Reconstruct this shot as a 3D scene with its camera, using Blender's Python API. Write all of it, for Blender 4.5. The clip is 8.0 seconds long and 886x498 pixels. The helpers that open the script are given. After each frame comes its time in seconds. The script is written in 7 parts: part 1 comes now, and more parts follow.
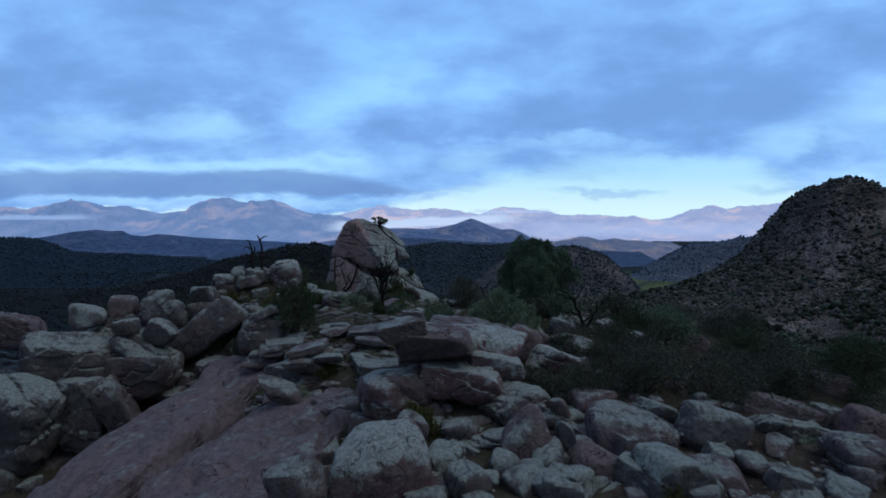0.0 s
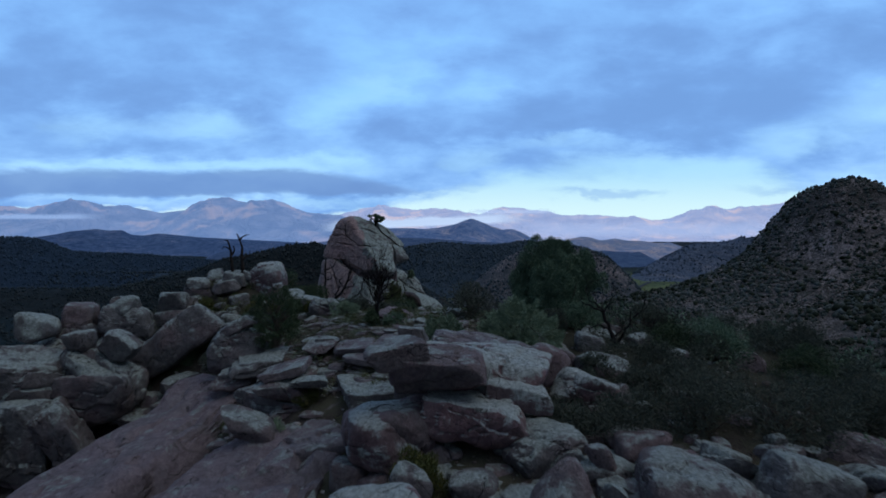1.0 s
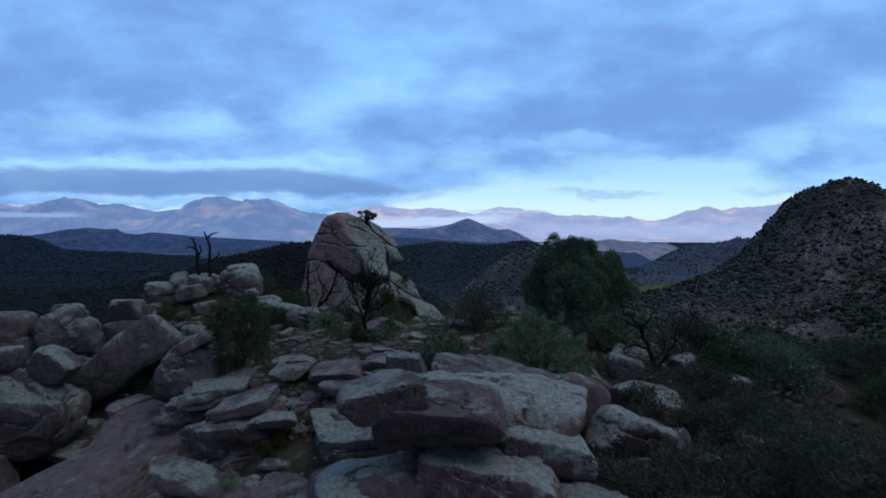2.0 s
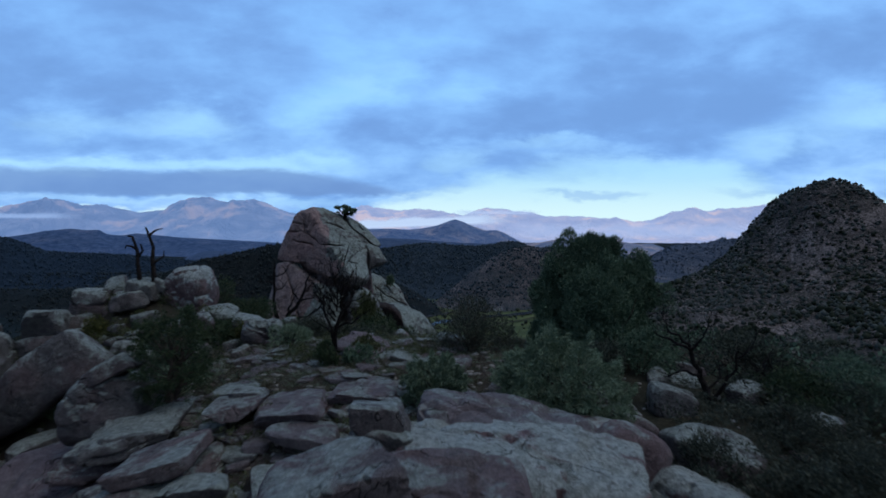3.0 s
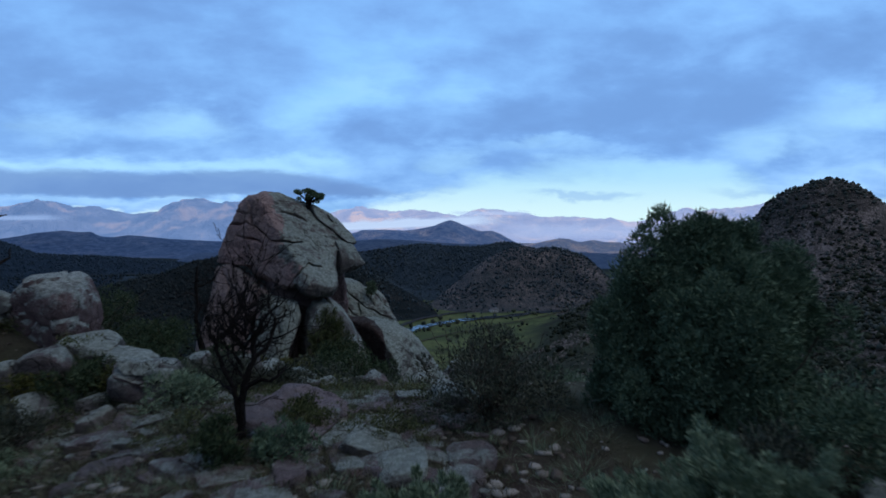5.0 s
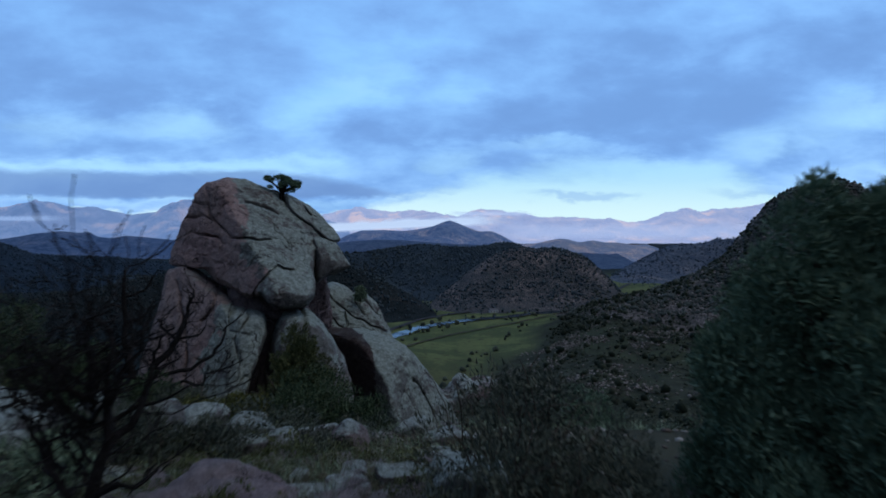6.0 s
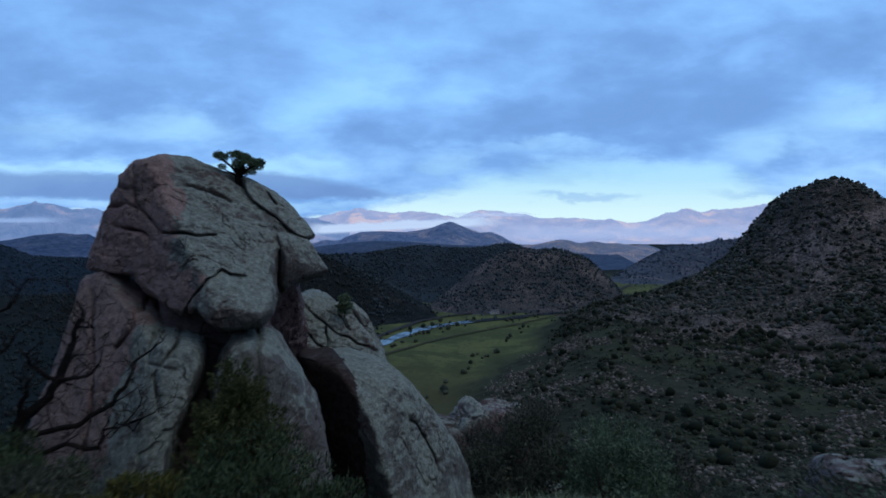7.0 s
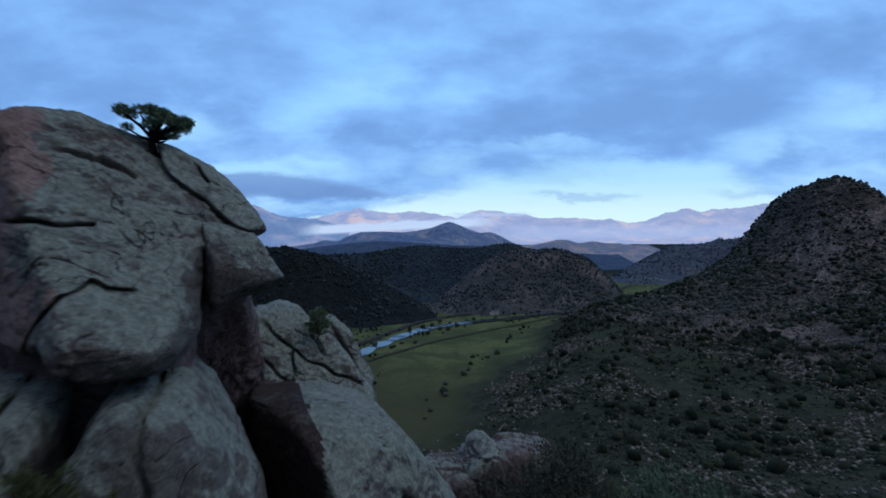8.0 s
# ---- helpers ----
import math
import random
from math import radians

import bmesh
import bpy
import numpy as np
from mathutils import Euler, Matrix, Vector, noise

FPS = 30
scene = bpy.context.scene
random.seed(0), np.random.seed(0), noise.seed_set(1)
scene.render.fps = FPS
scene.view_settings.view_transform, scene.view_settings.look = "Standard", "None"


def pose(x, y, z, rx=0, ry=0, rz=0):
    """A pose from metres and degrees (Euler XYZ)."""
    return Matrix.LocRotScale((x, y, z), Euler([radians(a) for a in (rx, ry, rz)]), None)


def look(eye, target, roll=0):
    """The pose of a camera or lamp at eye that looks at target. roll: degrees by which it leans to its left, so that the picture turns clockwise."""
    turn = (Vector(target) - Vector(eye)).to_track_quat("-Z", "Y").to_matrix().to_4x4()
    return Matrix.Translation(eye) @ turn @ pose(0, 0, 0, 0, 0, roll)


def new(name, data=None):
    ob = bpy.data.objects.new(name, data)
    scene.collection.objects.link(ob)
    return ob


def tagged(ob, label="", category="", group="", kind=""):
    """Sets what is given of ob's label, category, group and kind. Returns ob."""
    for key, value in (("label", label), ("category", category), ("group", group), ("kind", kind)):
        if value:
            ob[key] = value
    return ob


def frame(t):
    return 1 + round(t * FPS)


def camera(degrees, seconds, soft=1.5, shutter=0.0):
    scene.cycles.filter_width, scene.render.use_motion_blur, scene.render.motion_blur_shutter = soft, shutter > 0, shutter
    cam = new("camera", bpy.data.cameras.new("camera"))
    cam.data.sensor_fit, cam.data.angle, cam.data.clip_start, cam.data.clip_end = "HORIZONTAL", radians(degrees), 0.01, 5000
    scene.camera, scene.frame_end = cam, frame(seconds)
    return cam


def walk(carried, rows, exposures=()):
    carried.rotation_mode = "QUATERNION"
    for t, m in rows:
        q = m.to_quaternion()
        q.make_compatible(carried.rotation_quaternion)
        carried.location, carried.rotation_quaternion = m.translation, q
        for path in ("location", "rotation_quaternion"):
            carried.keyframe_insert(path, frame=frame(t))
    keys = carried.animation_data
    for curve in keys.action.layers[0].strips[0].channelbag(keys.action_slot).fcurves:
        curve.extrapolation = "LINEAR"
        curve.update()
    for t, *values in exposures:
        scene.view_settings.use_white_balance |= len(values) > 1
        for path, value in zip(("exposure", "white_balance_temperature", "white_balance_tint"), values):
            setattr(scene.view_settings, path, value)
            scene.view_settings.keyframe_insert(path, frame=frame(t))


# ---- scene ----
cam = camera(78.1, 8.0, 1.75, 0.5)
PATH = [
    (0, (1.041, -0.511, 7.119), (1.04, 1.486, 7.022), -0.1),
    (0.5, (0.95, 1.336, 7.057), (0.948, 3.333, 6.96), -0.1),
    (1, (0.851, 3.305, 6.98), (0.85, 5.302, 6.883), -0.0),
    (1.2, (0.812, 4.119, 6.959), (0.812, 6.117, 6.861), 0.1),
    (2.5, (0.652, 9.28, 6.703), (0.685, 11.277, 6.607), 0.2),
    (3, (0.651, 11.304, 6.566), (0.71, 13.301, 6.472), 0.2),
    (3.5, (0.708, 13.191, 6.49), (0.781, 15.187, 6.394), 0.2),
    (4, (0.72, 14.921, 6.286), (0.798, 16.917, 6.194), -0.0),
    (4.5, (0.786, 16.877, 6.209), (0.861, 18.874, 6.115), 0.1),
    (5.8, (0.882, 21.94, 5.87), (0.963, 23.936, 5.786), -0.1),
    (6, (0.892, 22.811, 5.847), (0.972, 24.807, 5.758), 0.0),
    (6.5, (0.906, 25.034, 5.726), (0.985, 27.03, 5.638), -0.1),
    (7, (0.927, 27.242, 5.591), (1.006, 29.238, 5.506), -0.1),
    (7.5, (0.962, 29.46, 5.482), (1.042, 31.457, 5.397), -0.1),
    (8, (0.947, 31.776, 5.36), (1.028, 33.773, 5.276), -0.2),
]
walk(cam, [(t, look(e, a, r)) for t, e, a, r in PATH])

# ---- light ----
world = bpy.data.worlds.new("sky")
scene.world = world
world.use_nodes = True


class Tree:
    """Short hand for node trees."""

    def __init__(self, tree):
        self.tree = tree
        self.nodes = tree.nodes

    def put(self, kind):
        return self.nodes.new(kind)

    def set_input(self, node, key, value):
        if hasattr(value, "is_linked"):
            self.tree.links.new(value, node.inputs[key])
        else:
            node.inputs[key].default_value = value

    def math(self, op, a, b=0.0, clamp=False):
        node = self.put("ShaderNodeMath")
        node.operation, node.use_clamp = op, clamp
        self.set_input(node, 0, a)
        self.set_input(node, 1, b)
        return node.outputs[0]

    def ramp(self, value, a, b, lo=0.0, hi=1.0):
        node = self.put("ShaderNodeMapRange")
        node.interpolation_type = "SMOOTHSTEP"
        for k, v in enumerate((value, a, b, lo, hi)):
            self.set_input(node, k, v)
        return node.outputs[0]

    def mix(self, fac, a, b, blend="MIX"):
        node = self.put("ShaderNodeMix")
        node.data_type, node.blend_type = "RGBA", blend
        self.set_input(node, 0, fac)
        self.set_input(node, 6, a if hasattr(a, "is_linked") else (*a, 1))
        self.set_input(node, 7, b if hasattr(b, "is_linked") else (*b, 1))
        return node.outputs[2]

    def noise(self, vector, scale, detail=4.0, rough=0.55, warp=0.0):
        node = self.put("ShaderNodeTexNoise")
        if vector is not None:
            self.set_input(node, "Vector", vector)
        self.set_input(node, "Scale", scale)
        self.set_input(node, "Detail", detail)
        self.set_input(node, "Roughness", rough)
        self.set_input(node, "Distortion", warp)
        return node.outputs[0]

    def value_of(self, name):
        node = self.put("ShaderNodeAttribute")
        node.attribute_name = name
        return node.outputs["Fac"]

    def join(self, x, y, z):
        node = self.put("ShaderNodeCombineXYZ")
        for k, v in enumerate((x, y, z)):
            self.set_input(node, k, v)
        return node.outputs[0]

    def split(self, vector):
        node = self.put("ShaderNodeSeparateXYZ")
        self.set_input(node, 0, vector)
        return node.outputs


SUN_HEIGHT, SUN_TURN = radians(60), radians(105)


# openings and banks in the cloud: side, height, half width, half height, amount
CLOUD_GAPS = ((-0.61, 0.100, 0.22, 0.012, 1.0), (-0.33, 0.104, 0.14, 0.016, 1.0), (-0.13, 0.244, 0.06, 0.026, 0.8), (-0.05, 0.284, 0.06, 0.020, 0.5),
              (-0.20, 0.208, 0.05, 0.020, 0.6), (-0.65, 0.170, 0.09, 0.028, 0.7), (-0.42, 0.178, 0.12, 0.03, 0.9), (0.03, 0.230, 0.05, 0.018, 0.5),
              (0.11, 0.235, 0.05, 0.022, 0.4), (0.66, 0.142, 0.07, 0.035, 1.0), (0.82, 0.205, 0.12, 0.05, 0.9), (0.22, 0.150, 0.10, 0.014, 0.7),
              (0.36, 0.112, 0.15, 0.024, 0.9), (0.056, 0.118, 0.07, 0.028, 0.8), (-0.52, 0.043, 0.32, 0.008, 0.8), (-0.22, 0.032, 0.14, 0.010, 0.8))
CLOUD_BANKS = ((-0.61, 0.255, 0.20, 0.06, 0.7), (-0.40, 0.235, 0.16, 0.035, 0.6), (0.14, 0.185, 0.20, 0.035, 0.9), (0.50, 0.220, 0.16, 0.09, 1.0),
               (0.58, 0.095, 0.08, 0.020, 1.0), (0.32, 0.175, 0.22, 0.04, 0.6), (-0.05, 0.185, 0.14, 0.03, 0.6), (-0.55, 0.135, 0.25, 0.018, 0.6), (0.85, 0.30, 0.2, 0.06, 0.5))


def build_sky():
    t = Tree(world.node_tree)
    t.nodes.clear()
    place = t.put("ShaderNodeTexCoord").outputs["Generated"]
    x, y, z = t.split(place)
    up = t.math("MAXIMUM", z, 0.0)
    ahead = t.math("MAXIMUM", y, 0.2)
    side, rise = t.math("DIVIDE", x, ahead), t.math("DIVIDE", up, ahead)
    high = t.math("ADD", up, 0.30)
    cx, cy = t.math("DIVIDE", x, high), t.math("DIVIDE", y, high)
    # broad soft banks, rounded lumps and finer torn edges
    broad = t.noise(t.join(t.math("MULTIPLY", cx, 0.9), t.math("ADD", cy, 3.1), 0.0), 1.15, 4.0, 0.5, 0.1)
    fine = t.noise(t.join(cx, t.math("ADD", cy, 7.3), 0.4), 3.2, 6.0, 0.6, 0.2)
    lump = t.noise(t.join(t.math("MULTIPLY", side, 5.6), t.math("MULTIPLY", rise, 13.0), 7.4), 1.0, 6.0, 0.55, 0.12)
    tear = t.noise(t.join(t.math("MULTIPLY", side, 9.0), t.math("MULTIPLY", rise, 30.0), 1.7), 1.0, 5.0, 0.6, 0.3)
    ws = t.math("ADD", side, t.math("MULTIPLY", t.math("SUBTRACT", lump, 0.5), 0.28))
    we = t.math("ADD", rise, t.math("ADD", t.math("MULTIPLY", t.math("SUBTRACT", fine, 0.5), 0.06), t.math("MULTIPLY", t.math("SUBTRACT", tear, 0.5), 0.045)))

    def spots(rows):
        total = 0.0
        for s0, e0, sw, ew, k in rows:
            a = t.math("MULTIPLY", t.math("SUBTRACT", ws, s0), 1 / sw)
            b = t.math("MULTIPLY", t.math("SUBTRACT", we, e0), 1 / ew)
            d = t.math("ADD", t.math("MULTIPLY", a, a), t.math("MULTIPLY", b, b))
            total = t.math("ADD", total, t.math("MULTIPLY", t.math("POWER", 2.0, t.math("MULTIPLY", d, -1.2)), k))
        return total

    light, dark = spots(CLOUD_GAPS), spots(CLOUD_BANKS)
    cover = t.math("ADD", t.math("MULTIPLY", broad, 0.34), t.math("ADD", t.math("MULTIPLY", fine, 0.26), t.math("MULTIPLY", lump, 0.40)))
    dense = t.math("ADD", t.math("SUBTRACT", cover, t.math("MULTIPLY", light, 0.10)), t.math("MULTIPLY", dark, 0.06))
    sky = t.put("ShaderNodeTexSky")
    sky.sky_type, sky.sun_disc, sky.sun_elevation, sky.sun_rotation = "NISHITA", False, SUN_HEIGHT, SUN_TURN
    gap = t.mix(1.0, t.mix(1.0, sky.outputs[0], (0.08, 0.08, 0.08), "MULTIPLY"), (0.18, 0.485, 0.91), "ADD")
    bank = t.mix(t.ramp(dense, 0.48, 0.64), (0.205, 0.430, 0.885), (0.160, 0.330, 0.71))
    upper = t.mix(t.ramp(dense, 0.31, 0.57), gap, bank)
    upper = t.mix(0.28, upper, (0.215, 0.450, 0.88))
    upper = t.mix(t.math("MULTIPLY", t.ramp(t.math("MULTIPLY", light, t.math("ADD", tear, 0.5)), 0.25, 0.95), 0.30), upper, (0.42, 0.76, 1.0))
    # the clear strip low over the far mountains, wider towards the east
    top = t.math("SUBTRACT", t.ramp(side, -0.20, 0.25, 0.020, 0.105), t.ramp(side, 0.50, 0.75, 0.0, 0.055))
    height = t.math("ADD", rise, t.math("ADD", t.math("MULTIPLY", t.math("SUBTRACT", lump, 0.5), 0.06), t.math("MULTIPLY", t.math("SUBTRACT", tear, 0.5), 0.06)))
    clear = t.math("SUBTRACT", 1.0, t.ramp(height, t.math("MULTIPLY", top, 0.65), t.math("MULTIPLY", top, 1.3)))
    strip = t.mix(t.ramp(rise, 0.0, 0.11), (0.70, 0.95, 1.0), (0.42, 0.76, 1.0))
    lens = spots(((0.30, 0.050, 0.08, 0.008, 1.0), (0.02, 0.060, 0.06, 0.006, 0.5), (0.62, 0.062, 0.10, 0.008, 0.8)))
    strip = t.mix(t.math("MULTIPLY", t.ramp(lens, 0.1, 0.9), 0.5), strip, (0.24, 0.46, 0.86))
    # a flat grey bank low in the west, with a torn upper edge, tapering to the east
    edge = t.math("ADD", rise, t.math("ADD", t.math("MULTIPLY", t.math("SUBTRACT", tear, 0.5), 0.025), t.math("MULTIPLY", t.math("SUBTRACT", lump, 0.5), 0.03)))
    roof = t.ramp(side, -0.30, 0.02, 0.092, 0.052)
    bank_low = t.math("MULTIPLY", t.ramp(edge, 0.044, 0.054), t.math("SUBTRACT", 1.0, t.ramp(t.math("SUBTRACT", edge, roof), -0.008, 0.008)))
    bank_low = t.math("MULTIPLY", bank_low, t.math("SUBTRACT", 1.0, t.ramp(side, -0.10, 0.0)))
    front = t.ramp(y, 0.1, 0.5)
    view = t.mix(t.math("MULTIPLY", clear, front), upper, strip)
    view = t.mix(t.math("MULTIPLY", bank_low, 0.8), view, (0.158, 0.300, 0.62))
    # thick dull cloud overhead and behind
    back = t.mix(t.ramp(cover, 0.36, 0.56), (0.20, 0.275, 0.44), (0.13, 0.185, 0.31))
    back = t.mix(t.ramp(up, 0.05, 0.55), (0.092, 0.117, 0.175), back)
    view = t.mix(t.ramp(up, 0.42, 0.75), view, back)
    whole = t.mix(t.ramp(y, -0.1, 0.5), back, view)
    ground = t.mix(t.ramp(z, -0.06, 0.0), (0.01, 0.012, 0.018), whole)
    glow = t.put("ShaderNodeBackground")
    t.set_input(glow, "Color", ground)
    t.set_input(glow, "Strength", 1.0)
    out = t.put("ShaderNodeOutputWorld")
    t.tree.links.new(glow.outputs[0], out.inputs[0])


build_sky()
sun = new("sun", bpy.data.lights.new("sun", "SUN"))
sun.data.energy, sun.data.angle, sun.data.color = 0.62, radians(50), (0.98, 0.98, 0.97)
sun.matrix_world = look((0, 0, 0), (-math.sin(SUN_TURN), -math.cos(SUN_TURN), -math.tan(SUN_HEIGHT)))
scene.view_settings.exposure = 0.0


# ---- materials ----
def material(name, rough=0.9):
    m = bpy.data.materials.new(name)
    m.use_nodes = True
    t = Tree(m.node_tree)
    shader = m.node_tree.nodes["Principled BSDF"]
    shader.inputs["Roughness"].default_value = rough
    shader.inputs["Specular IOR Level"].default_value = 0.06
    return m, t, shader


def bump(t, shader, height, strength, distance):
    node = t.put("ShaderNodeBump")
    t.set_input(node, "Height", height)
    t.set_input(node, "Strength", strength)
    t.set_input(node, "Distance", distance)
    t.tree.links.new(node.outputs[0], shader.inputs["Normal"])


def granite(name, pink, grey, lichen, share):
    """Weathered granite: warm stone under crisp crusts of pale lichen, black lichen spots, seepage stains and fine grain."""
    m, t, shader = material(name, 0.92)
    shader.inputs["Specular IOR Level"].default_value = 0.2
    place = t.put("ShaderNodeNewGeometry")
    pos, nor = place.outputs["Position"], place.outputs["Normal"]
    luck = t.put("ShaderNodeObjectInfo").outputs["Random"]
    nz = t.split(nor)[2]
    big, mid, small = t.noise(pos, 0.55, 4.0, 0.6, 0.4), t.noise(pos, 3.4, 7.0, 0.68), t.noise(pos, 24.0, 4.0, 0.7)
    stone = t.mix(t.ramp(t.math("ADD", big, t.math("MULTIPLY", luck, 0.25)), 0.42, 0.72), pink, grey)
    stone = t.mix(t.ramp(mid, 0.36, 0.62), t.mix(1.0, stone, (0.70, 0.68, 0.70), "MULTIPLY"), stone)
    stone = t.mix(t.ramp(small, 0.35, 0.7), t.mix(1.0, stone, (0.66, 0.66, 0.68), "MULTIPLY"), stone)
    crust = t.noise(pos, 1.25, 9.0, 0.66, 0.5)
    grow = t.math("ADD", t.math("MULTIPLY", nz, 0.26), t.math("ADD", t.math("MULTIPLY", crust, 1.0), t.math("MULTIPLY", mid, 0.35)))
    grow = t.math("ADD", t.math("ADD", grow, t.math("MULTIPLY", small, 0.16)), t.math("MULTIPLY", luck, 0.12))
    patch = t.ramp(grow, 1.11 - share, 1.24 - share, 0.0, 0.92)
    pale = t.mix(t.ramp(t.noise(pos, 9.0, 6.0, 0.7), 0.40, 0.62), t.mix(1.0, lichen, (0.62, 0.64, 0.62), "MULTIPLY"), lichen)
    colour = t.mix(patch, stone, pale)
    mottle = t.math("MULTIPLY", t.ramp(t.noise(pos, 8.0, 6.0, 0.75), 0.555, 0.63), 0.65)
    colour = t.mix(mottle, colour, (0.10, 0.095, 0.09))
    stain = t.math("MULTIPLY", t.ramp(t.noise(pos, 1.3, 5.0, 0.7, 1.0), 0.56, 0.70), 0.5)
    colour = t.mix(stain, colour, (0.07, 0.065, 0.06))
    speck = t.ramp(t.noise(pos, 60.0, 2.0, 0.5), 0.60, 0.72)
    colour = t.mix(t.math("MULTIPLY", speck, 0.6), colour, (0.09, 0.085, 0.08))
    vein = t.math("ABSOLUTE", t.math("SUBTRACT", t.noise(pos, 0.75, 3.0, 0.5, 1.2), 0.5))
    open_part = t.ramp(t.noise(pos, 0.9, 2.0, 0.5), 0.42, 0.52)
    cleft = t.math("MULTIPLY", t.ramp(vein, 0.002, 0.0075, 1.0, 0.0), open_part)
    colour = t.mix(t.math("MULTIPLY", cleft, 0.8), colour, (0.028, 0.025, 0.023))
    tall = t.math("ADD", t.math("MULTIPLY", mid, 0.9), t.math("ADD", t.math("MULTIPLY", small, 0.25), t.math("MULTIPLY", t.noise(pos, 8.0, 6.0, 0.72), 0.5)))
    tall = t.math("SUBTRACT", tall, t.math("MULTIPLY", cleft, 0.35))
    t.tree.links.new(colour, shader.inputs["Base Color"])
    bump(t, shader, tall, 1.0, 0.17)
    return m


PINK = granite("pink_granite", (0.292, 0.214, 0.210), (0.240, 0.207, 0.200), (0.385, 0.43, 0.40), 0.11)
SMOOTH = granite("smooth_pink_granite", (0.315, 0.252, 0.256), (0.278, 0.246, 0.248), (0.36, 0.40, 0.375), 0.06)
GREY = granite("grey_granite", (0.235, 0.20, 0.192), (0.212, 0.216, 0.205), (0.42, 0.475, 0.435), 0.22)
MIXED = granite("mixed_granite", (0.268, 0.208, 0.202), (0.222, 0.218, 0.209), (0.40, 0.45, 0.415), 0.17)
TOWER_WARM = granite("tower_warm_granite", (0.55, 0.37, 0.335), (0.47, 0.36, 0.325), (0.42, 0.44, 0.40), 0.0)
TOWER_PALE = granite("tower_pale_granite", (0.265, 0.232, 0.215), (0.245, 0.255, 0.232), (0.395, 0.45, 0.405), 0.27)
# real dark water stain plus the shade of a recessed side, put into one colour
STAINED_SHADED = granite("stained_shaded_granite", (0.115, 0.072, 0.066), (0.085, 0.066, 0.062), (0.17, 0.17, 0.16), -0.02)
LICHEN = granite("lichen_granite", (0.335, 0.208, 0.207), (0.29, 0.215, 0.207), (0.50, 0.555, 0.52), 0.27)
STONES = {"s": SMOOTH, "p": PINK, "g": GREY, "m": MIXED, "l": LICHEN}


def plain(name, low, high, scale, rough=0.9, deep=0.3, luck=0.0):
    """Two tones broken up by grain at two sizes."""
    m, t, shader = material(name, rough)
    pos = t.put("ShaderNodeNewGeometry").outputs["Position"]
    a, b = t.noise(pos, scale, 5.0, 0.6), t.noise(pos, scale * 7, 3.0, 0.6)
    v = t.math("ADD", t.math("MULTIPLY", a, 0.65), t.math("MULTIPLY", b, 0.35))
    if luck:
        island = t.put("ShaderNodeNewGeometry").outputs["Random Per Island"]
        v = t.math("ADD", v, t.math("MULTIPLY", t.math("SUBTRACT", island, 0.5), luck))
    t.tree.links.new(t.mix(t.ramp(v, 0.3, 0.7), low, high), shader.inputs["Base Color"])
    if deep:
        bump(t, shader, v, deep, 0.5 / scale)
    return m


def foliage(name, dark, light, tips):
    m, t, shader = material(name, 0.7)
    geo = t.put("ShaderNodeNewGeometry")
    leaf = geo.outputs["Random Per Island"]
    patch = t.noise(geo.outputs["Position"], 2.2, 3.0, 0.6)
    colour = t.mix(t.ramp(t.math("ADD", t.math("MULTIPLY", leaf, 0.5), t.math("MULTIPLY", patch, 0.6)), 0.25, 0.85), dark, light)
    colour = t.mix(t.ramp(leaf, 0.86, 0.95), colour, tips)
    t.tree.links.new(colour, shader.inputs["Base Color"])
    return m


JUNIPER = foliage("juniper_leaf", (0.070, 0.122, 0.082), (0.165, 0.238, 0.152), (0.188, 0.252, 0.162))
SAGE = foliage("grey_green_leaf", (0.12, 0.182, 0.122), (0.255, 0.33, 0.215), (0.295, 0.355, 0.24))
PINE = foliage("pine_needle", (0.036, 0.060, 0.036), (0.080, 0.115, 0.060), (0.11, 0.13, 0.065))
OLIVE = foliage("olive_needle", (0.062, 0.076, 0.038), (0.128, 0.146, 0.064), (0.16, 0.165, 0.07))
SCRUB = foliage("scrub_leaf", (0.052, 0.064, 0.051), (0.102, 0.118, 0.088), (0.13, 0.132, 0.094))
YELLOW = foliage("yellow_green_leaf", (0.055, 0.065, 0.025), (0.11, 0.12, 0.04), (0.19, 0.17, 0.05))
GRASS = foliage("dry_grass", (0.070, 0.072, 0.045), (0.138, 0.135, 0.086), (0.215, 0.20, 0.132))
FAR_SHRUB = plain("far_shrub", (0.036, 0.046, 0.036), (0.086, 0.100, 0.074), 0.9, 0.9, 0.0, 0.5)
DARK_SHRUB = plain("dark_shrub", (0.015, 0.021, 0.014), (0.040, 0.048, 0.031), 0.9, 0.9, 0.0, 0.5)
HILL_SHRUB = plain("hill_shrub", (0.042, 0.053, 0.047), (0.090, 0.104, 0.094), 0.9, 0.9, 0.0, 0.5)
# FOREST, GORGE_PINE and WEST_PINE: distance haze is mixed into the base colour as blue
FOREST = plain("hazed_pine_forest", (0.034, 0.054, 0.068), (0.076, 0.100, 0.112), 0.2, 0.9, 0.0, 0.5)
GORGE_PINE = plain("hazed_gorge_pine", (0.040, 0.062, 0.092), (0.075, 0.10, 0.13), 0.2, 0.9, 0.0, 0.5)
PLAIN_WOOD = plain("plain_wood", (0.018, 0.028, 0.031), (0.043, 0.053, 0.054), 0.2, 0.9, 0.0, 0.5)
WEST_PINE = plain("hazed_western_pine", (0.024, 0.042, 0.062), (0.050, 0.076, 0.102), 0.2, 0.9, 0.0, 0.5)
BARK = plain("juniper_bark", (0.05, 0.04, 0.032), (0.13, 0.105, 0.085), 9.0, 0.95, 0.8)
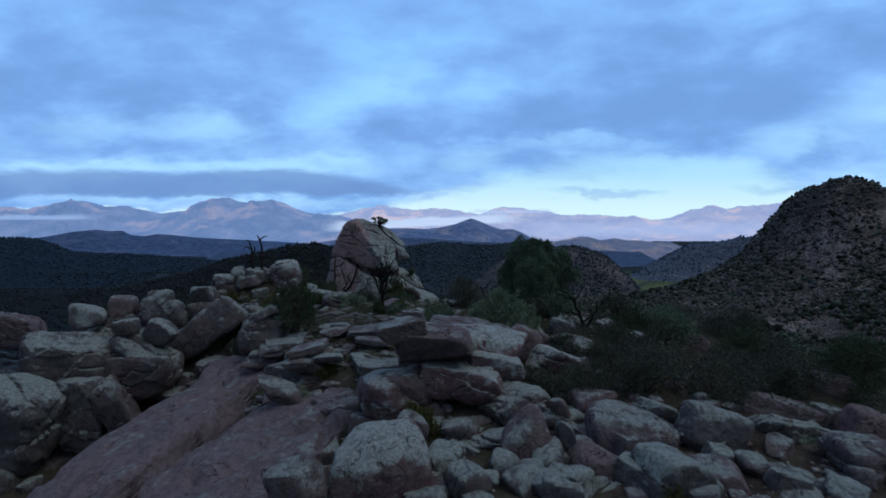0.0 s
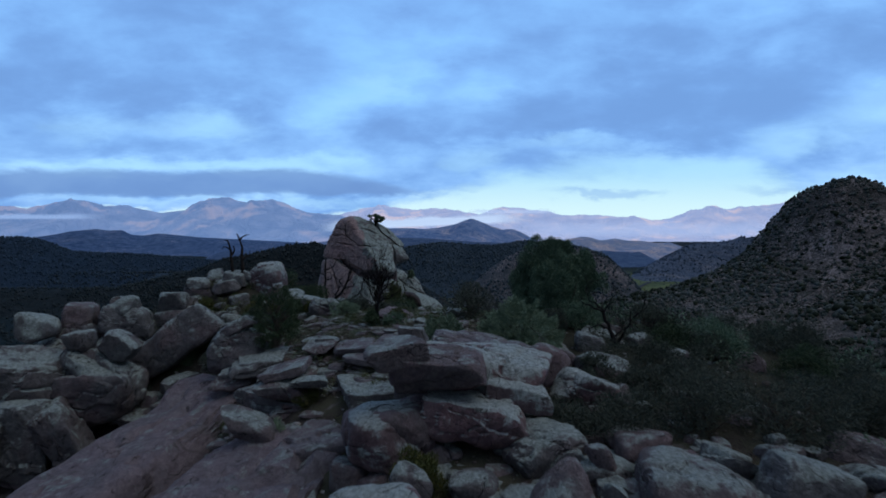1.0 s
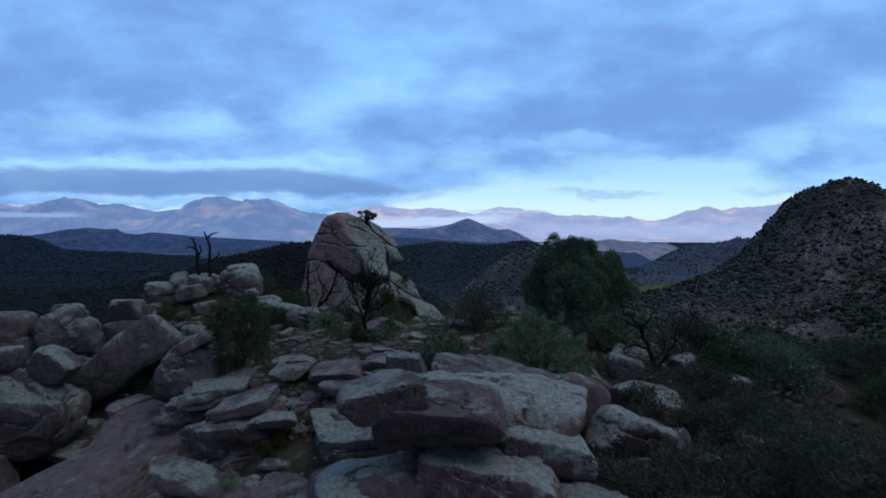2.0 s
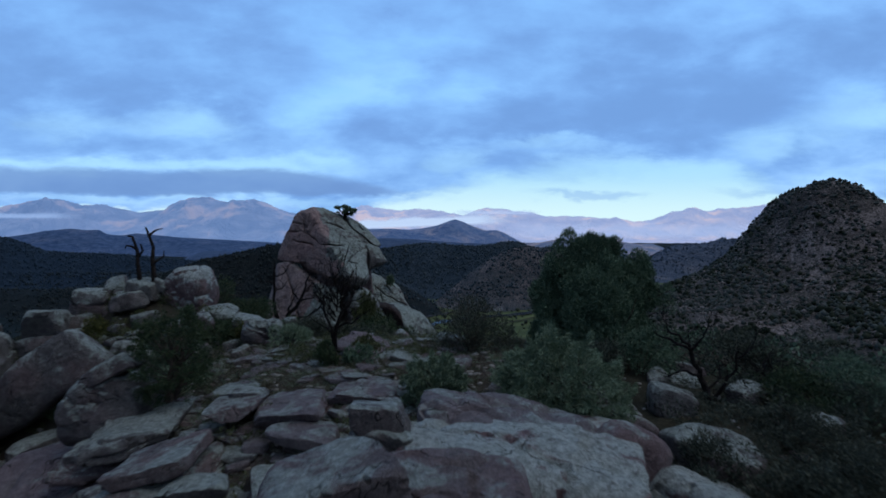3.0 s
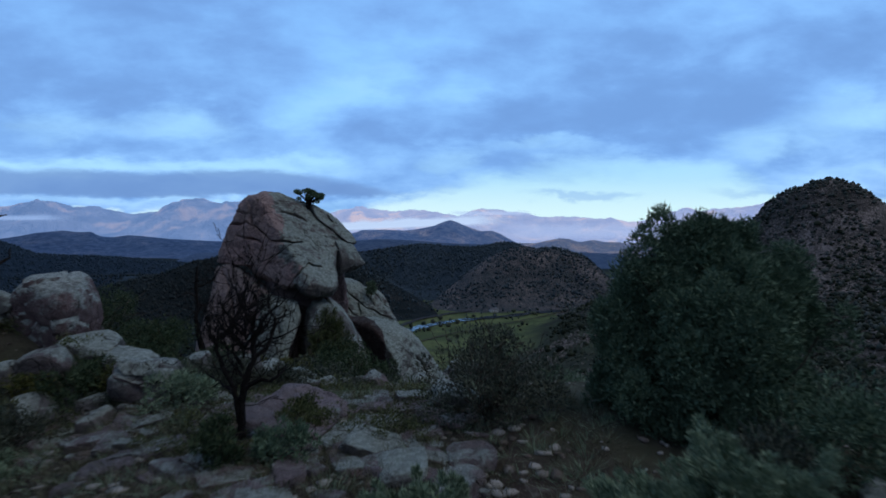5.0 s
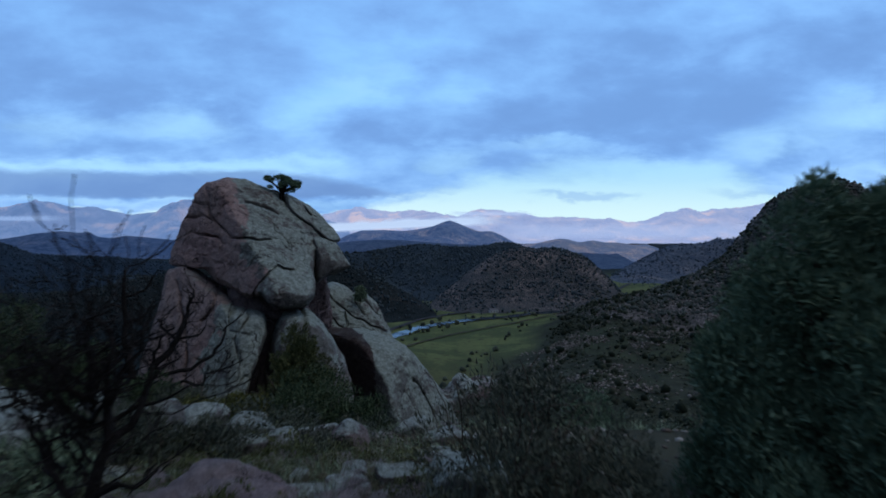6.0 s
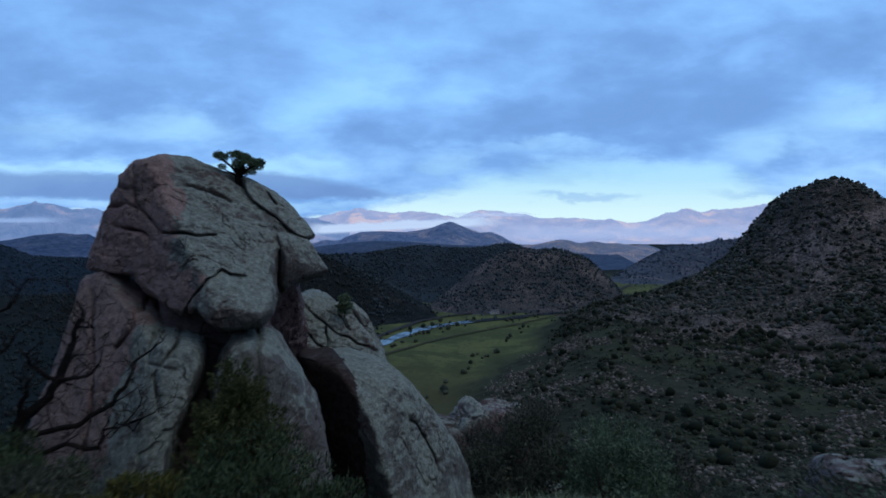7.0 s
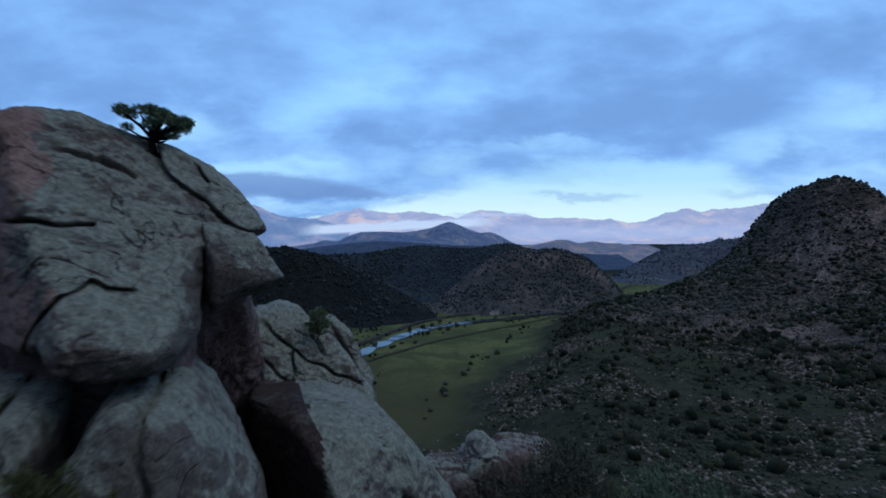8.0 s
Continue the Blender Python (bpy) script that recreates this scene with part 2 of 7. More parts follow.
CHAR = plain("burnt_wood", (0.008, 0.007, 0.007), (0.035, 0.030, 0.028), 8.0, 0.85, 0.7)
SNAG = plain("weathered_snag", (0.012, 0.010, 0.010), (0.045, 0.038, 0.033), 6.0, 0.9, 0.7)
RUBBLE = plain("hillside_granite", (0.095, 0.082, 0.074), (0.27, 0.235, 0.215), 0.5, 0.95, 0.4, 0.7)
GRAVEL = plain("granite_rubble", (0.13, 0.105, 0.09), (0.36, 0.34, 0.31), 3.0, 0.95, 0.4, 0.9)
ASPHALT = plain("asphalt", (0.035, 0.036, 0.04), (0.06, 0.06, 0.064), 0.3, 0.85, 0.1)
WHITE = plain("white_paint", (0.62, 0.62, 0.62), (0.78, 0.78, 0.77), 0.8, 0.7, 0.0)
ROOF = plain("dark_roof", (0.10, 0.10, 0.11), (0.18, 0.18, 0.19), 1.0, 0.7, 0.0)
PANE = plain("dark_pane", (0.02, 0.025, 0.03), (0.04, 0.045, 0.05), 1.0, 0.15, 0.0)


def ground_material():
    """Gravelly soil and dry grass, greener on the valley floor by the mesh's own cover values."""
    m, t, shader = material("ground_soil", 0.97)
    pos = t.put("ShaderNodeNewGeometry").outputs["Position"]
    field = t.value_of("meadow")
    wood = t.value_of("wood")
    far = t.value_of("slope")
    a, b, c = t.noise(pos, 0.35, 5.0, 0.6, 0.5), t.noise(pos, 2.4, 6.0, 0.7), t.noise(pos, 22.0, 4.0, 0.7)
    soil = t.mix(t.ramp(b, 0.35, 0.65), (0.036, 0.029, 0.025), (0.068, 0.053, 0.045))
    soil = t.mix(t.ramp(c, 0.56, 0.70), soil, (0.17, 0.145, 0.13))
    soil = t.mix(t.math("MULTIPLY", t.ramp(a, 0.45, 0.62), 0.65), soil, (0.085, 0.090, 0.055))
    floor = t.mix(t.ramp(b, 0.35, 0.65), (0.085, 0.070, 0.064), (0.15, 0.135, 0.125))
    soil = t.mix(t.math("MULTIPLY", t.ramp(t.noise(pos, 0.8, 5.0, 0.65, 0.4), 0.58, 0.66), t.math("SUBTRACT", 1.0, t.value_of("brush"))), soil, floor)
    herb = t.mix(t.ramp(b, 0.35, 0.65), (0.030, 0.032, 0.022), (0.060, 0.058, 0.040))
    soil = t.mix(t.math("MULTIPLY", t.value_of("brush"), 0.85), soil, herb)
    g1, g2, g3 = t.noise(pos, 0.02, 5.0, 0.65, 0.8), t.noise(pos, 0.11, 6.0, 0.7), t.noise(pos, 0.7, 4.0, 0.7)
    slope = t.mix(t.ramp(g2, 0.38, 0.62), (0.019, 0.024, 0.016), (0.050, 0.053, 0.036))
    slope = t.mix(t.math("MULTIPLY", t.ramp(g1, 0.5, 0.62), 0.7), slope, (0.052, 0.064, 0.035))
    slope = t.mix(t.ramp(g3, 0.64, 0.72), slope, (0.145, 0.125, 0.105))
    dots = t.ramp(t.noise(pos, 0.42, 3.0, 0.6), 0.54, 0.62)
    slope = t.mix(t.math("MULTIPLY", dots, 0.8), slope, (0.030, 0.038, 0.026))
    specks = t.ramp(t.noise(pos, 1.5, 3.0, 0.6), 0.66, 0.72)
    slope = t.mix(t.math("MULTIPLY", specks, 0.6), slope, (0.165, 0.15, 0.135))
    colour = t.mix(far, soil, slope)
    h1, h2 = t.noise(pos, 0.03, 4.0, 0.6, 0.6), t.noise(pos, 0.25, 5.0, 0.7)
    grass = t.mix(t.ramp(h1, 0.42, 0.60), (0.075, 0.100, 0.044), (0.130, 0.155, 0.062))
    grass = t.mix(t.ramp(h2, 0.48, 0.70), grass, (0.060, 0.064, 0.036))
    grass = t.mix(t.math("MULTIPLY", t.value_of("dry"), 0.9), grass, (0.072, 0.072, 0.037))
    colour = t.mix(field, colour, grass)
    trees = t.mix(t.ramp(t.noise(pos, 0.06, 6.0, 0.75), 0.4, 0.65), (0.008, 0.014, 0.015), (0.015, 0.023, 0.024))
    colour = t.mix(wood, colour, trees)
    t.tree.links.new(colour, shader.inputs["Base Color"])
    bump(t, shader, t.math("ADD", b, t.math("MULTIPLY", c, 0.4)), 0.8, 0.08)
    return m


def hill_material(name, low, high, rock, share, scale=1.0):
    m, t, shader = material(name, 0.97)
    pos = t.put("ShaderNodeNewGeometry").outputs["Position"]
    a, b, c = t.noise(pos, 0.018 * scale, 5.0, 0.6, 0.8), t.noise(pos, 0.09 * scale, 6.0, 0.72), t.noise(pos, 0.45 * scale, 5.0, 0.75)
    colour = t.mix(t.ramp(b, 0.36, 0.64), low, high)
    v = t.math("ADD", t.math("MULTIPLY", a, 0.5), t.math("MULTIPLY", c, 0.5))
    colour = t.mix(t.ramp(v, 0.62 - share, 0.72 - share), colour, rock)
    dots = t.ramp(t.noise(pos, 0.30 * scale, 3.0, 0.6), 0.53, 0.62)
    colour = t.mix(t.math("MULTIPLY", dots, 0.7), colour, low)
    t.tree.links.new(colour, shader.inputs["Base Color"])
    bump(t, shader, t.math("ADD", b, t.math("MULTIPLY", c, 0.5)), 1.0, 3.0 / scale)
    return m


SOIL = ground_material()
HILL_GRANITE = hill_material("granite_hill", (0.054, 0.054, 0.050), (0.124, 0.110, 0.103), (0.31, 0.262, 0.246), 0.13)
HILL_BANK = hill_material("rocky_wooded_hill", (0.012, 0.018, 0.020), (0.025, 0.031, 0.032), (0.14, 0.115, 0.105), 0.03)
HILL_BLUFF = hill_material("rocky_bluff", (0.046, 0.057, 0.064), (0.106, 0.104, 0.106), (0.24, 0.20, 0.19), 0.12, 1.0)
# wooded, western and gorge hills: blue of the air between is painted in
HILL_WOODED = hill_material("hazed_wooded_hill", (0.025, 0.043, 0.060), (0.050, 0.071, 0.090), (0.135, 0.13, 0.135), 0.0, 0.7)
HILL_WEST = hill_material("hazed_western_wooded_hill", (0.014, 0.027, 0.044), (0.026, 0.043, 0.064), (0.060, 0.072, 0.094), -0.02, 0.7)
HILL_GORGE = hill_material("hazed_gorge_hill", (0.060, 0.086, 0.126), (0.120, 0.138, 0.172), (0.29, 0.255, 0.255), 0.06, 0.6)
# haze of the long distance is put into these four base colours
HILL_HAZE_BLUE = hill_material("hazed_far_wooded_hill", (0.10, 0.185, 0.36), (0.23, 0.31, 0.47), (0.52, 0.48, 0.54), 0.12, 0.6)
HILL_SPUR = hill_material("hazed_dark_spurs", (0.060, 0.10, 0.185), (0.10, 0.150, 0.24), (0.20, 0.21, 0.27), 0.02, 0.45)
HILL_FAR_WEST = hill_material("hazed_far_western_hills", (0.046, 0.092, 0.190), (0.125, 0.185, 0.31), (0.27, 0.29, 0.38), 0.08, 0.45)
# the pink rock patches also paint sunlit tops
HILL_BROWN = hill_material("hazed_brown_hill", (0.19, 0.265, 0.41), (0.36, 0.38, 0.46), (0.74, 0.56, 0.50), 0.13, 0.6)


def water_material():
    m, t, shader = material("river_water", 0.08)
    pos = t.put("ShaderNodeNewGeometry").outputs["Position"]
    shader.inputs["Base Color"].default_value = (0.03, 0.045, 0.06, 1)
    shader.inputs["Specular IOR Level"].default_value = 0.6
    bump(t, shader, t.noise(pos, 0.8, 4.0, 0.6), 0.25, 0.3)
    return m


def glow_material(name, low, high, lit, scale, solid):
    """Distance seen through much air: haze and sunlit patches (lit) are put into its own glow."""
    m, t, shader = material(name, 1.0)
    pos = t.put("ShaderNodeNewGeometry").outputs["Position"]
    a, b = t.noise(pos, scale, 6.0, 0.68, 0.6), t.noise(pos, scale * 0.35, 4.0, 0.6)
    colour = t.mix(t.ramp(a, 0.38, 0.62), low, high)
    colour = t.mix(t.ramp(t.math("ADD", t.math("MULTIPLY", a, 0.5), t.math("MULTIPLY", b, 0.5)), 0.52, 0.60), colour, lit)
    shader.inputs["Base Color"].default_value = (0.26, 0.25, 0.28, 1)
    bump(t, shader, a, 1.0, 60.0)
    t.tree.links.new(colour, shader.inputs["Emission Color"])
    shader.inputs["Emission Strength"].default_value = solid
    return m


WATER = water_material()
# emission paints the air's haze and the sunlit slopes onto both ranges
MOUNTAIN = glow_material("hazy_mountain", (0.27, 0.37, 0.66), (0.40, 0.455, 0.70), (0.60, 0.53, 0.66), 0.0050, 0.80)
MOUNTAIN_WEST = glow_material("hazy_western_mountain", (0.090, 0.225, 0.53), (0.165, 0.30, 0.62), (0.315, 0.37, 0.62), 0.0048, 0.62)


def mist_material(name, colour, thick):
    m, t, shader = material(name, 1.0)
    pos = t.put("ShaderNodeTexCoord").outputs["UV"]
    x, y, _ = t.split(pos)
    body = t.noise(t.join(t.math("MULTIPLY", x, 9.0), t.math("MULTIPLY", y, 1.6), 0.0), 1.0, 5.0, 0.55, 0.3)
    fade = t.math("MULTIPLY", t.ramp(y, 0.0, 0.35), t.math("SUBTRACT", 1.0, t.ramp(t.math("ADD", y, t.math("MULTIPLY", t.math("SUBTRACT", body, 0.5), 0.7)), 0.55, 0.95)))
    ends = t.math("MULTIPLY", t.ramp(x, 0.0, 0.2), t.math("SUBTRACT", 1.0, t.ramp(x, 0.75, 1.0)))
    shader.inputs["Base Color"].default_value = (0.1, 0.1, 0.1, 1)
    # the sheet's own glow stands in for daylight scattered by the mist
    shader.inputs["Emission Color"].default_value = (*colour, 1)
    shader.inputs["Emission Strength"].default_value = 0.9
    t.tree.links.new(t.math("MULTIPLY", fade, t.math("MULTIPLY", ends, thick)), shader.inputs["Alpha"])
    return m


# ---- mesh helpers ----
def mesh_object(name, verts, faces, mat, smooth=True, parent=None):
    data = bpy.data.meshes.new(name)
    data.from_pydata(verts, [], faces)
    data.materials.append(mat)
    if smooth:
        data.polygons.foreach_set("use_smooth", [True] * len(data.polygons))
    data.update()
    ob = new(name, data)
    ob.parent = parent
    return ob


def triangles_object(name, corners, mat, parent=None):
    """corners: n x 3 x 3 numpy array, each row a loose triangle."""
    n = len(corners)
    data = bpy.data.meshes.new(name)
    data.vertices.add(n * 3)
    data.vertices.foreach_set("co", np.ascontiguousarray(corners, np.float32).ravel())
    data.loops.add(n * 3)
    data.loops.foreach_set("vertex_index", np.arange(n * 3, dtype=np.int32))
    data.polygons.add(n)
    data.polygons.foreach_set("loop_start", np.arange(0, n * 3, 3, dtype=np.int32))
    data.materials.append(mat)
    data.update()
    data.validate()
    ob = new(name, data)
    ob.parent = parent
    return ob


def solids_object(name, shapes, mat, smooth=False, parent=None, crease=0):
    """Joins many (verts, faces) numpy solids into one mesh."""
    verts, faces, k = [], [], 0
    for v, f in shapes:
        verts.append(v)
        faces.append(f + k)
        k += len(v)
    v, f = np.concatenate(verts), np.concatenate(faces)
    data = bpy.data.meshes.new(name)
    data.vertices.add(len(v))
    data.vertices.foreach_set("co", np.ascontiguousarray(v, np.float32).ravel())
    data.loops.add(f.size)
    data.loops.foreach_set("vertex_index", np.ascontiguousarray(f, np.int32).ravel())
    data.polygons.add(len(f))
    data.polygons.foreach_set("loop_start", np.arange(0, f.size, f.shape[1], dtype=np.int32))
    data.materials.append(mat)
    if smooth:
        data.polygons.foreach_set("use_smooth", [True] * len(f))
    data.update()
    data.validate()
    if crease:
        data.set_sharp_from_angle(angle=radians(crease))
    ob = new(name, data)
    ob.parent = parent
    return ob


def ball(level):
    bm = bmesh.new()
    bmesh.ops.create_icosphere(bm, subdivisions=level, radius=1.0)
    v = np.array([p.co[:] for p in bm.verts])
    f = np.array([[q.index for q in p.verts] for p in bm.faces])
    bm.free()
    return v, f


BALLS = {k: ball(k) for k in (1, 2, 3, 4, 5)}
BALLS[0] = (np.array(((1, 0, 0), (0, 1, 0), (-1, 0, 0), (0, -1, 0), (0, 0, 1), (0, 0, -1)), float),
            np.array(((0, 1, 4), (1, 2, 4), (2, 3, 4), (3, 0, 4), (1, 0, 5), (2, 1, 5), (3, 2, 5), (0, 3, 5))))


# ---- shape of the land ----
# value noise on a seeded lattice
LATTICE = np.random.RandomState(7).rand(256, 256)


def wave(x, y, size):
    """Smooth noise in -1..1 with features of that many metres."""
    u, v = np.asarray(x, float) / size + 1000.0, np.asarray(y, float) / size + 1000.0
    i, j = np.floor(u).astype(int), np.floor(v).astype(int)
    a, b = u - i, v - j
    a, b = a * a * (3 - 2 * a), b * b * (3 - 2 * b)
    p = lambda m, n: LATTICE[m % 256, n % 256]
    return 2 * ((p(i, j) * (1 - a) + p(i + 1, j) * a) * (1 - b) + (p(i, j + 1) * (1 - a) + p(i + 1, j + 1) * a) * b) - 1


def rough(x, y, size, octaves=4, keep=0.5):
    total, gain = 0.0, 1.0
    for k in range(octaves):
        total = total + gain * wave(x + 37.7 * k, y - 91.3 * k, size / 2 ** k)
        gain *= keep
    return total


def ramp(a, b, v):
    s = np.clip((np.asarray(v, float) - a) / (b - a), 0, 1)
    return s * s * (3 - 2 * s)


def dome(x, y, cx, cy, sx, sy, height, power=2.0):
    return height * np.exp(-0.5 * (((x - cx) / sx) ** 2 + ((y - cy) / sy) ** 2) ** (power / 2))


FLOOR = -110.0


def base_height(x, y):
    """The ridge that the camera crosses, its flanks and the valley floor."""
    x, y = np.asarray(x, float), np.asarray(y, float)
    spine = np.interp(y, (-400, -90, -40, -10, 4, 13, 17, 22, 26, 30, 33, 36.3, 37.8, 40, 43, 46, 56, 90, 150, 250, 320, 370),
                      (-110, -40, -12, -1, 0, 0.7, 1.0, 1.9, 2.4, 2.5, 1.8, 0.5, -0.3, -1.6, -3.0, -4.4, -9, -24, -51, -88, -107, -110))
    west, east = np.maximum(0, -x - 4), np.maximum(0, x - 9)
    near = np.exp(-(np.maximum(0, y - 20) / 130.0) ** 2)
    west_drop = 0.27 * west + 0.28 * np.maximum(0, west - 11)
    west_drop = 60 * (1 - np.exp(-west_drop / 60))
    east_drop = (0.13 * east + 0.20 * np.maximum(0, east - 6)) * near
    east_drop = 34 * (1 - np.exp(-east_drop / 34))
    z = spine - west_drop * np.exp(-(np.maximum(0, y - 30) / 300.0) ** 2) - east_drop
    z = z - dome(x, y, -12.8, 20.5, 3.6, 5.0, 5.5)
    z = z - dome(x, y, -4.6, 15.8, 2.8, 4.2, 1.5)
    z = z + dome(x, y, -11.3, 33.7, 3.0, 2.3, 4.0) + dome(x, y, -3, 41, 4.5, 3.5, 0.6)
    # shelf of higher ground east of the meadow
    edge = np.interp(y, (0, 200, 300, 403, 560, 710, 805, 1000, 1400), (-85, -62, -22, 12, 80, 146, 250, 520, 900))
    shelf = FLOOR + 36 * ramp(-10, 130, x - edge) * (1 - ramp(570, 800, y))
    far = ramp(60, 260, np.hypot(x, y - 20))
    z = np.logaddexp(z / 5, shelf / 5) * 5 - 3.4 * far
    z = z + far * (3.5 * rough(x, y, 90, 4)) * ramp(FLOOR + 1, FLOOR + 14, z)
    z = z + 0.16 * rough(x, y, 3.5, 3) + 0.5 * rough(x, y, 14, 2) * ramp(24, 60, np.hypot(x, y - 20))
    return z


def granite_hill(x, y):
    r = np.hypot(x - 432, (y - 600) * 0.8)
    cap = 59 * np.exp(-(r / 68) ** 3)
    body = 74 * np.exp(-(r / 142) ** 2)
    lift = cap + body
    return lift + lift / 110 * 5 * rough(x, y, 60, 5, 0.55)


def crest_hill(x, y, sides, tops, far, front, rear, spur, size, seed=0.0, power=2.0):
    """A ridge whose crest runs at that distance; sides and tops are tangents of its crest line seen from the viewpoint."""
    x, y = np.asarray(x, float), np.asarray(y, float)
    away = np.maximum(y - 24, 1.0)
    top = np.interp((x - 0.9) / away, sides, tops) * away + 3.0 - FLOOR
    line = far + 0.4 * front * wave(x + seed, 0 * x + seed, size * 1.6)
    body = np.exp(-np.abs((y - line) / np.where(y < line, front, rear)) ** power)
    folds = rough(x + seed, y * 0.6 - seed, size, 5, 0.56)
    return np.maximum(top, 0) * body * (1 + spur * folds * (1.0 - body))


RIVER_SIDES = (-0.62, -0.47, -0.42, -0.367, -0.326, -0.295, -0.27, -0.243, -0.19, -0.149, -0.098, -0.047, -0.005, 0.031, 0.06)
RIVER_TOPS = (-0.12, -0.087, -0.068, -0.056, -0.0475, -0.039, -0.0345, -0.034, -0.047, -0.0635, -0.088, -0.111, -0.1345, -0.156, -0.19)
WOOD_SIDES = (-0.42, -0.323, -0.252, -0.191, -0.109, -0.058, -0.006, 0.02, 0.087, 0.119, 0.14, 0.166, 0.187, 0.213, 0.225, 0.245, 0.271, 0.303, 0.33, 0.36, 0.40)
WOOD_TOPS = (-0.09, -0.072, -0.0636, -0.0504, -0.0485, -0.0414, -0.0342, -0.0353, -0.0406, -0.0375, -0.0323, -0.0313, -0.0376, -0.050, -0.060, -0.070, -0.085, -0.10, -0.115, -0.14, -0.16)
BLUFF_SIDES = (0.0, 0.05, 0.087, 0.119, 0.145, 0.166, 0.187, 0.213, 0.245, 0.271, 0.303, 0.33, 0.352, 0.37, 0.40)
BLUFF_TOPS = (-0.15, -0.115, -0.082, -0.060, -0.047, -0.040, -0.0395, -0.0429, -0.0408, -0.0461, -0.0577, -0.078, -0.100, -0.121, -0.15)
GORGE_SIDES = (0.31, 0.325, 0.346, 0.362, 0.404, 0.446, 0.462, 0.484, 0.511, 0.537, 0.553, 0.564, 0.597, 0.64, 0.716, 0.88)
GORGE_TOPS = (-0.15, -0.126, -0.0947, -0.0863, -0.0664, -0.0433, -0.037, -0.0338, -0.0349, -0.0297, -0.0223, -0.0265, -0.0223, -0.0181, -0.0129, -0.013)


def river_hill(x, y):
    return crest_hill(x, y, RIVER_SIDES, RIVER_TOPS, 800, 78, 150, 0.55, 120, 40)


def wooded_hills(x, y):
    return crest_hill(x, y, WOOD_SIDES, WOOD_TOPS, 1060, 110, 190, 0.70, 130, 310)


def rocky_bluff(x, y):
    return crest_hill(x, y, BLUFF_SIDES, BLUFF_TOPS, 880, 88, 150, 0.55, 90, 510)


def gorge_ridge(x, y):
    return crest_hill(x, y, GORGE_SIDES, GORGE_TOPS, 1380, 170, 180, 0.60, 150, 620)


def land(x, y):
    return base_height(x, y) + np.maximum(np.maximum(granite_hill(x, y), river_hill(x, y)), np.maximum(np.maximum(wooded_hills(x, y), rocky_bluff(x, y)), gorge_ridge(x, y)))


# ---- the land ----
def cover(ob, name, values):
    layer = ob.data.attributes.new(name, "FLOAT", "POINT")
    layer.data.foreach_set("value", np.ascontiguousarray(values, np.float32))


def grid_faces(rows, cols, wrap):
    i, j = np.meshgrid(np.arange(rows - 1), np.arange(cols if wrap else cols - 1), indexing="ij")
    a, b = i * cols + j, i * cols + (j + 1) % cols
    return np.stack([a, b, b + cols, a + cols], -1).reshape(-1, 4)


def build_ground():
    front = np.radians(np.arange(-60, 60, 0.48))
    rear = np.radians(np.arange(60, 300, 1.5))
    turn = np.concatenate([front, rear])
    radius = [0.4]
    while radius[-1] < 4750:
        radius.append(radius[-1] * 1.03 + 0.02)
    r, a = np.meshgrid(np.array(radius), turn, indexing="ij")
    x, y = r * np.sin(a), 20 + r * np.cos(a)
    z = base_height(x, y)
    v = np.stack([x, y, z], -1).reshape(-1, 3)
    f = grid_faces(len(radius), len(turn), True)[:, ::-1]
    ob = solids_object("ground", [(v, f)], SOIL, True)
    x, y, z = v.T
    low = 1 - ramp(FLOOR + 1.5, FLOOR + 9, z + 2.5 * rough(x, y, 50, 3))
    field = low * ramp(-120, -70, x) * (1 - ramp(1050, 1500, y)) * ramp(150, 330, y)
    draw = dome(x, y, 15, 860, 14, 75, 1.0) + dome(x, y, -1000, 1700, 130, 60, 1.0) + dome(x, y, 560, 1180, 130, 60, 1.0)
    field = np.clip(np.maximum(field, draw), 0, 1)
    away = ramp(40, 150, np.hypot(x, y - 20))
    wood = np.clip(ramp(0, 40, -x - 22 - 0.03 * y) * away * (1 - field) + ramp(1050, 1400, y) * (1 - field), 0, 1)
    wood = np.maximum(wood, ramp(700, 1100, np.hypot(x, y)) * (1 - field) * (x < 260))
    cover(ob, "meadow", field)
    cover(ob, "wood", wood)
    cover(ob, "slope", away)
    cover(ob, "brush", np.clip(np.maximum(ramp(6, 9, x + 0.8 * rough(x, y, 3, 3)) * ramp(16, 19, y), ramp(4, 6, x + 0.8 * rough(x, y, 3, 3)) * ramp(18.5, 20.5, y)) + ramp(30.5, 34, y), 0, 1))
    cover(ob, "dry", 1 - ramp(360, 560, y + 30 * rough(x, y, 60, 3)))
    return tagged(ob, "stony ridge soil falling to a green river valley", "ground", kind="structure")


build_ground()


def hill(name, lift, box, step, mat, label, sink=2.0, under=base_height):
    """A hill of its own that grows out of the ground sheet."""
    x0, x1, y0, y1 = box
    xs, ys = np.arange(x0, x1, step), np.arange(y0, y1, step)
    y, x = np.meshgrid(ys, xs, indexing="ij")
    up = lift(x, y)
    z = under(x, y) + up - sink * (1 - ramp(1.0, 7.0, up))
    v = np.stack([x, y, z], -1).reshape(-1, 3)
    f = grid_faces(len(ys), len(xs), False)
    keep = (up.reshape(-1)[f] > 0.4).any(1)
    return tagged(solids_object(name, [(v, f[keep])], mat, True), label, "hill", kind="structure")


hill("hill_1", granite_hill, (40, 900, 250, 1000), 3.6, HILL_GRANITE, "steep rounded granite hill dotted with dark shrubs")
hill("hill_2", river_hill, (-660, 90, 480, 1120), 4.0, HILL_BANK, "dark wooded hill beside the river bend")
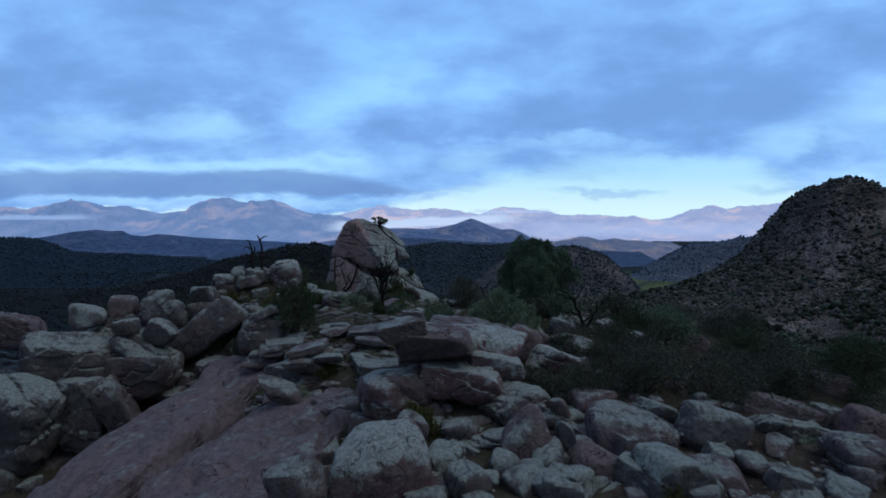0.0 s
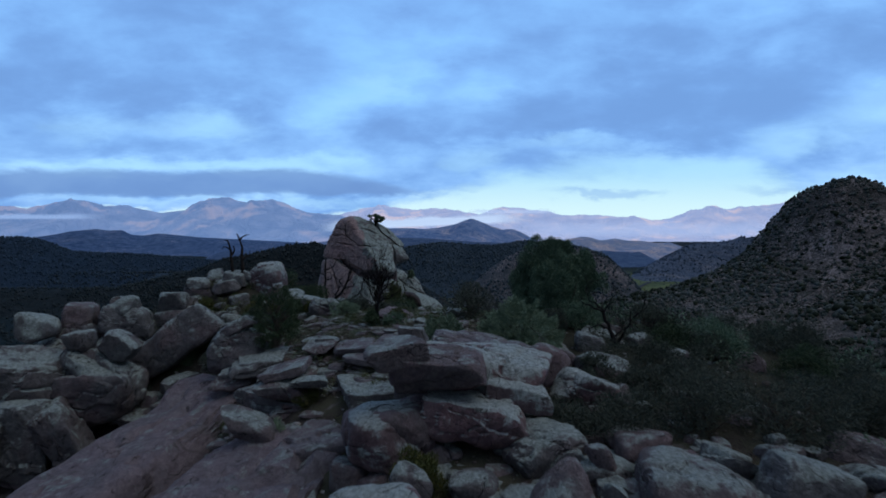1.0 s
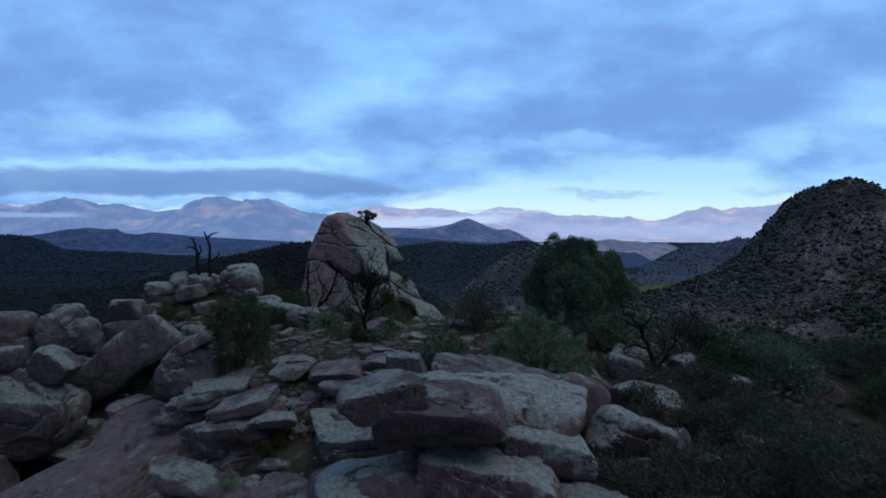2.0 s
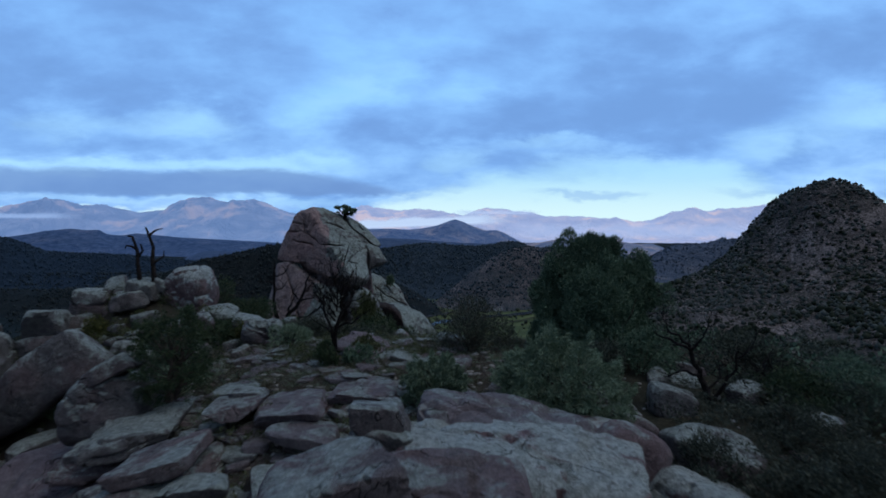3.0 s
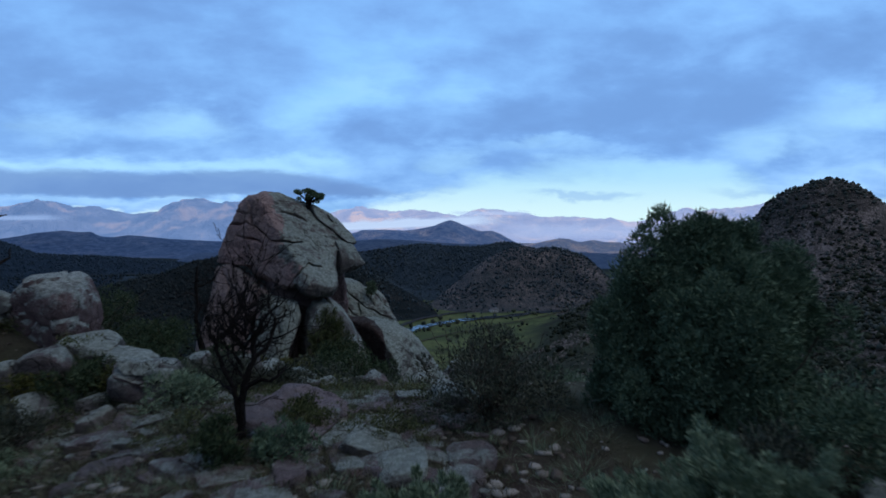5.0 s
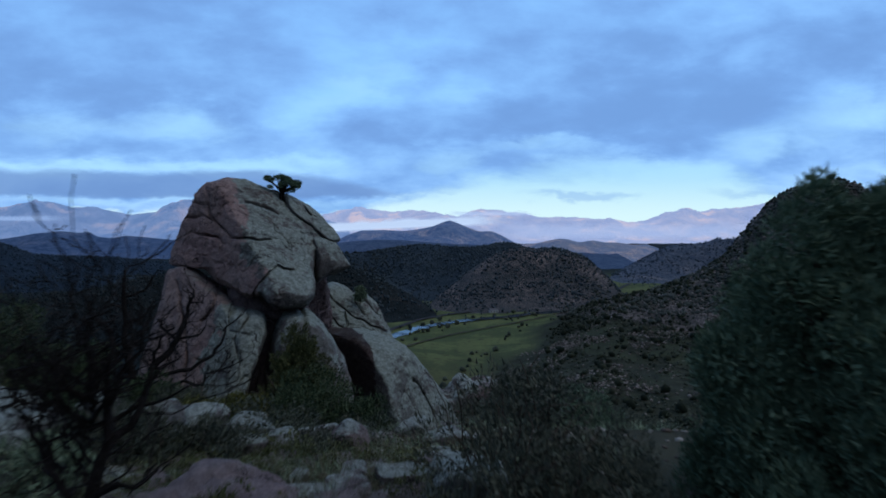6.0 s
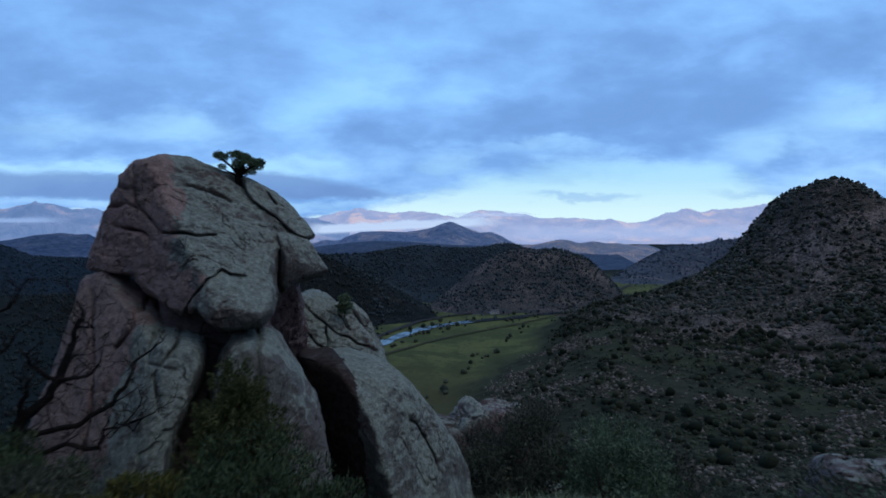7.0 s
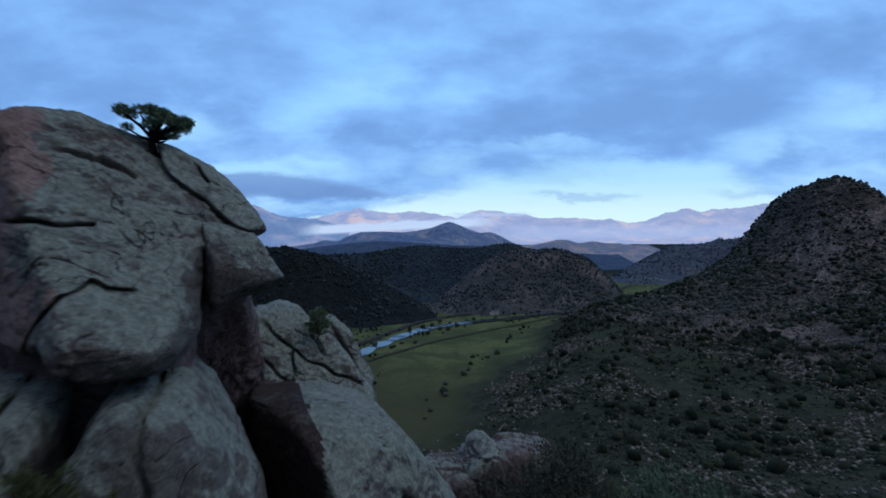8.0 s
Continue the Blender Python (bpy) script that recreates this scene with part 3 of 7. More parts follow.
hill("hill_3", wooded_hills, (-520, 480, 640, 1420), 5.0, HILL_WOODED, "dark pine covered hills across the valley")
hill("hill_10", rocky_bluff, (-40, 460, 620, 1200), 4.0, HILL_BLUFF, "rocky brown bluff dotted with pines above the river")
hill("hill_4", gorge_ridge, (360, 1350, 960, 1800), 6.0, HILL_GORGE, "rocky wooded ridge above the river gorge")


def far_floor(x, y):
    return np.full(np.shape(x), FLOOR)


PEAK_SIDES = (-0.40, -0.272, -0.231, -0.191, -0.175, -0.15, -0.134, -0.109, -0.068, -0.032, -0.006, 0.02, 0.041, 0.053, 0.067, 0.087, 0.108, 0.129, 0.145, 0.16, 0.176, 0.213, 0.30)
PEAK_TOPS = (-0.045, -0.0369, -0.0349, -0.0288, -0.0237, -0.0258, -0.0176, -0.0094, -0.0084, -0.0104, -0.0074, -0.0022, 0.0061, 0.0092, 0.004, -0.0043, -0.0115, -0.0105, -0.0167, -0.0251, -0.0334, -0.0418, -0.055)
BROWN_SIDES = (0.09, 0.119, 0.176, 0.208, 0.234, 0.255, 0.271, 0.292, 0.318, 0.34, 0.366, 0.393, 0.42, 0.441, 0.463, 0.495, 0.56)
BROWN_TOPS = (-0.055, -0.0479, -0.0355, -0.0335, -0.0283, -0.0241, -0.0252, -0.0315, -0.0273, -0.0315, -0.0316, -0.0358, -0.0348, -0.0422, -0.0528, -0.0613, -0.07)
WEST_SIDES = (-1.1, -0.916, -0.812, -0.771, -0.719, -0.687, -0.641, -0.615, -0.592, -0.579, -0.553, -0.527, -0.501, -0.45, -0.346, -0.191, -0.1)
WEST_TOPS = (-0.03, -0.0351, -0.031, -0.0279, -0.0206, -0.0144, -0.0103, -0.0134, -0.0123, -0.0206, -0.0227, -0.0185, -0.0206, -0.0258, -0.031, -0.0392, -0.048)
EDGE_SIDES = (-1.3, -1.02, -0.812, -0.781, -0.75, -0.709, -0.689, -0.647, -0.595, -0.544, -0.482, -0.399, -0.3)
EDGE_TOPS = (-0.01, -0.0165, -0.0248, -0.0237, -0.0289, -0.0444, -0.0507, -0.0538, -0.0548, -0.0579, -0.0642, -0.0704, -0.085)


def blue_peak(x, y):
    return crest_hill(x, y, PEAK_SIDES, PEAK_TOPS, 2400, 300, 300, 0.75, 230, 900)


def front_spurs(x, y):
    """The lower dark ridge before the pointed peak."""
    return crest_hill(x, y, (-0.3, -0.19, -0.13, -0.08, -0.03, 0.05, 0.12, 0.2, 0.28), (-0.05, -0.036, -0.029, -0.0255, -0.027, -0.033, -0.036, -0.042, -0.05), 1750, 200, 220, 0.7, 170, 1400)


def brown_hills(x, y):
    return crest_hill(x, y, BROWN_SIDES, BROWN_TOPS, 2000, 220, 240, 0.75, 150, 1700)


def west_hills(x, y):
    return crest_hill(x, y, WEST_SIDES, WEST_TOPS, 2500, 330, 300, 0.6, 240, 2100)


def west_wood(x, y):
    return crest_hill(x, y, EDGE_SIDES, EDGE_TOPS, 1350, 260, 220, 0.28, 210, 2500)


hill("hill_5", blue_peak, (-1000, 900, 1500, 3200), 12.0, HILL_HAZE_BLUE, "pointed blue wooded peak in the distance", 3, far_floor)
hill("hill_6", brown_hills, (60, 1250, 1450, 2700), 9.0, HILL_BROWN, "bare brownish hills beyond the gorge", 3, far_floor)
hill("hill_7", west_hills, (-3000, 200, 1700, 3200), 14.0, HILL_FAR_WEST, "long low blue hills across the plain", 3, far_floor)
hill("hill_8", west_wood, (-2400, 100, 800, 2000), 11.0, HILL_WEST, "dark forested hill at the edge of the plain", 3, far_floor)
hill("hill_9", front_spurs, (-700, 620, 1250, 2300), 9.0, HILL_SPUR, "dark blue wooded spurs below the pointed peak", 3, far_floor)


def mountains(name, sides, tops, near, far, mat, label, seed):
    """A far range: crest heights against the tangent of the direction, with spurs and gullies."""
    s = np.linspace(sides[0], sides[-1], 400)
    d = np.linspace(0, 1, 36)
    dd, ss = np.meshgrid(d, s, indexing="ij")
    y = near + (far - near) * dd
    x = ss * y
    crest = (np.interp(ss, sides, tops) + 0.0013 * rough(ss * 4000, 0 * ss + seed, 90, 5, 0.62)) * (far - 24) + 5.8 - FLOOR
    spur = rough(x + seed, y * 0.35, 420, 6, 0.55)
    rise = ramp(0.0, 1.0, dd * 1.04) ** 1.1
    z = FLOOR + crest * np.clip(rise * (1 + 0.46 * spur * (1 - dd ** 3)) + 0.10 * rough(x - seed, y, 150, 5, 0.6) * rise * (1 - dd ** 4), 0, 2)
    v = np.stack([x, y, z], -1).reshape(-1, 3)
    return tagged(solids_object(name, [(v, grid_faces(36, 400, False))], mat, True), label, "mountains", kind="structure")


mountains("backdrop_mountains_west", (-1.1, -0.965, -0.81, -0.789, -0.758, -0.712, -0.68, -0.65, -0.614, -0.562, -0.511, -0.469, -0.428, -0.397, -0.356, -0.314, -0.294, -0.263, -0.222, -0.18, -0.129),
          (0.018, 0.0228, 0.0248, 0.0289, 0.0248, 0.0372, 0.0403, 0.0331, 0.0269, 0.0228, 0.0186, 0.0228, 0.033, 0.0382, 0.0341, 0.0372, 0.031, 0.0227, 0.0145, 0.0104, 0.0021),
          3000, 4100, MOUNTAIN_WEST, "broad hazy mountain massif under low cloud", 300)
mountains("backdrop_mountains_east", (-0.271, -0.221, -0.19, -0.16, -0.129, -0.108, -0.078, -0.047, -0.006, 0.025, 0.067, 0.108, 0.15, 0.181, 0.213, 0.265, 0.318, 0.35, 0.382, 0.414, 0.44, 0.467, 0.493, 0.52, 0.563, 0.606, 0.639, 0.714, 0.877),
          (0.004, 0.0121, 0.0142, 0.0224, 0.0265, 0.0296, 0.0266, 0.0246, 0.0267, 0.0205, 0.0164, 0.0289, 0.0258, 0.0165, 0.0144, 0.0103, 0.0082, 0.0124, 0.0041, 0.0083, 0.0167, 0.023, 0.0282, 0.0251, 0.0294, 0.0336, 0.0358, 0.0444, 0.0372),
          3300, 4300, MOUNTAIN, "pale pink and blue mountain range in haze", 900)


def mist(name, s0, s1, z0, z1, y, colour, thick, label, climb=0.0):
    """A thin bank of low cloud, a bowed sheet lying before the far range."""
    n = 24
    v, f = [], []
    for k in range(n + 1):
        s = s0 + (s1 - s0) * k / n
        for h in range(5):
            v.append((s * y, y + 60 * math.sin(math.pi * h / 4), z0 + (z1 - z0) * h / 4 + climb * (k / n) ** 0.7))
    for k in range(n):
        for h in range(4):
            f.append((k * 5 + h, (k + 1) * 5 + h, (k + 1) * 5 + h + 1, k * 5 + h + 1))
    ob = mesh_object(name, v, f, mist_material(name, colour, thick))
    layer = ob.data.uv_layers.new(name="UVMap")
    for loop in ob.data.loops:
        layer.data[loop.index].uv = (loop.vertex_index // 5 / n, loop.vertex_index % 5 / 4)
    return tagged(ob, label, "low cloud", kind="structure")


mist("backdrop_mist_west", -0.95, -0.62, 20, 60, 2950, (0.36, 0.54, 0.92), 0.7, "thin band of low cloud below the mountains")
mist("backdrop_mist_middle", -0.24, 0.17, -62, 8, 2900, (0.56, 0.72, 1.0), 1.25, "bank of low cloud climbing behind the pointed peak", 62)
mist("backdrop_mist_crest", 0.04, 0.22, 55, 90, 3200, (0.50, 0.66, 1.0), 0.6, "thin cloud lying on the crest of the range")
mist("backdrop_mist_east", 0.10, 0.70, -85, 30, 2900, (0.46, 0.60, 0.95), 0.5, "haze pooled at the foot of the range")


def strip(name, line, width, lift, mat, label, category):
    """A ribbon over the valley floor along a smooth line."""
    pts = []
    for k in range(len(line) - 1):
        p0, p1, p2, p3 = (Vector(line[max(0, min(len(line) - 1, k + d))]) for d in (-1, 0, 1, 2))
        for q in range(10):
            s = q / 10
            pts.append(0.5 * ((2 * p1) + (p2 - p0) * s + (2 * p0 - 5 * p1 + 4 * p2 - p3) * s * s + (3 * p1 - p0 - 3 * p2 + p3) * s ** 3))
    v, f = [], []
    for k, p in enumerate(pts):
        q = pts[min(k + 1, len(pts) - 1)] - pts[max(k - 1, 0)]
        n = Vector((-q.y, q.x)).normalized()
        w = width * (1 + 0.25 * math.sin(k * 0.7)) / 2 * (1 if p.y < 800 else 0.4) if category == "river" else width / 2
        ground_z = max(float(base_height(p.x, p.y)), FLOOR - 1)
        for s in (-1, 1):
            v.append((p.x + n.x * w * s, p.y + n.y * w * s, ground_z + lift))
        if k:
            f.append((2 * k - 2, 2 * k - 1, 2 * k + 1, 2 * k))
    return tagged(mesh_object(name, v, f, mat), label, category, kind="structure")


RIVER = ((-130, 420), (-68, 492), (-53, 529), (-36, 565), (-15, 607), (10, 638), (36, 662), (72, 680), (109, 699), (157, 723), (243, 758), (300, 800), (350, 880))
ROAD = ((-110, 490), (-58, 566), (-33, 617), (-3, 675), (33, 715), (79, 744), (118, 756), (164, 770), (235, 806), (290, 880), (420, 1090))
strip("river", RIVER, 14, 1.0, WATER, "pale river curving round a green meadow", "river")
strip("road", ROAD, 7, 1.3, ASPHALT, "dark valley road along the far river bank", "road")
strip("track", [(-60, 480), (20, 575), (110, 655), (200, 730)], 3, 1.1, SOIL, "faint dirt track across the meadow", "track")


# ---- plants ----
def leaves(rng, centres, radii, count, length, width, lift=0.5, flat=1.0):
    """Loose narrow sprays round clump centres, pointing outwards and up."""
    centres, radii = np.asarray(centres, float), np.asarray(radii, float)
    share = radii ** 2 / (radii ** 2).sum()
    pick = rng.choice(len(centres), count, p=share)
    d = rng.normal(size=(count, 3))
    d /= np.linalg.norm(d, axis=1)[:, None]
    r = radii[pick] * rng.uniform(0.35, 1.0, count) ** 0.6
    p = centres[pick] + d * r[:, None] * np.array([1, 1, flat])
    way = 0.7 * d + np.array([0, 0, lift]) + 0.55 * rng.normal(size=(count, 3))
    way /= np.linalg.norm(way, axis=1)[:, None]
    side = np.cross(way, rng.normal(size=(count, 3)))
    side /= np.linalg.norm(side, axis=1)[:, None]
    size = length * rng.uniform(0.55, 1.3, count)[:, None]
    w = width * rng.uniform(0.6, 1.3, count)[:, None]
    return np.stack([p - side * w, p + side * w, p + way * size], 1)


def tube(points, radii, sides=6):
    """A tapered, slightly knotty stem along points."""
    v, f = [], []
    points = [Vector(p) for p in points]
    for k, p in enumerate(points):
        d = (points[min(k + 1, len(points) - 1)] - points[max(k - 1, 0)]).normalized()
        a = d.cross(Vector((0.3, 0.9, 0.2))).normalized()
        b = d.cross(a)
        for s in range(sides):
            q = 2 * math.pi * s / sides
            v.append(p + (a * math.cos(q) + b * math.sin(q)) * radii[k] * (1 + 0.15 * math.sin(3 * q + k)))
        if k:
            for s in range(sides):
                n = (s + 1) % sides
                f.append(((k - 1) * sides + s, (k - 1) * sides + n, k * sides + n, k * sides + s))
    return np.array([q[:] for q in v]), np.array(f)


def branch(rng, shapes, start, way, length, radius, depth, bend=0.35, up=0.12, fork=(2, 4)):
    """Grows one crooked limb and its forks into shapes; returns nothing."""
    steps = 5
    p, d = Vector(start), Vector(way).normalized()
    points, radii = [p.copy()], [radius]
    for k in range(steps):
        d = (d + Vector(rng.normal(size=3)) * bend * 0.5 + Vector((0, 0, up))).normalized()
        p = p + d * length / steps
        points.append(p.copy())
        radii.append(max(radius * (1 - 0.72 * (k + 1) / steps), 0.006))
    shapes.append(tube(points, radii, 6 if radius > 0.03 else 4))
    if depth > 0:
        for _ in range(rng.integers(*fork)):
            k = rng.integers(2, steps + 1)
            side = Vector(rng.normal(size=3))
            side -= side.dot(d) * d
            turned = (d * 0.75 + side.normalized() * 0.8 + Vector((0, 0, 0.15))).normalized()
            branch(rng, shapes, points[k], turned, length * rng.uniform(0.5, 0.75), radii[k] * 0.75, depth - 1, bend, up, fork)


def grounded(x, y, sink=0.05):
    return float(land(x, y)) - sink


def thing(name, x, y, z, label, category, group=""):
    return tagged(pose_empty(name, x, y, z), label, category, group)


def pose_empty(name, x, y, z):
    ob = new(name)
    ob.location = (x, y, z)
    ob.empty_display_size = 0.3
    return ob


def juniper(x, y, z, width, height, count, seed, leaf, label, category="tree", name="juniper_tree", lobes=(), spray=0.068, cone=False):
    """A conifer or shrub: trunk, limbs and a crown of many small sprays in uneven clumps."""
    rng = np.random.default_rng(seed)
    top = thing(name, x, y, z, label, category)
    centres, radii = [], []
    n = int(40 + 22 * width)
    for k in range(n):
        h = rng.uniform(0.06, 0.97)
        reach = width / 2 * ((1 - ((h - 0.3) / 0.7) ** 3.2) ** 0.5 if h > 0.3 else 0.85 + 0.15 * h / 0.3) * rng.uniform(0.2, 1.0) ** 0.35 * 0.93
        if cone:
            reach = width / 2 * (1 - h) ** 0.8 * rng.uniform(0.15, 1.0) ** 0.5
        a = rng.uniform(0, 2 * math.pi)
        centres.append((reach * math.cos(a), reach * math.sin(a), h * height * 0.86))
        radii.append(width * rng.uniform(0.075, 0.15))
    for lx, ly, lz, lr in lobes:
        for k in range(7):
            centres.append(tuple(np.array((lx, ly, lz)) + rng.normal(size=3) * lr * 0.30))
            radii.append(lr * rng.uniform(0.4, 0.7))
    shapes = []
    for k in range(3 if width > 1.2 else 1):
        branch(rng, shapes, (rng.normal() * 0.06 * width, rng.normal() * 0.06 * width, -0.1), (rng.normal() * 0.25, rng.normal() * 0.25, 1), height * 0.55, 0.045 * width, 1)
    for c in centres[::2]:
        start = Vector((0, 0, max(0.05, c[2] * 0.45)))
        middle = start.lerp(Vector(c), 0.5) + Vector(rng.normal(size=3)) * 0.05 * width
        shapes.append(tube([start, middle, Vector(c)], [0.018 * width, 0.011 * width, 0.005 * width], 4))
    solids_object("trunk", shapes, BARK, True, top)
    plumes = []
    total = int(130 + 110 * width)
    for k in range(total):
        c = np.array(centres[rng.integers(len(centres))]) + rng.normal(size=3) * 0.05 * width
        out = np.array((c[0], c[1], 0.25 * (c[2] - 0.4 * height)))
        out = out / (np.linalg.norm(out) + 1e-6)
        way = 0.8 * out + np.array((0, 0, 0.55)) + 0.4 * rng.normal(size=3)
        way /= np.linalg.norm(way)
        long = min(width, 3.2) * rng.uniform(0.085, 0.165)
        n = max(60, count // total)
        s = rng.random(n) ** 0.8
        off = rng.normal(size=(n, 3))
        off -= (off @ way)[:, None] * way
        off /= np.linalg.norm(off, axis=1)[:, None] + 1e-6
        r = 0.42 * long * (1 - 0.85 * s ** 1.6) * np.sqrt(rng.random(n))
        p = c + way * (s * long)[:, None] + off * r[:, None]
        d = way * 0.8 + off * 0.55 + 0.3 * rng.normal(size=(n, 3))
        d /= np.linalg.norm(d, axis=1)[:, None]
        side = np.cross(d, rng.normal(size=(n, 3)))
        side /= np.linalg.norm(side, axis=1)[:, None] + 1e-6
        size = spray * rng.uniform(0.5, 1.2, n)[:, None]
        plumes.append(np.stack([p - side * size * 0.17, p + side * size * 0.17, p + d * size], 1))
    plumes.append(leaves(rng, np.array(centres) * (0.85, 0.85, 0.95), np.array(radii) * 1.3, count // 6, spray, spray * 0.17, 0.5))
    triangles_object("crown", np.concatenate(plumes), leaf, top)
    return top


def dense_juniper(x, y, z, height, seed, leaf, label, tiers, lobes):
    """A thick old juniper: a short forked trunk under rounded leafy clumps, tier on tier down to the ground. tiers: (height share, half width);
    lobes: heads of the crown that stand out from it."""
    rng = np.random.default_rng(seed)
    top = thing("juniper_tree", x, y, z, label, "tree")
    shares, wide = np.array(tiers).T
    centres, radii = [], []
    for k in range(430):
        h = rng.random() ** 0.85
        reach = float(np.interp(h, shares, wide))
        a = rng.uniform(0, 2 * math.pi)
        r = rng.uniform(0.13, 0.30) * (1.15 - 0.25 * h)
        lump = 1 + 0.24 * noise.noise(Vector((1.7 * math.cos(a), 1.7 * math.sin(a), 3.0 * h + seed)))
        out = max(0.0, reach * lump - r * 0.75) * (rng.random() ** 0.22)
        centres.append((out * math.cos(a), out * math.sin(a), h * (height - 0.45) + 0.12))
        radii.append(r)
    for lx, ly, lz, lr in lobes:
        for k in range(20):
            centres.append(tuple(np.array((lx, ly, lz)) + rng.normal(size=3) * lr * (0.42, 0.42, 0.5)))
            radii.append(lr * rng.uniform(0.3, 0.5))
    shapes = []
    for k in range(4):
        branch(rng, shapes, (rng.normal() * 0.2, rng.normal() * 0.2, -0.1), (rng.normal() * 0.3, rng.normal() * 0.3, 1), height * 0.5, 0.14, 1)
    for c in centres[::2]:
        start = Vector((0, 0, max(0.05, c[2] * 0.5)))
        middle = start.lerp(Vector(c), 0.5) + Vector(rng.normal(size=3)) * 0.12
        shapes.append(tube([start, middle, Vector(c)], [0.06, 0.035, 0.012], 4))
    solids_object("trunk", shapes, BARK, True, top)
    sprays = [leaves(rng, centres, np.array(radii) * 1.45, 200000, 0.088, 0.016, 0.6, 1.0)]
    tips = np.array(centres) + np.array([0, 0, 1.0]) * np.array(radii)[:, None] * 0.8
    sprays.append(leaves(rng, tips, np.array(radii) * 0.8, 70000, 0.10, 0.015, 0.9, 1.3))
    triangles_object("crown", np.concatenate(sprays), leaf, top)
    return top


def dead_tree(x, y, z, height, seed, mat, label, stems=2, depth=3, way=(0, 0, 1), radius=0.07, bend=0.5, up=0.1, fork=(2, 5)):
    rng = np.random.default_rng(seed)
    top = thing("dead_tree", x, y, z, label, "dead tree")
    for k in range(stems):
        shapes = []
        branch(rng, shapes, (0.12 * k, rng.normal() * 0.08, -0.15), Vector(way) + Vector(rng.normal(size=3)) * (0.28 if k else 0.1), height * (1 - 0.18 * k), radius * (1 - 0.2 * k), depth, bend, up, fork)
        solids_object("stem", shapes, mat, True, top)
    return top


def shrub(x, y, width, height, count, seed, leaf, label, twigs=10, name="shrub", z=None, spray=0.075, sparse=1.0):
    rng = np.random.default_rng(seed)
    top = thing(name, x, y, grounded(x, y) if z is None else z, label, "shrub")
    shapes, centres, radii = [], [], []
    for k in range(twigs):
        a, lean = rng.uniform(0, 2 * math.pi), rng.uniform(0.1, 0.9)
        d = Vector((math.cos(a) * lean * width / height, math.sin(a) * lean * width / height, 1))
        branch(rng, shapes, (0.1 * math.cos(a), 0.1 * math.sin(a), -0.08), d, height * rng.uniform(0.6, 0.95), 0.014 + 0.006 * height, 1, 0.45, 0.05)
    for k in range(int(14 + 8 * width)):
        a, r, h = rng.uniform(0, 2 * math.pi), math.sqrt(rng.uniform(0, 1)), rng.uniform(0.15, 0.92)
        keep = 1 - 0.55 * max(0, h - 0.5) / 0.5
        centres.append((r * keep * width / 2 * math.cos(a), r * keep * width / 2 * math.sin(a), h * height))
        radii.append(rng.uniform(0.10, 0.2) * max(width, height) * sparse)
    solids_object("woody_base", shapes, BARK, True, top)
    triangles_object("leaves", leaves(rng, centres, radii, int(count * 0.9), spray * 1.2, spray * 0.2, 0.6), leaf, top)
    return top


# ---- boulders of the ridge ----
STONE_LABELS = {"p": "weathered pink granite boulder on the stony ridge", "g": "pale grey lichen-covered granite boulder on the ridge",
                "m": "pinkish grey granite boulder with lichen patches", "s": "smooth pink granite slab lying on the ridge"}
stone_count = [0]


def stone_mesh(seed, size, blocky, level, cuts=10, lumps=0.09, joints=0.0):
    """A jointed block: skewed box faces and chipped corners with worn edges, then lumps at three sizes and open cracks."""
    rng = np.random.default_rng(seed)
    v, f = BALLS[level]
    skew = 0.20 if blocky < 4.4 else 0.09
    n = np.concatenate([np.eye(3), -np.eye(3)]) + rng.normal(size=(6, 3)) * skew
    d = rng.uniform(0.88, 1.0, 6)
    extra = rng.normal(size=(cuts, 3)) * (1, 1, 0.75)
    n = np.concatenate([n, extra])
    n /= np.linalg.norm(n, axis=1)[:, None]
    d = np.concatenate([d, rng.uniform(0.66, 0.92, cuts) * np.abs(n[6:]).sum(1) ** 0.9])
    worn = 7.5 if blocky < 2.75 else 12.0 if blocky < 3.3 else 17.0 if blocky < 4.2 else 21.0
    inv = np.maximum(0, (v @ n.T) / d)
    p = v * ((inv ** worn).sum(1) ** (-1 / worn))[:, None]
    p *= (1.0 if blocky < 4.4 else 0.93) / np.abs(p).max(0)
    off = Vector(rng.uniform(-50, 50, 3))
    size = np.array(size)
    real = p * size
    mean = float(np.mean(size))
    push = np.empty(len(p))
    for k, q in enumerate(real):
        q = Vector(q) / mean
        push[k] = 0.75 * lumps * noise.noise(q * 1.3 + off) + 0.36 * lumps * noise.noise(q * 3.4 + off) + 0.18 * lumps * noise.noise(q * 9.0 + off)
        if joints:
            bent = q * joints + off + Vector((noise.noise(q * 1.7), noise.noise(q * 1.7 + off), 0)) * 0.35
            gaps, cells = noise.voronoi(Vector((bent.x, bent.y, bent.z * 1.6)))
            push[k] += lumps * 0.45 * (math.sin(cells[0].x * 37.0 + cells[0].y * 91.0 + cells[0].z * 53.0)) * min(1.0, (gaps[1] - gaps[0]) / 0.10)
            push[k] -= 0.75 * lumps * max(0.0, 1 - (gaps[1] - gaps[0]) / 0.06)
        else:
            push[k] -= 0.35 * lumps * max(0.0, 1 - abs(noise.noise(q * 1.1 - off)) / 0.035)
    n = v / size
    n /= np.linalg.norm(n, axis=1)[:, None]
    return real + n * (push * mean)[:, None], f


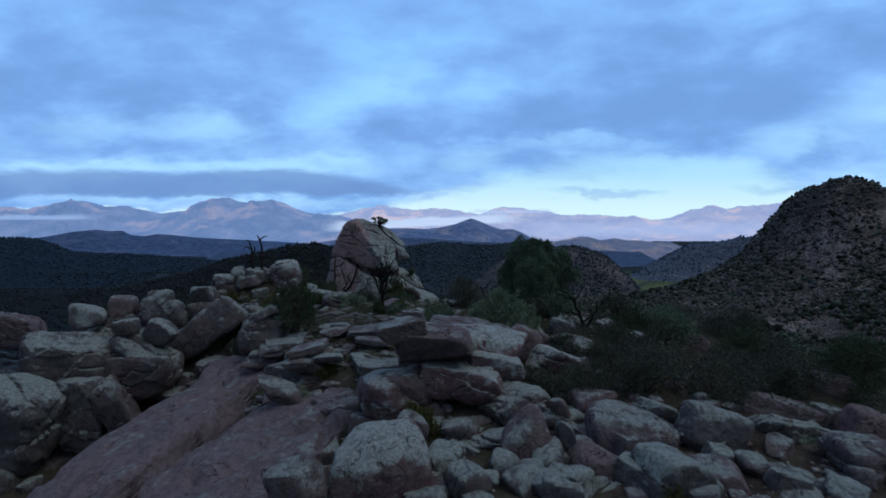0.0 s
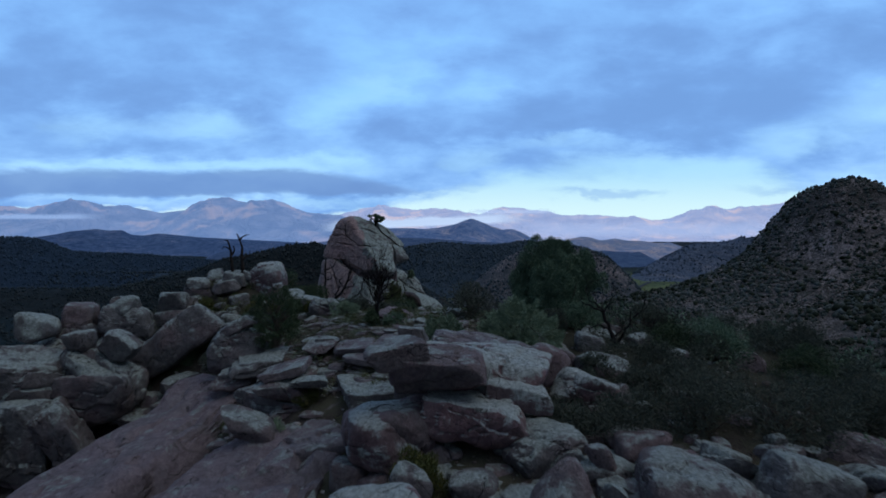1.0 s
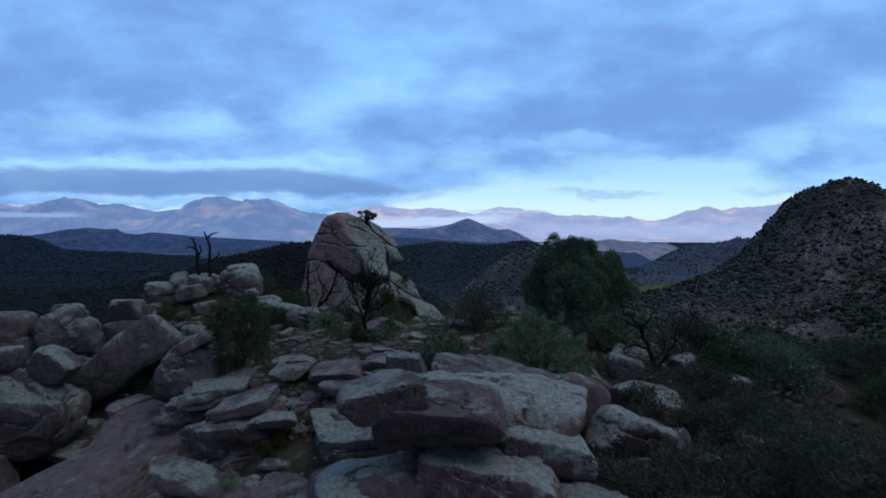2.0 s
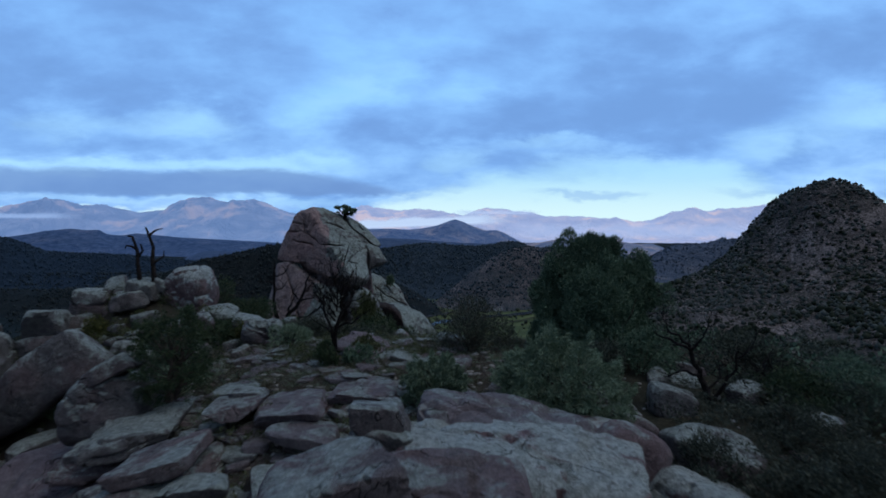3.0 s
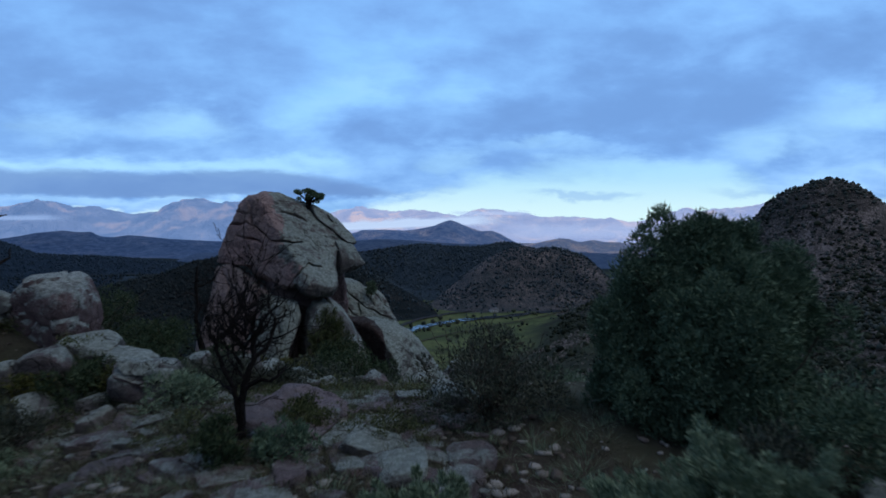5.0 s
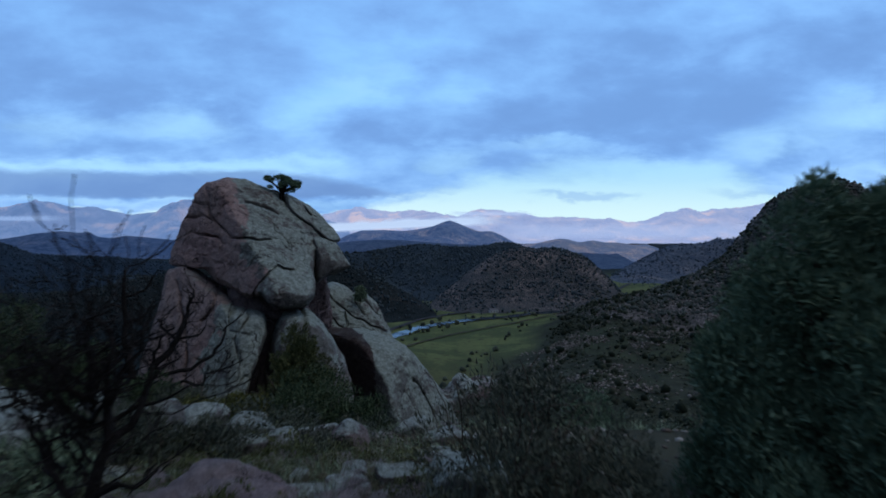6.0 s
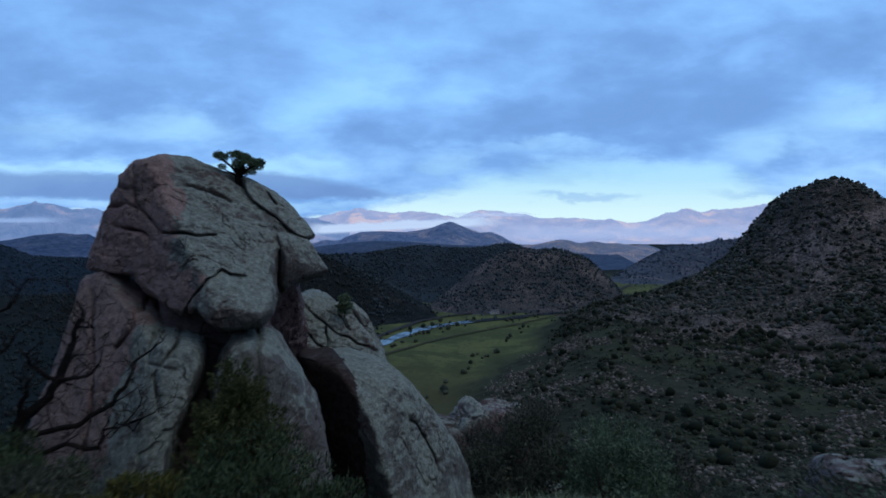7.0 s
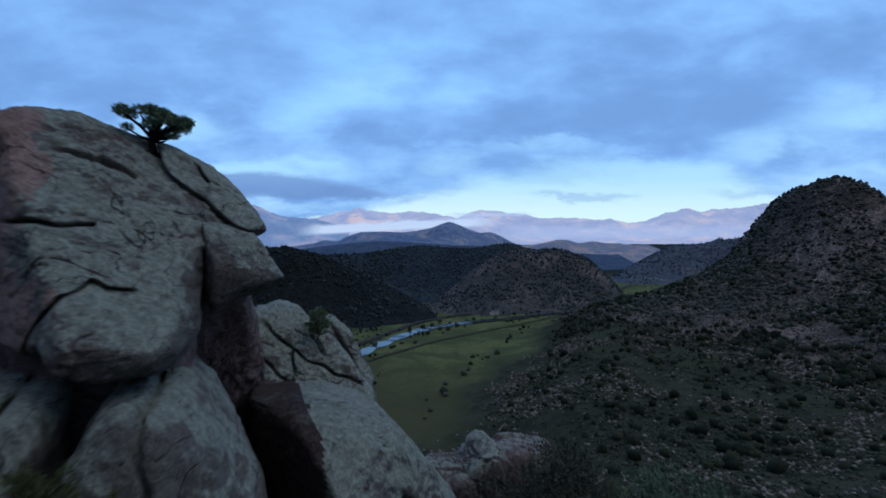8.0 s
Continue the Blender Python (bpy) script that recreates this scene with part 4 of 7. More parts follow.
def boulder(x, y, z, size, tilt, tone, blocky, level=4, label="", seed=None, name="boulder", turn=None, pitch=0.0, cuts=10, joints=None):
    stone_count[0] += 1
    k = seed if seed is not None else 100 + stone_count[0]
    big = max(size) > 0.9
    if blocky >= 4.4:
        size = (size[0], size[1], size[2] * 0.78)
    if joints is None:
        joints = 1.1 if max(size) > 1.5 else 0.75 if max(size) > 1.1 else 0.0
    v, f = stone_mesh(k, size, blocky, max(level, 5) if big else 4, cuts, 0.10 if big else 0.09, joints)
    ob = solids_object(name, [(v, f)], STONES[tone], True, None, 32)
    ob.location = (x, y, z)
    yaw = turn if turn is not None else (random.Random(k).random() - 0.5) * 24
    ob.rotation_euler = (radians(pitch), radians(tilt), radians(yaw))
    kind = label or STONE_LABELS[tone]
    if not label and size[2] < 0.45 * max(size):
        kind = {"p": "flat pink granite slab bedded in the ridge", "g": "flat pale lichen-covered granite slab", "m": "flat pinkish grey granite slab", "s": "flat smooth pink granite slab in the soil"}[tone]
    return tagged(ob, kind, "boulder", "boulders of the ridge")


boulder(-21.85, 28.32, -1.87, (3.35, 1.79, 2.62), 0, "m", 2.5)
boulder(-21.85, 28.17, 1.45, (2.39, 1.3, 1.15), 8, "p", 2.6)
boulder(-17.68, 28.32, -0.41, (1.18, 1.07, 2.17), 0, "m", 2.5)
boulder(-17.68, 28.17, 2.12, (0.85, 0.74, 0.82), 0, "g", 2.3)
boulder(-16.86, 29.88, 0.16, (1.29, 1.15, 2.07), 0, "m", 2.5)
boulder(-16.86, 29.73, 2.43, (0.92, 0.81, 0.65), 5, "p", 2.6)
boulder(-14.85, 30.25, 0.85, (1.22, 0.97, 1.46), 0, "m", 2.5)
boulder(-14.85, 30.1, 2.72, (0.74, 0.67, 0.87), 20, "g", 2.4)
boulder(-14.78, 30.34, 0.56, (1.79, 1.38, 1.11), 0, "m", 2.5)
boulder(-14.78, 30.19, 2.08, (1.28, 0.99, 0.86), 10, "m", 2.4)
boulder(-15.01, 27.18, -0.2, (0.84, 0.86, 1.89), 0, "m", 2.5)
boulder(-15.01, 27.03, 1.81, (0.6, 0.59, 0.57), 0, "g", 2.3)
boulder(-13.5, 27.36, -0.19, (1.25, 0.98, 1.54), 0, "m", 2.5)
boulder(-13.5, 27.21, 1.57, (0.9, 0.67, 0.67), 25, "g", 4)
boulder(-17.22, 26.32, -1.78, (3.14, 1.79, 1.15), 0, "m", 2.5)
boulder(-17.22, 26.17, 0.26, (2.24, 1.3, 1.34), 5, "g", 3)
boulder(-18.6, 23.64, -1.82, (2.91, 1.3, 2.55), 10, "g", 3)
boulder(-15.94, 24.83, -1.82, (1.37, 1.06, 1.81), 5, "g", 3.4)
boulder(-14.42, 25.0, -1.75, (0.91, 1.18, 1.88), -30, "g", 2.8)
boulder(-14.5, 26.93, -0.75, (2.02, 1.22, 1.37), 0, "m", 2.5)
boulder(-14.5, 26.78, 0.66, (1.44, 0.86, 0.49), 28, "g", 3)
boulder(-11.8, 29.3, 1.4, (2.55, 1.2, 0.95), -36, "m", 2.6, 5, "smooth pale leaning slab beside the gully", seed=611, cuts=5, turn=0, joints=0.0)
boulder(-9.04, 29.28, 1.76, (0.94, 0.72, 0.67), -15, "g", 4)
boulder(-6.41, 24.86, 1.48, (1.09, 1.42, 0.33), -5, "m", 4.5)
boulder(-4.9, 21.6, 1.45, (1.06, 0.82, 0.26), -5, "m", 4.5)
boulder(-4.9, 19.6, 0.72, (1.1, 0.65, 0.42), 18, "m", 3.6, 5, cuts=6)
boulder(-2.47, 12.38, 0.86, (0.64, 0.55, 0.61), -20, "p", 3)
boulder(-0.5, 13.3, 0.80, (1.4, 1.25, 1.05), -8, "l", 2.5, 5, "rounded pink granite boulder crusted with pale lichen", pitch=24, seed=650, cuts=6, joints=0.0)
boulder(1.02, 13.65, 0.81, (0.72, 0.55, 0.41), 8, "g", 3.5)
boulder(-0.61, 17.68, 1.38, (1.26, 0.95, 0.92), -12, "p", 2.7)
boulder(2.66, 17.64, 1.25, (0.68, 0.51, 0.49), -20, "g", 4)
boulder(3.44, 17.02, 1.12, (1.12, 0.83, 0.67), -18, "g", 4)
boulder(3.36, 14.17, 0.99, (0.84, 0.64, 0.84), -35, "m", 3.2)
boulder(3.81, 16.65, 1.03, (0.62, 0.46, 0.38), -20, "g", 4)
boulder(4.67, 16.17, 0.92, (0.74, 0.46, 0.49), 0, "m", 2.5)
boulder(4.67, 16.02, 1.24, (0.53, 0.28, 0.28), 70, "m", 3)
boulder(4.38, 14.14, 0.81, (0.93, 0.42, 0.58), 0, "m", 2.5)
boulder(4.38, 13.99, 1.2, (0.66, 0.25, 0.26), 80, "g", 3)
boulder(3.81, 13.57, 0.84, (0.46, 0.45, 0.49), -10, "g", 2.6)
boulder(2.55, 13.41, 0.73, (0.47, 0.45, 0.45), 10, "g", 2.6)
boulder(5.88, 17.03, 1.21, (0.77, 0.67, 0.45), -5, "p", 3)
boulder(6.47, 15.19, 1.02, (1.45, 1.2, 0.71), 8, "p", 2.7)
boulder(7.5, 15.86, 1.14, (0.7, 0.53, 0.46), 20, "g", 3.2)
boulder(8.74, 15.16, 1.08, (1.06, 0.88, 0.8), 22, "m", 2.8)
boulder(6.54, 12.58, 0.83, (0.99, 0.83, 0.69), 10, "g", 2.8)
boulder(5.04, 13.4, 0.77, (0.79, 0.58, 0.47), 20, "p", 3)
boulder(8.4, 13.84, 0.79, (0.46, 0.4, 0.35), 5, "g", 3.4)
boulder(9.04, 13.29, 0.83, (0.51, 0.42, 0.35), 25, "g", 3)
boulder(12.12, 17.48, 0.83, (1.35, 0.88, 0.51), 12, "p", 3.2)
boulder(11.78, 16.12, 0.55, (1.34, 0.88, 0.51), 12, "g", 4)
boulder(13.71, 17.11, 0.6, (0.8, 0.61, 0.53), 12, "m", 3.6)
boulder(14.49, 16.32, 0.6, (0.99, 0.75, 0.65), 15, "p", 3.2)
boulder(12.81, 14.31, 0.56, (1.29, 0.95, 0.68), 14, "m", 3)
boulder(15.73, 20.4, 0.8, (1.08, 0.83, 0.5), 4, "p", 3.2)
boulder(9.47, 12.56, 0.69, (0.55, 0.47, 0.35), 10, "g", 3)
boulder(1.53, 12.66, 0.58, (0.42, 0.4, 0.24), 15, "m", 3)
boulder(2.39, 15.04, 0.71, (0.6, 0.47, 0.24), 0, "g", 3)
boulder(0.14, 15.1, 1.11, (0.48, 0.43, 0.48), 0, "m", 2.6)
boulder(1.55, 15.71, 0.92, (0.59, 0.51, 0.37), -10, "m", 2.6)
boulder(4.77, 23.53, 2.35, (0.72, 0.62, 0.45), 15, "p", 2.6)
boulder(6.54, 24.09, 2.38, (0.49, 0.43, 0.33), 15, "m", 2.6)
boulder(4.97, 22.76, 2.18, (0.85, 0.63, 0.52), 20, "p", 2.6)
boulder(6.37, 23.69, 2.36, (0.58, 0.5, 0.44), 10, "m", 2.4)
boulder(6.24, 21.73, 1.96, (0.94, 0.7, 0.53), 15, "g", 3)
boulder(12.09, 23.49, 1.79, (0.65, 0.5, 0.4), 5, "p", 3.4)
boulder(-8.79, 33.6, 3.75, (1.25, 1.05, 1.10), -5, "l", 2.6, 5, "rounded pink boulder with a pale lichen cap")
boulder(-11.7, 33.57, 3.3, (0.74, 0.7, 0.57), 0, "m", 2.5)
boulder(-11.7, 33.42, 3.93, (0.53, 0.46, 0.51), -25, "g", 3)
boulder(-10.55, 33.27, 3.93, (0.75, 0.65, 0.41), 10, "g", 3)
boulder(-12.49, 33.23, 2.98, (1.04, 0.94, 0.68), 0, "m", 2.5)
boulder(-12.49, 33.08, 3.61, (0.74, 0.65, 0.39), 5, "g", 3)
boulder(-10.81, 32.58, 3.49, (0.73, 0.61, 0.39), -20, "g", 3)
boulder(-9.97, 33.27, 4.06, (0.34, 0.3, 0.29), 20, "g", 3)
boulder(-13.0, 31.35, 1.84, (1.1, 0.96, 0.8), 0, "m", 2.5)
boulder(-13.0, 31.2, 2.98, (0.76, 0.67, 0.78), 5, "g", 3)
boulder(-15.48, 31.33, 0.83, (1.03, 0.94, 1.52), 0, "m", 2.5)
boulder(-15.48, 31.18, 2.64, (0.74, 0.65, 0.74), 10, "g", 2.8)
boulder(-7.29, 32.4, 3.09, (0.86, 0.67, 0.33), 2, "g", 3.4)
boulder(-5.28, 30.92, 2.62, (0.80, 0.63, 0.50), 0, "m", 2.5)
boulder(-5.1, 30.77, 2.98, (0.58, 0.45, 0.2), 2, "g", 3.4)
boulder(-3.88, 24.47, 2.18, (0.74, 0.95, 0.19), -8, "p", 5)
boulder(-2.6, 24.3, 2.14, (0.97, 1.08, 0.22), -4, "s", 5)
boulder(-1.95, 23.04, 1.98, (0.88, 0.83, 0.22), 3, "s", 5)
boulder(-0.93, 25.13, 2.30, (0.99, 1.03, 0.20), -4, "s", 5)
boulder(-6.71, 24.62, 1.34, (0.94, 1.21, 0.34), -8, "m", 5)
boulder(-4.55, 22.28, 1.30, (1.17, 1.3, 0.46), 0, "m", 3.6)
boulder(-4.55, 22.13, 1.87, (0.83, 1.07, 0.25), -12, "p", 4.5)
boulder(-7.68, 25.82, 1.65, (1.18, 0.77, 1.16), 0, "m", 2.5)
boulder(-7.68, 25.67, 2.66, (0.85, 0.52, 0.3), -25, "g", 4)
boulder(-7.28, 24.84, 0.82, (1.14, 1.36, 0.46), 0, "m", 2.5)
boulder(-7.28, 24.69, 1.08, (0.81, 0.97, 0.24), -12, "g", 4.5)
boulder(-0.09, 19.49, 2.35, (0.61, 0.59, 1.46), 0, "m", 2.5)
boulder(-0.09, 19.34, 3.66, (0.43, 0.38, 0.3), -3, "g", 3)
boulder(-3.6, 21.31, 1.66, (0.62, 0.48, 0.24), 0, "g", 4)
boulder(-5.03, 22.0, 1.56, (0.53, 0.41, 0.26), 0, "m", 4)
boulder(-7.73, 31.42, 2.88, (0.66, 0.51, 0.39), 0, "m", 3)
boulder(-8.4, 30.98, 2.77, (0.34, 0.3, 0.31), 0, "g", 2.6)
boulder(-6.04, 31.9, 2.8, (0.74, 0.5, 0.28), 8, "g", 3)
boulder(-5.38, 30.7, 2.71, (0.61, 0.4, 0.31), 15, "m", 3)
boulder(-1.33, 28.68, 2.63, (0.87, 1.11, 0.26), 12, "s", 4.5)
boulder(0.0, 27.56, 2.52, (0.54, 0.5, 0.16), 14, "g", 4.5)
boulder(0.53, 26.66, 2.57, (0.43, 0.56, 0.13), -6, "g", 4.5)
boulder(-0.84, 24.6, 2.34, (0.87, 0.49, 0.18), 2, "p", 5)
boulder(-3.81, 24.91, 2.29, (0.54, 0.37, 0.16), -4, "m", 5)
boulder(7.81, 26.07, 2.53, (0.48, 0.37, 0.3), 8, "p", 3.4)
boulder(7.45, 25.44, 2.4, (0.58, 0.39, 0.22), 5, "g", 4)
boulder(-3.35, 31.5, 2.64, (0.48, 0.37, 0.43), -10, "m", 2.8)
boulder(-2.87, 32.05, 2.47, (0.32, 0.28, 0.31), 5, "g", 2.6)
boulder(-1.86, 31.34, 2.36, (0.35, 0.27, 0.2), 5, "g", 2.8)
boulder(-4.6, 30.25, 2.81, (0.32, 0.28, 0.41), -10, "m", 2.8)
boulder(-3.89, 29.99, 2.67, (0.26, 0.23, 0.22), 5, "g", 2.8)
boulder(-0.28, 31.88, 2.04, (0.41, 0.33, 0.48), 0, "m", 2.5)
boulder(-0.28, 31.73, 2.23, (0.29, 0.18, 0.16), 60, "m", 3)
boulder(1.47, 29.75, 2.56, (0.58, 0.43, 0.38), 12, "g", 2.8)
boulder(-4.72, 32.3, 2.62, (0.37, 0.32, 0.29), -15, "m", 3)
boulder(1.48, 32.47, 1.98, (0.54, 0.41, 0.21), 8, "m", 2.6)


# low heap of stones between the ridge top and the tower
for x, y, s, tone in ((-3.3, 33.0, 0.62, "g"), (-2.2, 32.7, 0.50, "m"), (-2.9, 32.3, 0.42, "g"), (-4.3, 33.2, 0.70, "m"), (-4.0, 32.3, 0.52, "g"), (-1.6, 32.2, 0.46, "g"), (-5.0, 32.5, 0.55, "g"),
                      (-5.9, 31.9, 0.55, "m"), (-6.4, 30.9, 0.45, "m"), (-5.6, 29.6, 0.40, "m"), (-1.0, 32.9, 0.36, "m"), (-2.6, 33.7, 0.50, "g"), (-0.3, 32.6, 0.30, "g")):
    boulder(x, y, grounded(x, y, -0.3 * s), (s, s * 0.75, s * 0.62), (x * 9 + y * 5) % 24 - 12, tone, 2.9, 4, "pale lichen-spotted stone in the heap before the tower", turn=(x * 47) % 80)


# large slabs of the outcrop
boulder(-10.3, 20.0, -2.0, (3.1, 6.8, 1.5), -15, "s", 2.9, 5, "broad smooth pink granite slab sloping down to the gully", turn=-20, pitch=13, seed=601, cuts=3)
boulder(-4.9, 17.0, -1.25, (3.0, 4.7, 1.5), -8, "s", 3.2, 5, "broad fissured pinkish grey granite slab", turn=-16, pitch=6, seed=602, cuts=5)
boulder(-3.0, 19.9, 0.0, (1.9, 1.7, 1.0), 4, "s", 3.4, 5, "low pinkish granite slab beside the path", turn=10, seed=603, cuts=5)
boulder(0.72, 17.75, 3.02, (1.42, 1.0, 0.74), 2, "p", 4, 5, "large squared dark pink granite block", turn=4, seed=514, cuts=5)
boulder(-0.75, 17.5, 1.45, (1.05, 1.0, 0.95), 6, "l", 3.0, 5, "pink granite bulge under the squared block", turn=10, seed=516, cuts=8)
boulder(1.65, 17.75, 1.75, (1.55, 1.15, 0.62), 6, "l", 3.4, 5, "pale lichen-covered ledge under the squared block", turn=-6, seed=517, cuts=6)
boulder(2.15, 19.9, 2.3, (2.0, 2.4, 1.15), 14, "l", 3.4, 5, "broad pale lichen-covered whaleback slab", turn=-12, pitch=-3, seed=515, cuts=8)
boulder(-0.35, 17.35, 3.62, (0.88, 0.72, 0.36), -12, "p", 4, 5, "pink granite cap stone resting on a larger block", turn=14, seed=518, cuts=5)
boulder(2.9, 18.3, 2.2, (1.0, 0.7, 0.4), 8, "l", 3.6, 5, "pale lichen-covered slab split from the whaleback", turn=-8, seed=519)
boulder(0.75, 19.0, 2.72, (0.85, 0.9, 0.8), 4, "l", 2.8, 4, "pale lichen-covered granite shoulder of the outcrop", turn=10, seed=521)
boulder(4.05, 20.5, 2.5, (0.78, 0.7, 0.66), 18, "p", 2.5, 4, "rounded pink granite boulder beside the whaleback slab", turn=0, seed=522)
boulder(5.35, 20.1, 1.75, (1.25, 0.9, 0.55), 15, "l", 3.2, 4, "pale lichen-covered slab lying against a boulder", turn=8, seed=523)
boulder(6.3, 21.4, 1.85, (0.6, 0.5, 0.42), 5, "m", 2.6, 4, turn=8, seed=524)
boulder(21.3, 50.6, -7.3, (3.1, 2.0, 2.5), 4, "p", 2.8, 5, "large pink granite boulder on the slope below the ridge", turn=-14, seed=525)
boulder(-0.05, 19.35, 3.22, (0.5, 0.45, 0.42), 6, "g", 2.8, 4, "rounded pale grey boulder beside the whaleback slab", turn=0)
boulder(2.2, 21.2, 2.55, (1.75, 1.25, 0.72), 9, "s", 2.7, 5, "pink granite slab on top of the outcrop", turn=-6, pitch=4, seed=520, cuts=6)


def filler(count, box, low, high, seed, heap=None):
    """Smaller boulders wedged between the large ones."""
    rng = np.random.default_rng(seed)
    x0, x1, y0, y1 = box
    for k in range(count):
        x, y = rng.uniform(x0, x1), rng.uniform(y0, y1)
        s = low + (high - low) * rng.random() ** 1.8
        size = (s, s * rng.uniform(0.6, 0.95), s * rng.uniform(0.5, 0.85))
        tilt, tone, blocky, turn = rng.uniform(-25, 25), "pgm"[rng.integers(3)], rng.uniform(2.6, 4), rng.uniform(-90, 90)
        z = grounded(x, y, -0.22 * size[2])
        if heap is None:
            boulder(x, y, z, size, tilt, tone, blocky, 3, turn=turn)
        else:
            v, f = stone_mesh(seed * 1000 + k, size, blocky, 3)
            place = np.array(pose(x, y, z, 0, tilt, turn))
            heap.append((v @ place[:3, :3].T + place[:3, 3], f))


for x, y, a, b, tone, turn in ((4.5, 13.5, 2.2, 1.6, "g", 20), (8.5, 13.2, 2.4, 1.5, "m", -15), (12.5, 14.5, 2.3, 1.6, "p", 10), (2.2, 16.6, 1.9, 1.5, "m", 30), (6.3, 16.2, 2.2, 1.4, "g", -10), (0.6, 14.2, 1.8, 1.4, "m", 0),
                              (-0.8, 21.6, 2.0, 1.4, "g", 15), (-4.6, 22.6, 1.9, 1.3, "m", -20), (5.4, 20.4, 1.9, 1.4, "m", 12),
                              (3.0, 19.2, 1.8, 1.2, "g", -8), (-9.3, 25.0, 2.0, 1.8, "m", 25), (-12.0, 27.6, 2.2, 1.6, "g", -20), (-15.8, 26.0, 2.2, 1.8, "p", 10)):
    boulder(x, y, grounded(x, y, 0.28), (a, b, 0.45), (x * 7 + y * 3) % 9 - 4, tone, 4.6, 4, "low bedrock slab level with the gravel", turn=turn)



def slabs(count, box, low, high, seed):
    """Thin angular plates of split bedrock lying in the soil."""
    rng = np.random.default_rng(seed)
    x0, x1, y0, y1 = box
    for k in range(count):
        x, y = rng.uniform(x0, x1), rng.uniform(y0, y1)
        s = low + (high - low) * rng.random() ** 1.5
        size = (s, s * rng.uniform(0.45, 0.8), s * rng.uniform(0.16, 0.26))
        boulder(x, y, grounded(x, y, -0.3 * size[2]), size, rng.uniform(-9, 5), "ppsms"[rng.integers(5)], 5, 3, turn=rng.uniform(-35, 35), name="rock_slab")


slabs(130, (-7, 1.6, 20.5, 31), 0.22, 0.62, 310)
slabs(22, (-9, -4, 21, 27), 0.4, 0.9, 311)
slabs(16, (-3, 2, 26, 35), 0.3, 0.7, 312)

filler(150, (-6, 14.5, 11.8, 17.8), 0.2, 0.7, 301)
heap = []
filler(40, (-19, -9, 22, 31), 0.3, 0.9, 302, heap)
filler(90, (-14.5, -6.5, 30.5, 35.2), 0.3, 0.85, 303, heap)
filler(30, (2, 11, 18, 26), 0.2, 0.6, 304, heap)
filler(12, (-7, 1.5, 31, 35.5), 0.2, 0.5, 305, heap)
filler(26, (1.5, 9, 56, 72), 0.4, 1.3, 307, heap)
tagged(solids_object("small_boulders", heap, MIXED, True, None, 30), "smaller granite boulders heaped between the large ones", "boulders", kind="stuff")

# boulders stacked on the shoulder below the tower
for x, y, z, a, b, c, tone in ((4.1, 50.5, -4.3, 1.5, 1.4, 2.3, "p"), (2.9, 50.0, -4.0, 1.2, 1.1, 2.2, "g"), (1.9, 49.5, -4.2, 1.0, 1.0, 1.9, "m"), (5.3, 52.0, -4.9, 1.3, 1.2, 1.8, "p"), (1.2, 48.6, -4.0, 0.8, 0.8, 1.6, "g")):
    boulder(x, y, z, (a, b, c), 8 * a - 10, tone, 2.8, 4)

# ---- the rock tower ----
TOWER = Matrix.Translation((-4.2, 40.5, 0)) @ Matrix(((0.9498, -0.3129, 0, 0), (0.3129, 0.9498, 0, 0), (0, 0, 1, 0), (0, 0, 0, 1)))
tower = tagged(new("rock_tower"), "tall balanced granite rock tower split by dark cracks", "rock tower")
tower.matrix_world = TOWER


